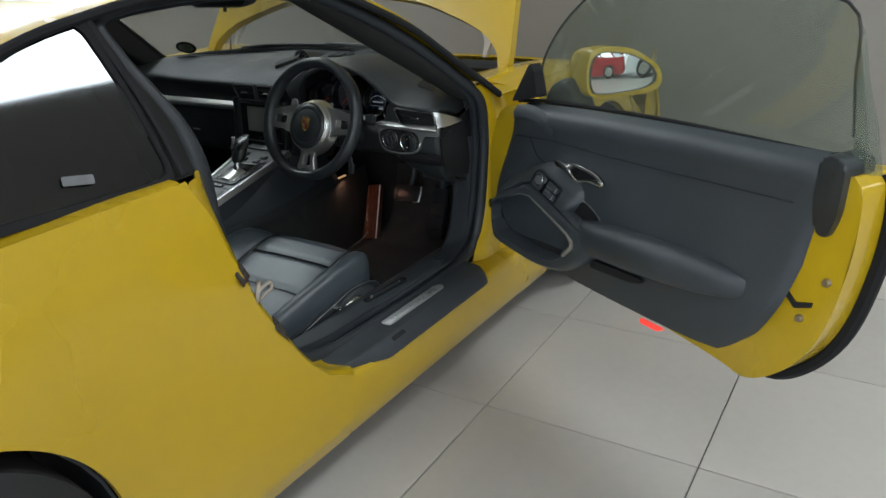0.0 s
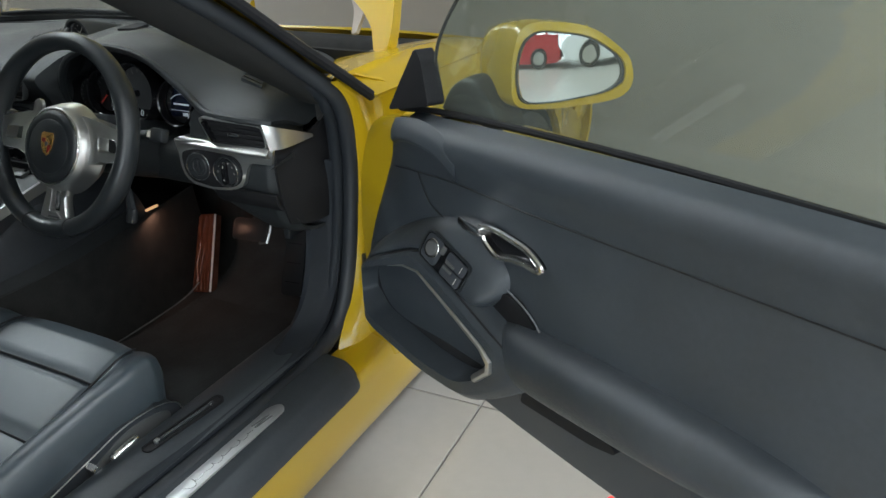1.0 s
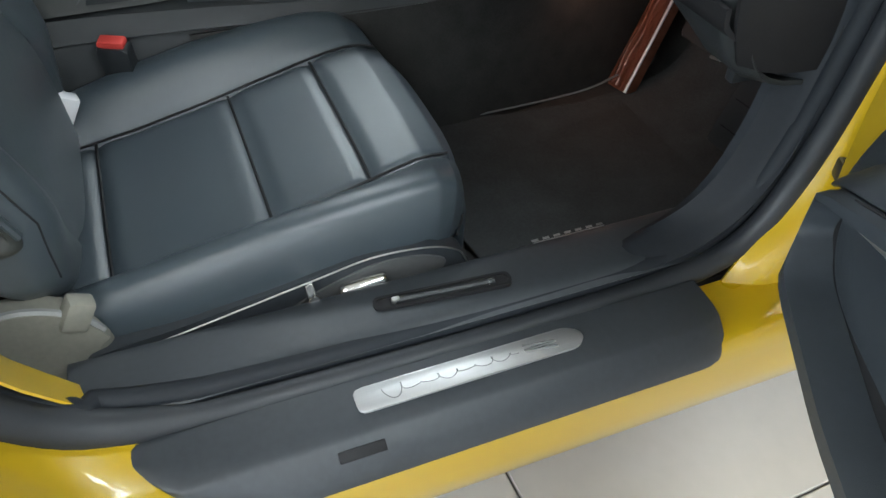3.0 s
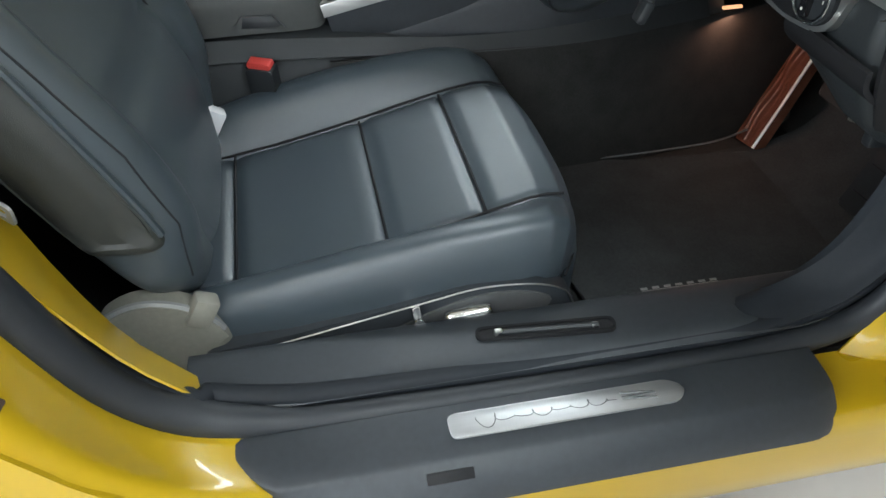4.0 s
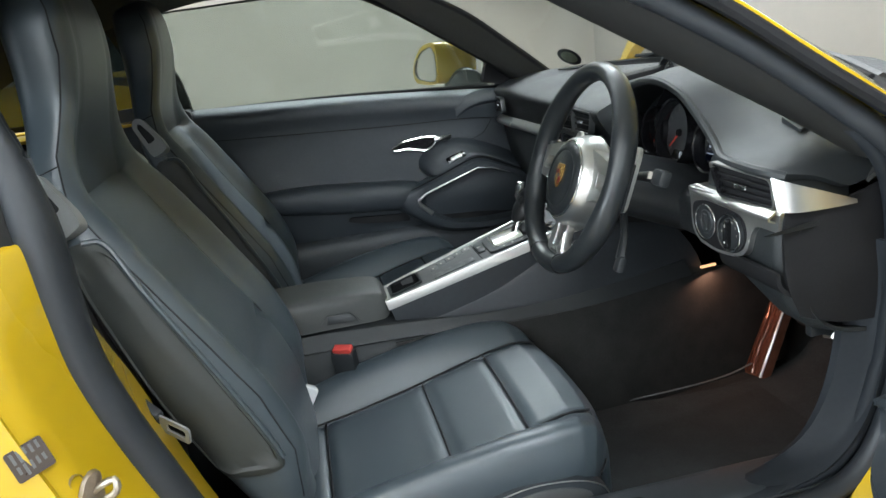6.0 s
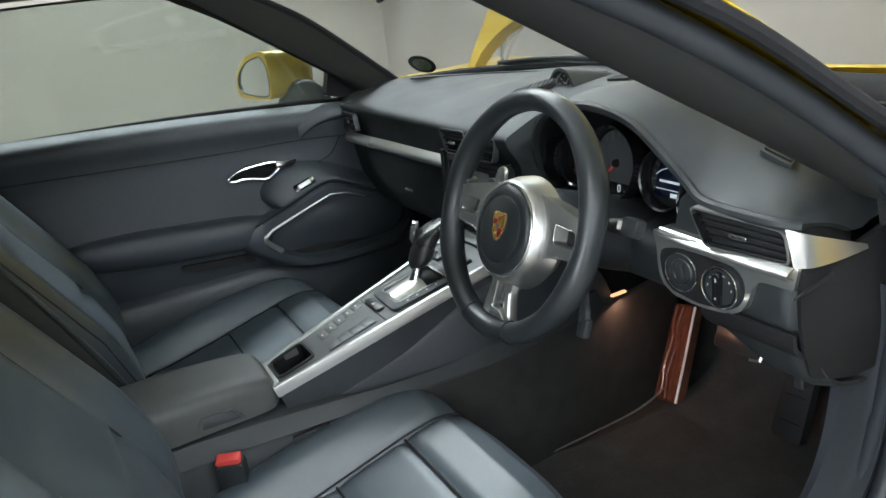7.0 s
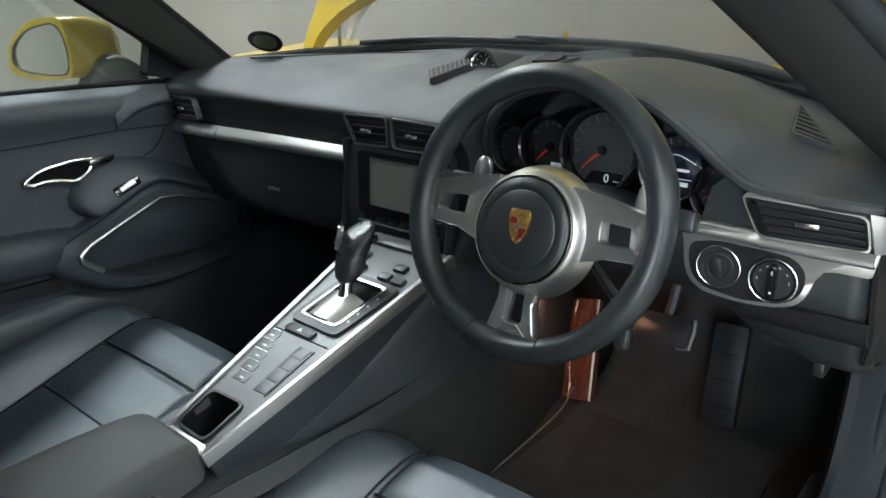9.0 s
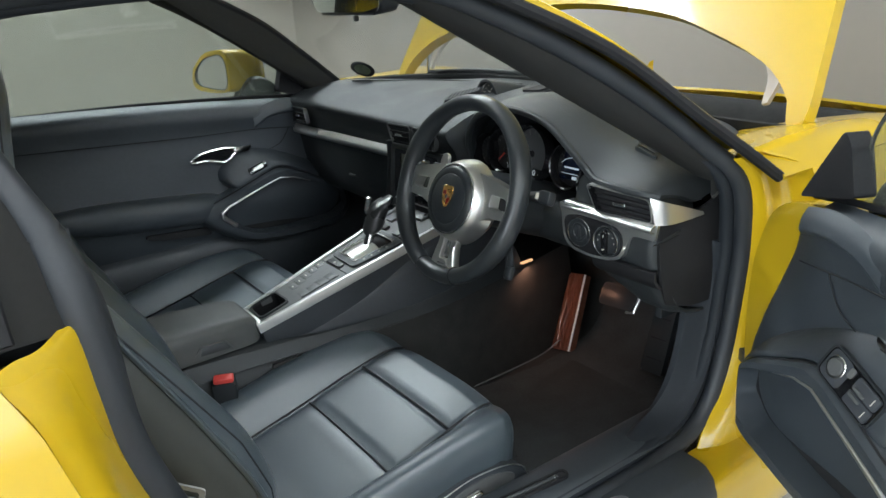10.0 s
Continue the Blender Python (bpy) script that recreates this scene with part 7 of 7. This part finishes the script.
part("console_skirt", prism([(ul(0), 0.001), (ur(0), 0.001), (ur(0), 0.012), (ul(0), 0.012)], CM, -0.075, -0.011), SOFT, cons)
ed = [(ur(0) + 0.001, -0.004), (ur(0.1) + 0.003, 0.10), (ur(CL) + 0.004, CL), (ur(CL) - 0.006, CL), (ur(0.1) - 0.0045, 0.10), (ur(0) - 0.006, 0.002)]
part("console_edge", prism(ed, CM, -0.012, 0.0100, 0.002), SILVER, cons, "satin silver console edge")
ed = [(ul(0) - 0.001, -0.004), (ul(0) + 0.006, 0.002), (ul(0.1) + 0.005, 0.10), (ul(CL) + 0.008, CL), (ul(CL) - 0.004, CL), (ul(0.1) - 0.003, 0.10)]
part("console_edge", prism(ed, CM, -0.012, 0.0105, 0.002), SILVER, cons)
part("console_end", prism([(ul(0), -0.004), (ur(0), -0.004), (ur(0) - 0.010, 0.010), (ul(0) + 0.006, 0.010)], CM, -0.012, 0.0100, 0.002), SILVER, cons)
tray = rounded([(-0.013, 0.018), (0.049, 0.016), (0.047, 0.083), (-0.019, 0.081)], 0.012)
part("tray_rim", ring([(0.016 + (x - 0.016) * 1.13, 0.050 + (y - 0.050) * 1.12) for x, y in tray], tray, CM, 0.004, 0.010), PLASTIC, cons)
tr_g = np.array([[tuple(CM @ Vector((0.016 + (x - 0.016) * k, 0.050 + (y - 0.050) * k, d))) for x, y in tray] for k, d in ((1.0, 0.008), (1.0, -0.004), (0.94, -0.050), (0.5, -0.052), (0.002, -0.052))])
part("tray", grid_bm(tr_g, cv=True), RUBBER, cons, "deep black open storage tray")
# button rows
for k in range(5):
    bx, bv = -0.003 - 0.0075 * k, 0.1215 + 0.0212 * k
    part("console_button", prism(rect(0.028, 0.0170, 0.002, cx=bx, cy=bv), CM, 0.004, 0.0068, 0.0006), GALV, cons)
    part("button_line", prism(rect(0.028, 0.0012, cx=bx - 0.004, cy=bv + 0.0108), CM, 0.005, 0.0071), CHROME, cons)
    part("button_mark", prism(rect(0.008, 0.003, cx=bx, cy=bv - 0.001), CM, 0.0066, 0.0070), INK, cons)
for k in range(4):
    part("console_button", prism(rect(0.026, 0.0215, 0.002, cx=0.0465 - 0.001 * k, cy=0.1225 + 0.0245 * k), CM, 0.004, 0.0067, 0.0006), GALV, cons)
part("button_groove", prism(rect(0.0016, 0.098, cx=0.0625, cy=0.158), CM, 0.006, 0.0072), SEAMSHADE, cons)
part("button_groove", prism(rect(0.115, 0.0016, cx=0.016, cy=0.2215), CM, 0.006, 0.0072), SEAMSHADE, cons)
part("warning_button", prism(rounded([(-0.026, 0.2235), (0.036, 0.2235), (0.036, 0.239), (-0.024, 0.238)], 0.004), CM, 0.006, 0.0105, 0.002), PLASTIC, cons)
part("warning_mark", prism([(0.001, 0.2275), (0.011, 0.2275), (0.006, 0.2350)], CM, 0.0105, 0.0112), INK, cons)
# gear selector
go = rounded([(-0.037, 0.246), (0.070, 0.243), (0.090, 0.372), (-0.026, 0.376)], 0.014)
gi = rounded([(-0.024, 0.262), (0.055, 0.260), (0.068, 0.360), (-0.012, 0.362)], 0.010)
part("gate_frame", ring(go, gi, CM, 0.004, 0.011), PLASTIC, cons)
part("gate_edge", ring(scaled(gi, -0.003), scaled(gi, 0.002), CM, 0.006, 0.0125), CHROME, cons)
part("gate_well", prism(gi, CM, 0.004, 0.0065), SEAMSHADE, cons)
rows = [[CM @ Vector((0.015 + x * 1.12, 0.262 + 0.016 * k, 0.006 + hh)) for x, hh in ((-0.030, 0.0), (-0.018, 0.008), (0.0, 0.011), (0.018, 0.008), (0.032, 0.0))] for k, in ((0,), (1,), (2,), (3,), (4,))]
part("gate_slider", grid_bm(surf(rows, 12, 12), thick=0.002), SILVER, cons, "pale satin selector slide")
bm = None
for k in range(4):
    bm = prism(oval(0.0022, 0.0022, 10, 0.066 + 0.002 * k, 0.276 + 0.020 * k), CM, 0.011, 0.0116, bm=bm)
part("gate_letters", bm, INK, cons)
sb, stp = Vector((0.033, 0.004, 0.586)), Vector((0.021, 0.044, 0.678))
part("selector_stem", tube([sb, sb + Vector((-0.002, 0.006, 0.018)), sb + Vector((-0.004, 0.013, 0.034))], [0.014, 0.0105, 0.0105], 14), CHROME, cons, "chrome selector stem")
rows = []
for t, rx, ry, dy in ((0.0, 0.015, 0.017, 0.0), (0.15, 0.022, 0.024, 0.002), (0.45, 0.0255, 0.027, 0.002), (0.7, 0.027, 0.030, 0.006), (0.88, 0.025, 0.030, 0.009), (0.97, 0.018, 0.024, 0.011), (1.0, 0.006, 0.010, 0.012)):
    c = sb.lerp(stp, 0.36) * (1 - t) + (stp + Vector((0, 0.006, 0.012))) * t
    rows.append([(c.x + rx * math.cos(a), c.y + dy + ry * math.sin(a), c.z + 0.3 * ry * math.sin(a) * t) for a in np.linspace(0, 2 * math.pi, 16, endpoint=False)])
part("selector_knob", grid_bm(surf(rows, 24, 28, cv=True), cv=True, caps=True), KNOBSKIN, cons, "black leather selector knob with a chrome cap")
part("knob_inlay", prism(rounded([(-0.009, -0.016), (0.009, -0.016), (0.011, 0.024), (-0.010, 0.024)], 0.007), fm(sb.lerp(stp, 0.95) + Vector((-0.016, -0.012, 0.002)), (0.7, -0.7, 0), (0.1, 0.25, 1)), -0.004, 0.006, 0.003), CHROME, cons)
part("knob_button", box((0.006, 0.018, 0.012), at(0.046, 0.064, 0.674), 0.003), GLOSS, cons)
# front button cluster below the stack
for k, (x, v) in enumerate(((-0.052, 0.396), (-0.022, 0.392), (0.040, 0.388), (0.070, 0.386), (0.052, 0.414), (-0.040, 0.424))):
    part("console_button", prism(rect(0.024, 0.016, 0.002, cx=x, cy=v), CM, 0.006, 0.012, 0.002), PLASTIC if k in (1, 4) else GALV, cons)
part("ash_lid", prism(rounded([(-0.062, 0.455), (0.045, 0.455), (0.048, 0.478), (-0.066, 0.478)], 0.004), CM, 0.004, 0.013, 0.003), GALV, cons)
# armrest lid
rows = [[(0.019 + w * c, y, z + h * sn) for c, sn in ((-1.02, -0.9), (-1.0, 0.2), (-0.93, 0.78), (-0.72, 1.0), (0, 1.04), (0.72, 1.0), (0.93, 0.78), (1.0, 0.2), (1.02, -0.9))] for y, w, z, h in ((-0.297, 0.048, 0.490, 0.010), (-0.302, 0.060, 0.494, 0.022), (-0.325, 0.069, 0.499, 0.032), (-0.42, 0.078, 0.503, 0.034), (-0.52, 0.082, 0.503, 0.034), (-0.62, 0.082, 0.501, 0.034), (-0.66, 0.076, 0.497, 0.028))]
part("armrest_lid", grid_bm(surf(rows, 30, 30), thick=0.005), LIDSKIN, cons, "padded black armrest lid")
part("lid_latch", prism(rounded([(-0.040, -0.009), (0.036, -0.009), (0.022, 0.010), (-0.024, 0.010)], 0.006), fm((0.0965, -0.405, 0.492), (0.03, 1, 0), (-0.05, 0, 1)), -0.004, 0.003, 0.001), PLASTIC, cons)
part("latch_line", tube([(0.0995 + 0.03 * a, -0.405 + a, 0.492 + b) for a, b in ((-0.044, -0.010), (-0.026, 0.011), (0.024, 0.011), (0.040, -0.010))], 0.0016, 5), GALV, cons)
# tunnel under the armrest and along the foot well
rows = [[(-0.13, y, 0.18), (-0.115, y, 0.34), (-0.085, y, 0.44 + q), (0.017, y, 0.455 + q), (0.105, y, 0.44 + q), (0.135, y, 0.34), (0.155, y, 0.18)] for y, q in ((-0.75, 0.016), (-0.5, 0.016), (-0.28, 0.012), (-0.05, 0.0), (0.10, 0.0))]
part("tunnel", grid_bm(surf(rows, 24, 30), thick=0.006), DASH, cons, "black trimmed centre tunnel")
rows = [[(0.132, -0.30, 0.43), (0.150, -0.30, 0.30), (0.158, -0.30, 0.18)], [(0.142, -0.05, 0.435), (0.158, -0.05, 0.30), (0.165, -0.05, 0.18)], [(0.150, 0.15, 0.44), (0.165, 0.15, 0.30), (0.17, 0.15, 0.18)], [(0.118, 0.40, 0.455), (0.125, 0.42, 0.3), (0.128, 0.44, 0.18)], [(0.08, 0.60, 0.46), (0.085, 0.62, 0.3), (0.09, 0.64, 0.18)]]
part("tunnel_carpet", grid_bm(surf(rows, 24, 12), thick=0.004), CARPET, cons)
rows = [[(0.106, -0.62, 0.468), (0.124, -0.62, 0.436)], [(0.106, -0.44, 0.468), (0.124, -0.44, 0.438)], [(0.116, -0.28, 0.464), (0.132, -0.28, 0.438)], [(0.128, -0.05, 0.455), (0.143, -0.05, 0.432)], [(0.138, 0.15, 0.470), (0.152, 0.15, 0.440)], [(0.118, 0.36, 0.490), (0.128, 0.37, 0.455)]]
part("tunnel_edge", grid_bm(surf(rows, 20, 4), thick=0.012), DASH, cons)

# ---- foot well ----
# footrest under a wrinkled clear film, pedals, lamp
fr = fm((0.138, 0.550, 0.284), (0.97, 0.0, 0.20), (-0.14, 0.48, 0.86))
part("footrest", prism(rounded([(-0.034, -0.105), (0.034, -0.105), (0.030, 0.110), (-0.030, 0.110)], 0.006), fr, -0.02, 0.004, 0.004), FILM, car, "footrest under shiny wrinkled brown film")
# chrome rim in white paint, its bright reflection put into the colour
part("footrest_rim", tube([fr @ Vector((0.035 - 0.018 * max(0, v), v, 0.006)) for v in (-0.104, 0.0, 0.108)], 0.0030, 6), WHITEPAINT, car)
for k in range(4):
    x = -0.020 + 0.014 * k
    part("footrest_rib", tube([fr @ Vector((x + 0.003 * math.sin(v * 60 + k), v, 0.004)) for v in np.linspace(-0.10, 0.105, 18)], 0.0035, 6), FILM, car)
bp = fm((0.320, 0.545, 0.392), (1, 0, 0.08), (0, 0.45, 0.89))
pb = part("brake_pedal", prism(rounded([(-0.058, -0.030), (0.052, -0.030), (0.056, 0.028), (-0.056, 0.028)], 0.012), bp, -0.012, 0.006, 0.004), PLASTIC, car, "black rubber brake pedal with a metal edge")
part("pedal_edge", tube([bp @ Vector((u, v, -0.002)) for u, v in ((0.030, -0.033), (0.053, -0.030), (0.058, 0.0), (0.057, 0.026))], 0.004, 6), SILVER, pb)
part("pedal_arm", tube([bp @ Vector((0, 0, -0.012)), (0.32, 0.60, 0.46), (0.32, 0.60, 0.60)], 0.012, 8), SOFT, pb)
ap = fm((0.440, 0.555, 0.315), (1, 0, 0.08), (0.12, 0.38, 0.91))
pa = part("accelerator_pedal", prism(rounded([(-0.034, -0.085), (0.030, -0.085), (0.032, 0.105), (-0.030, 0.105)], 0.006), ap, -0.014, 0.004, 0.004), PLASTIC, car, "long black accelerator pedal")
for k in range(3):
    part("pedal_rib", prism(rect(0.044, 0.002, cy=-0.05 + 0.05 * k), ap, 0.004, 0.0046), RUBBER, pa)
part("under_dash_cover", grid_bm(surf([[(x, 0.30, 0.632), (x, 0.42, 0.622), (x, 0.60, 0.60)] for x in (0.17, 0.35, 0.50)], 8, 10), thick=0.005), SOFT, car)
part("obd_socket", box((0.05, 0.02, 0.016), at(0.60, 0.30, 0.566), 0.003), PLASTIC, car)
part("bonnet_lever", box((0.016, 0.05, 0.03), at(0.655, 0.30, 0.55), 0.004), PLASTIC, car)
part("foot_lamp", box((0.034, 0.012, 0.006), fm((0.122, 0.4126, 0.467), (0.15, 0.98, 0.1), (0.9, -0.15, 0.3)), 0.002), LAMPGLOW, car, "small warm glowing foot-well lamp")
lampd = bpy.data.lights.new("foot_well_lamp", "AREA")
lampd.size, lampd.energy, lampd.color = 0.05, 0.15, (1.0, 0.52, 0.34)
lob = new("foot_well_lamp", lampd)
lob.matrix_basis = look((0.140, 0.41, 0.455), (0.24, 0.47, 0.19))
# mats
for sx, lab in ((0.365, "black velour driver's mat with a woven badge strip"), (-0.365, "black velour passenger mat")):
    mo = [(-0.20, -0.02), (0.17, -0.02), (0.19, 0.10), (0.20, 0.30), (0.16, 0.50), (-0.12, 0.52), (-0.17, 0.48), (-0.19, 0.20)]
    mm = at(sx, 0.06, 0.187) @ (Matrix.Identity(4) if sx > 0 else Matrix.Diagonal((-1, 1, 1, 1)))
    mt_ = thing("floor_mat", (sx, 0.2, 0.187), lab, "floor mat", "floor mats")
    pts = [tuple(p) for p in cr(mo, 60, True)]
    part("velour", prism(pts if sx > 0 else pts[::-1], mm, 0.0, 0.010, 0.004), MAT, mt_)
    part("binding", tube([mm @ Vector((x, y, 0.008)) for x, y in pts], 0.003, 6, True), MAT, mt_)
    if sx > 0:
        bm = prism(rect(0.128, 0.0016, cy=-0.0052), fm((0.514, 0.190, 0.198), (0, 1, 0), (-1, 0, 0)), 0.0, 0.0010)
        for k in range(7):
            bm = prism(rect(0.011, 0.0042), fm((0.514, 0.131 + 0.0195 * k, 0.198), (0, 1, 0), (-1, 0, 0)), 0.0, 0.0010, bm=bm)
        part("woven_bars", bm, PALETRIM, mt_, "pale grey woven badge strip")
# toe carpet rising under the pedals
part("toe_mat", grid_bm(surf([[(x, 0.42, 0.186), (x, 0.53, 0.198), (x, 0.62, 0.235), (x, 0.67, 0.33), (x, 0.70, 0.45)] for x in (0.17, 0.40, 0.68)], 10, 20), thick=0.006), MAT, car)
part("film_edge", tube([(0.162, 0.10, 0.20), (0.165, 0.30, 0.205), (0.168, 0.42, 0.215), (0.150, 0.50, 0.222)], 0.002, 5, res=16), THREAD, car)

# ---- parked cars seen in the mirrors ----
def parked(name, label, paint, place, turn, L, W, Hh, suv):
    root = thing(name, (0, 0, 0), label, "car")
    z0 = 0.22 if suv else 0.16
    bl = Hh * (0.60 if suv else 0.66)
    prof = [(-L / 2, z0 + 0.15), (-L / 2 + 0.02, bl - 0.05), (-L / 2 + 0.10, bl), (0, bl + 0.02), (L * 0.22, bl), (L * 0.42, bl - 0.12), (L / 2, bl - 0.30), (L / 2, z0 + 0.12), (L / 2 - 0.15, z0), (-L / 2 + 0.15, z0)]
    rows = []
    for k, w in ((-1, 0.42), (-0.96, 0.5), (-0.6, 0.5), (0, 0.5), (0.6, 0.5), (0.96, 0.5), (1, 0.42)):
        sc = 0.94 if abs(k) == 1 else 1.0
        rows.append([(y * sc, k * W / 2, z0 + (z - z0) * (0.97 if abs(k) == 1 else 1)) for y, z in prof])
    part("body", grid_bm(surf(rows, 20, 70, cv=True), cv=True, caps=True), paint, root)
    cab = [(-L * 0.46 if suv else -L * 0.40, bl), (-L * 0.42 if suv else -L * 0.22, Hh - 0.03), (-L * 0.1, Hh), (L * 0.06, Hh - 0.05), (L * 0.22, bl)]
    rows = [[(y, k * W / 2 * (0.90 if z < bl + 0.05 else 0.76), z) for y, z in cab] for k in (-1, -0.5, 0, 0.5, 1)]
    part("cabin", grid_bm(surf(rows, 12, 30)), GLOSS, root, "dark glazed cabin")
    rows = [[(y, k * W / 2 * 0.77, z + 0.008) for y, z in cab[1:4]] for k in (-1, 0, 1)]
    part("roof", grid_bm(surf(rows, 8, 12), thick=0.01), paint, root)
    for s in (-1, 1):
        for y0, zt in ((cab[0], cab[1]), (cab[4], cab[3]), ((-L * 0.08, bl), (-L * 0.06, Hh - 0.01))):
            part("pillar", tube([(y0[0], s * W / 2 * 0.91, y0[1]), (zt[0], s * W / 2 * 0.775, zt[1])], 0.035, 6), paint, root)
        for yw in (-L * 0.31, L * 0.31):
            r = 0.37 if suv else 0.32
            m = fm((yw, s * (W / 2 - 0.10), r), (s * 1, 0, 0), (0, 0, 1)) @ Matrix.Identity(4)
            wo = part("wheel", revolve([(0.0, -0.10), (r * 0.66, -0.11), (r * 0.66, 0.06), (0.0, 0.10)], m, 28), SILVER, root)
            part("tyre", revolve([(r * 0.64, -0.12), (r * 0.92, -0.13), (r, -0.09), (r, 0.09), (r * 0.92, 0.13), (r * 0.64, 0.12)], m, 32), TYRE, wo)
        part("headlamp", box((0.10, 0.28, 0.12), at(L / 2 - 0.07, s * W * 0.33, bl - 0.26), 0.03), CHROME, root)
    part("grille", box((0.05, W * 0.42, 0.14), at(L / 2 - 0.015, 0, bl - 0.34), 0.02), GLOSS, root)
    part("bumper", box((0.12, W * 0.92, 0.16), at(L / 2 - 0.03, 0, z0 + 0.16), 0.04), GALV if suv else paint, root)
    root.matrix_basis = pose(place[0], place[1], 0, 0, 0, turn)


CARS = [("pickup_suv", "white high-riding off-road car with alloy wheels", WHITEPAINT, (9.9, 1.05), -90, 4.7, 1.85, 1.85, True),
        ("hatchback", "red hatchback parked beside the white off-roader", REDPAINT, (10.4, -3.6), -90, 4.1, 1.75, 1.48, False)]
for c in CARS:
    parked(*c)

# ---- floor tiles ----
def tile_mesh(size, name):
    bm = box((size, size, 0.008), at(0, 0, 0), 0.0015, 1)
    me = bpy.data.meshes.new(name)
    for f in bm.faces:
        f.smooth = False
    bm.to_mesh(me)
    bm.free()
    me.materials.append(TILEMAT)
    return me


tile_me = tile_mesh(0.604, "tile")
P0 = (0.967, -0.012)
SKEW = radians(1.95)
PITCH = 0.608
near, far = [], []
for i in range(-14, 24):
    for j in range(-19, 14):
        u, v = PITCH * (i + 0.5), PITCH * (j + 0.5)
        x, y = P0[0] + u * math.cos(SKEW) - v * math.sin(SKEW), P0[1] + u * math.sin(SKEW) + v * math.cos(SKEW)
        whole = rx0 < x - 0.32 and x + 0.32 < rx1 and ry0 < y - 0.32 and y + 0.32 < ry1
        if rx0 - 0.28 < x < rx1 + 0.28 and ry0 - 0.28 < y < ry1 + 0.28:
            (near if whole and -3.2 < x < 4.4 and -4.0 < y < 5.0 else far).append((x, y))
for x, y in near:
    t = new("tile", tile_me)
    t.parent = floor
    t.matrix_basis = Matrix.Translation((x, y, -0.004)) @ Matrix.Rotation(SKEW, 4, "Z")
vv, ff = [], []
for x, y in far:
    k = len(vv)
    h = 0.302
    cs = [(x + p * math.cos(SKEW) - q * math.sin(SKEW), y + p * math.sin(SKEW) + q * math.cos(SKEW)) for p, q in ((-h, -h), (h, -h), (h, h), (-h, h))]
    cs = [(min(max(a, rx0), rx1), min(max(b, ry0), ry1)) for a, b in cs]      # cut at the walls
    vv += [(a, b, 0) for a, b in cs] + [(a, b, -0.008) for a, b in cs]
    ff += [(k, k + 1, k + 2, k + 3), (k, k + 4, k + 5, k + 1), (k + 1, k + 5, k + 6, k + 2), (k + 2, k + 6, k + 7, k + 3), (k + 3, k + 7, k + 4, k)]
me = bpy.data.meshes.new("outer_tiles")
me.from_pydata(vv, [], ff)
me.materials.append(TILEMAT)
ot = new("outer_tiles", me)
ot.parent = floor
tagged(ot, kind="stuff")
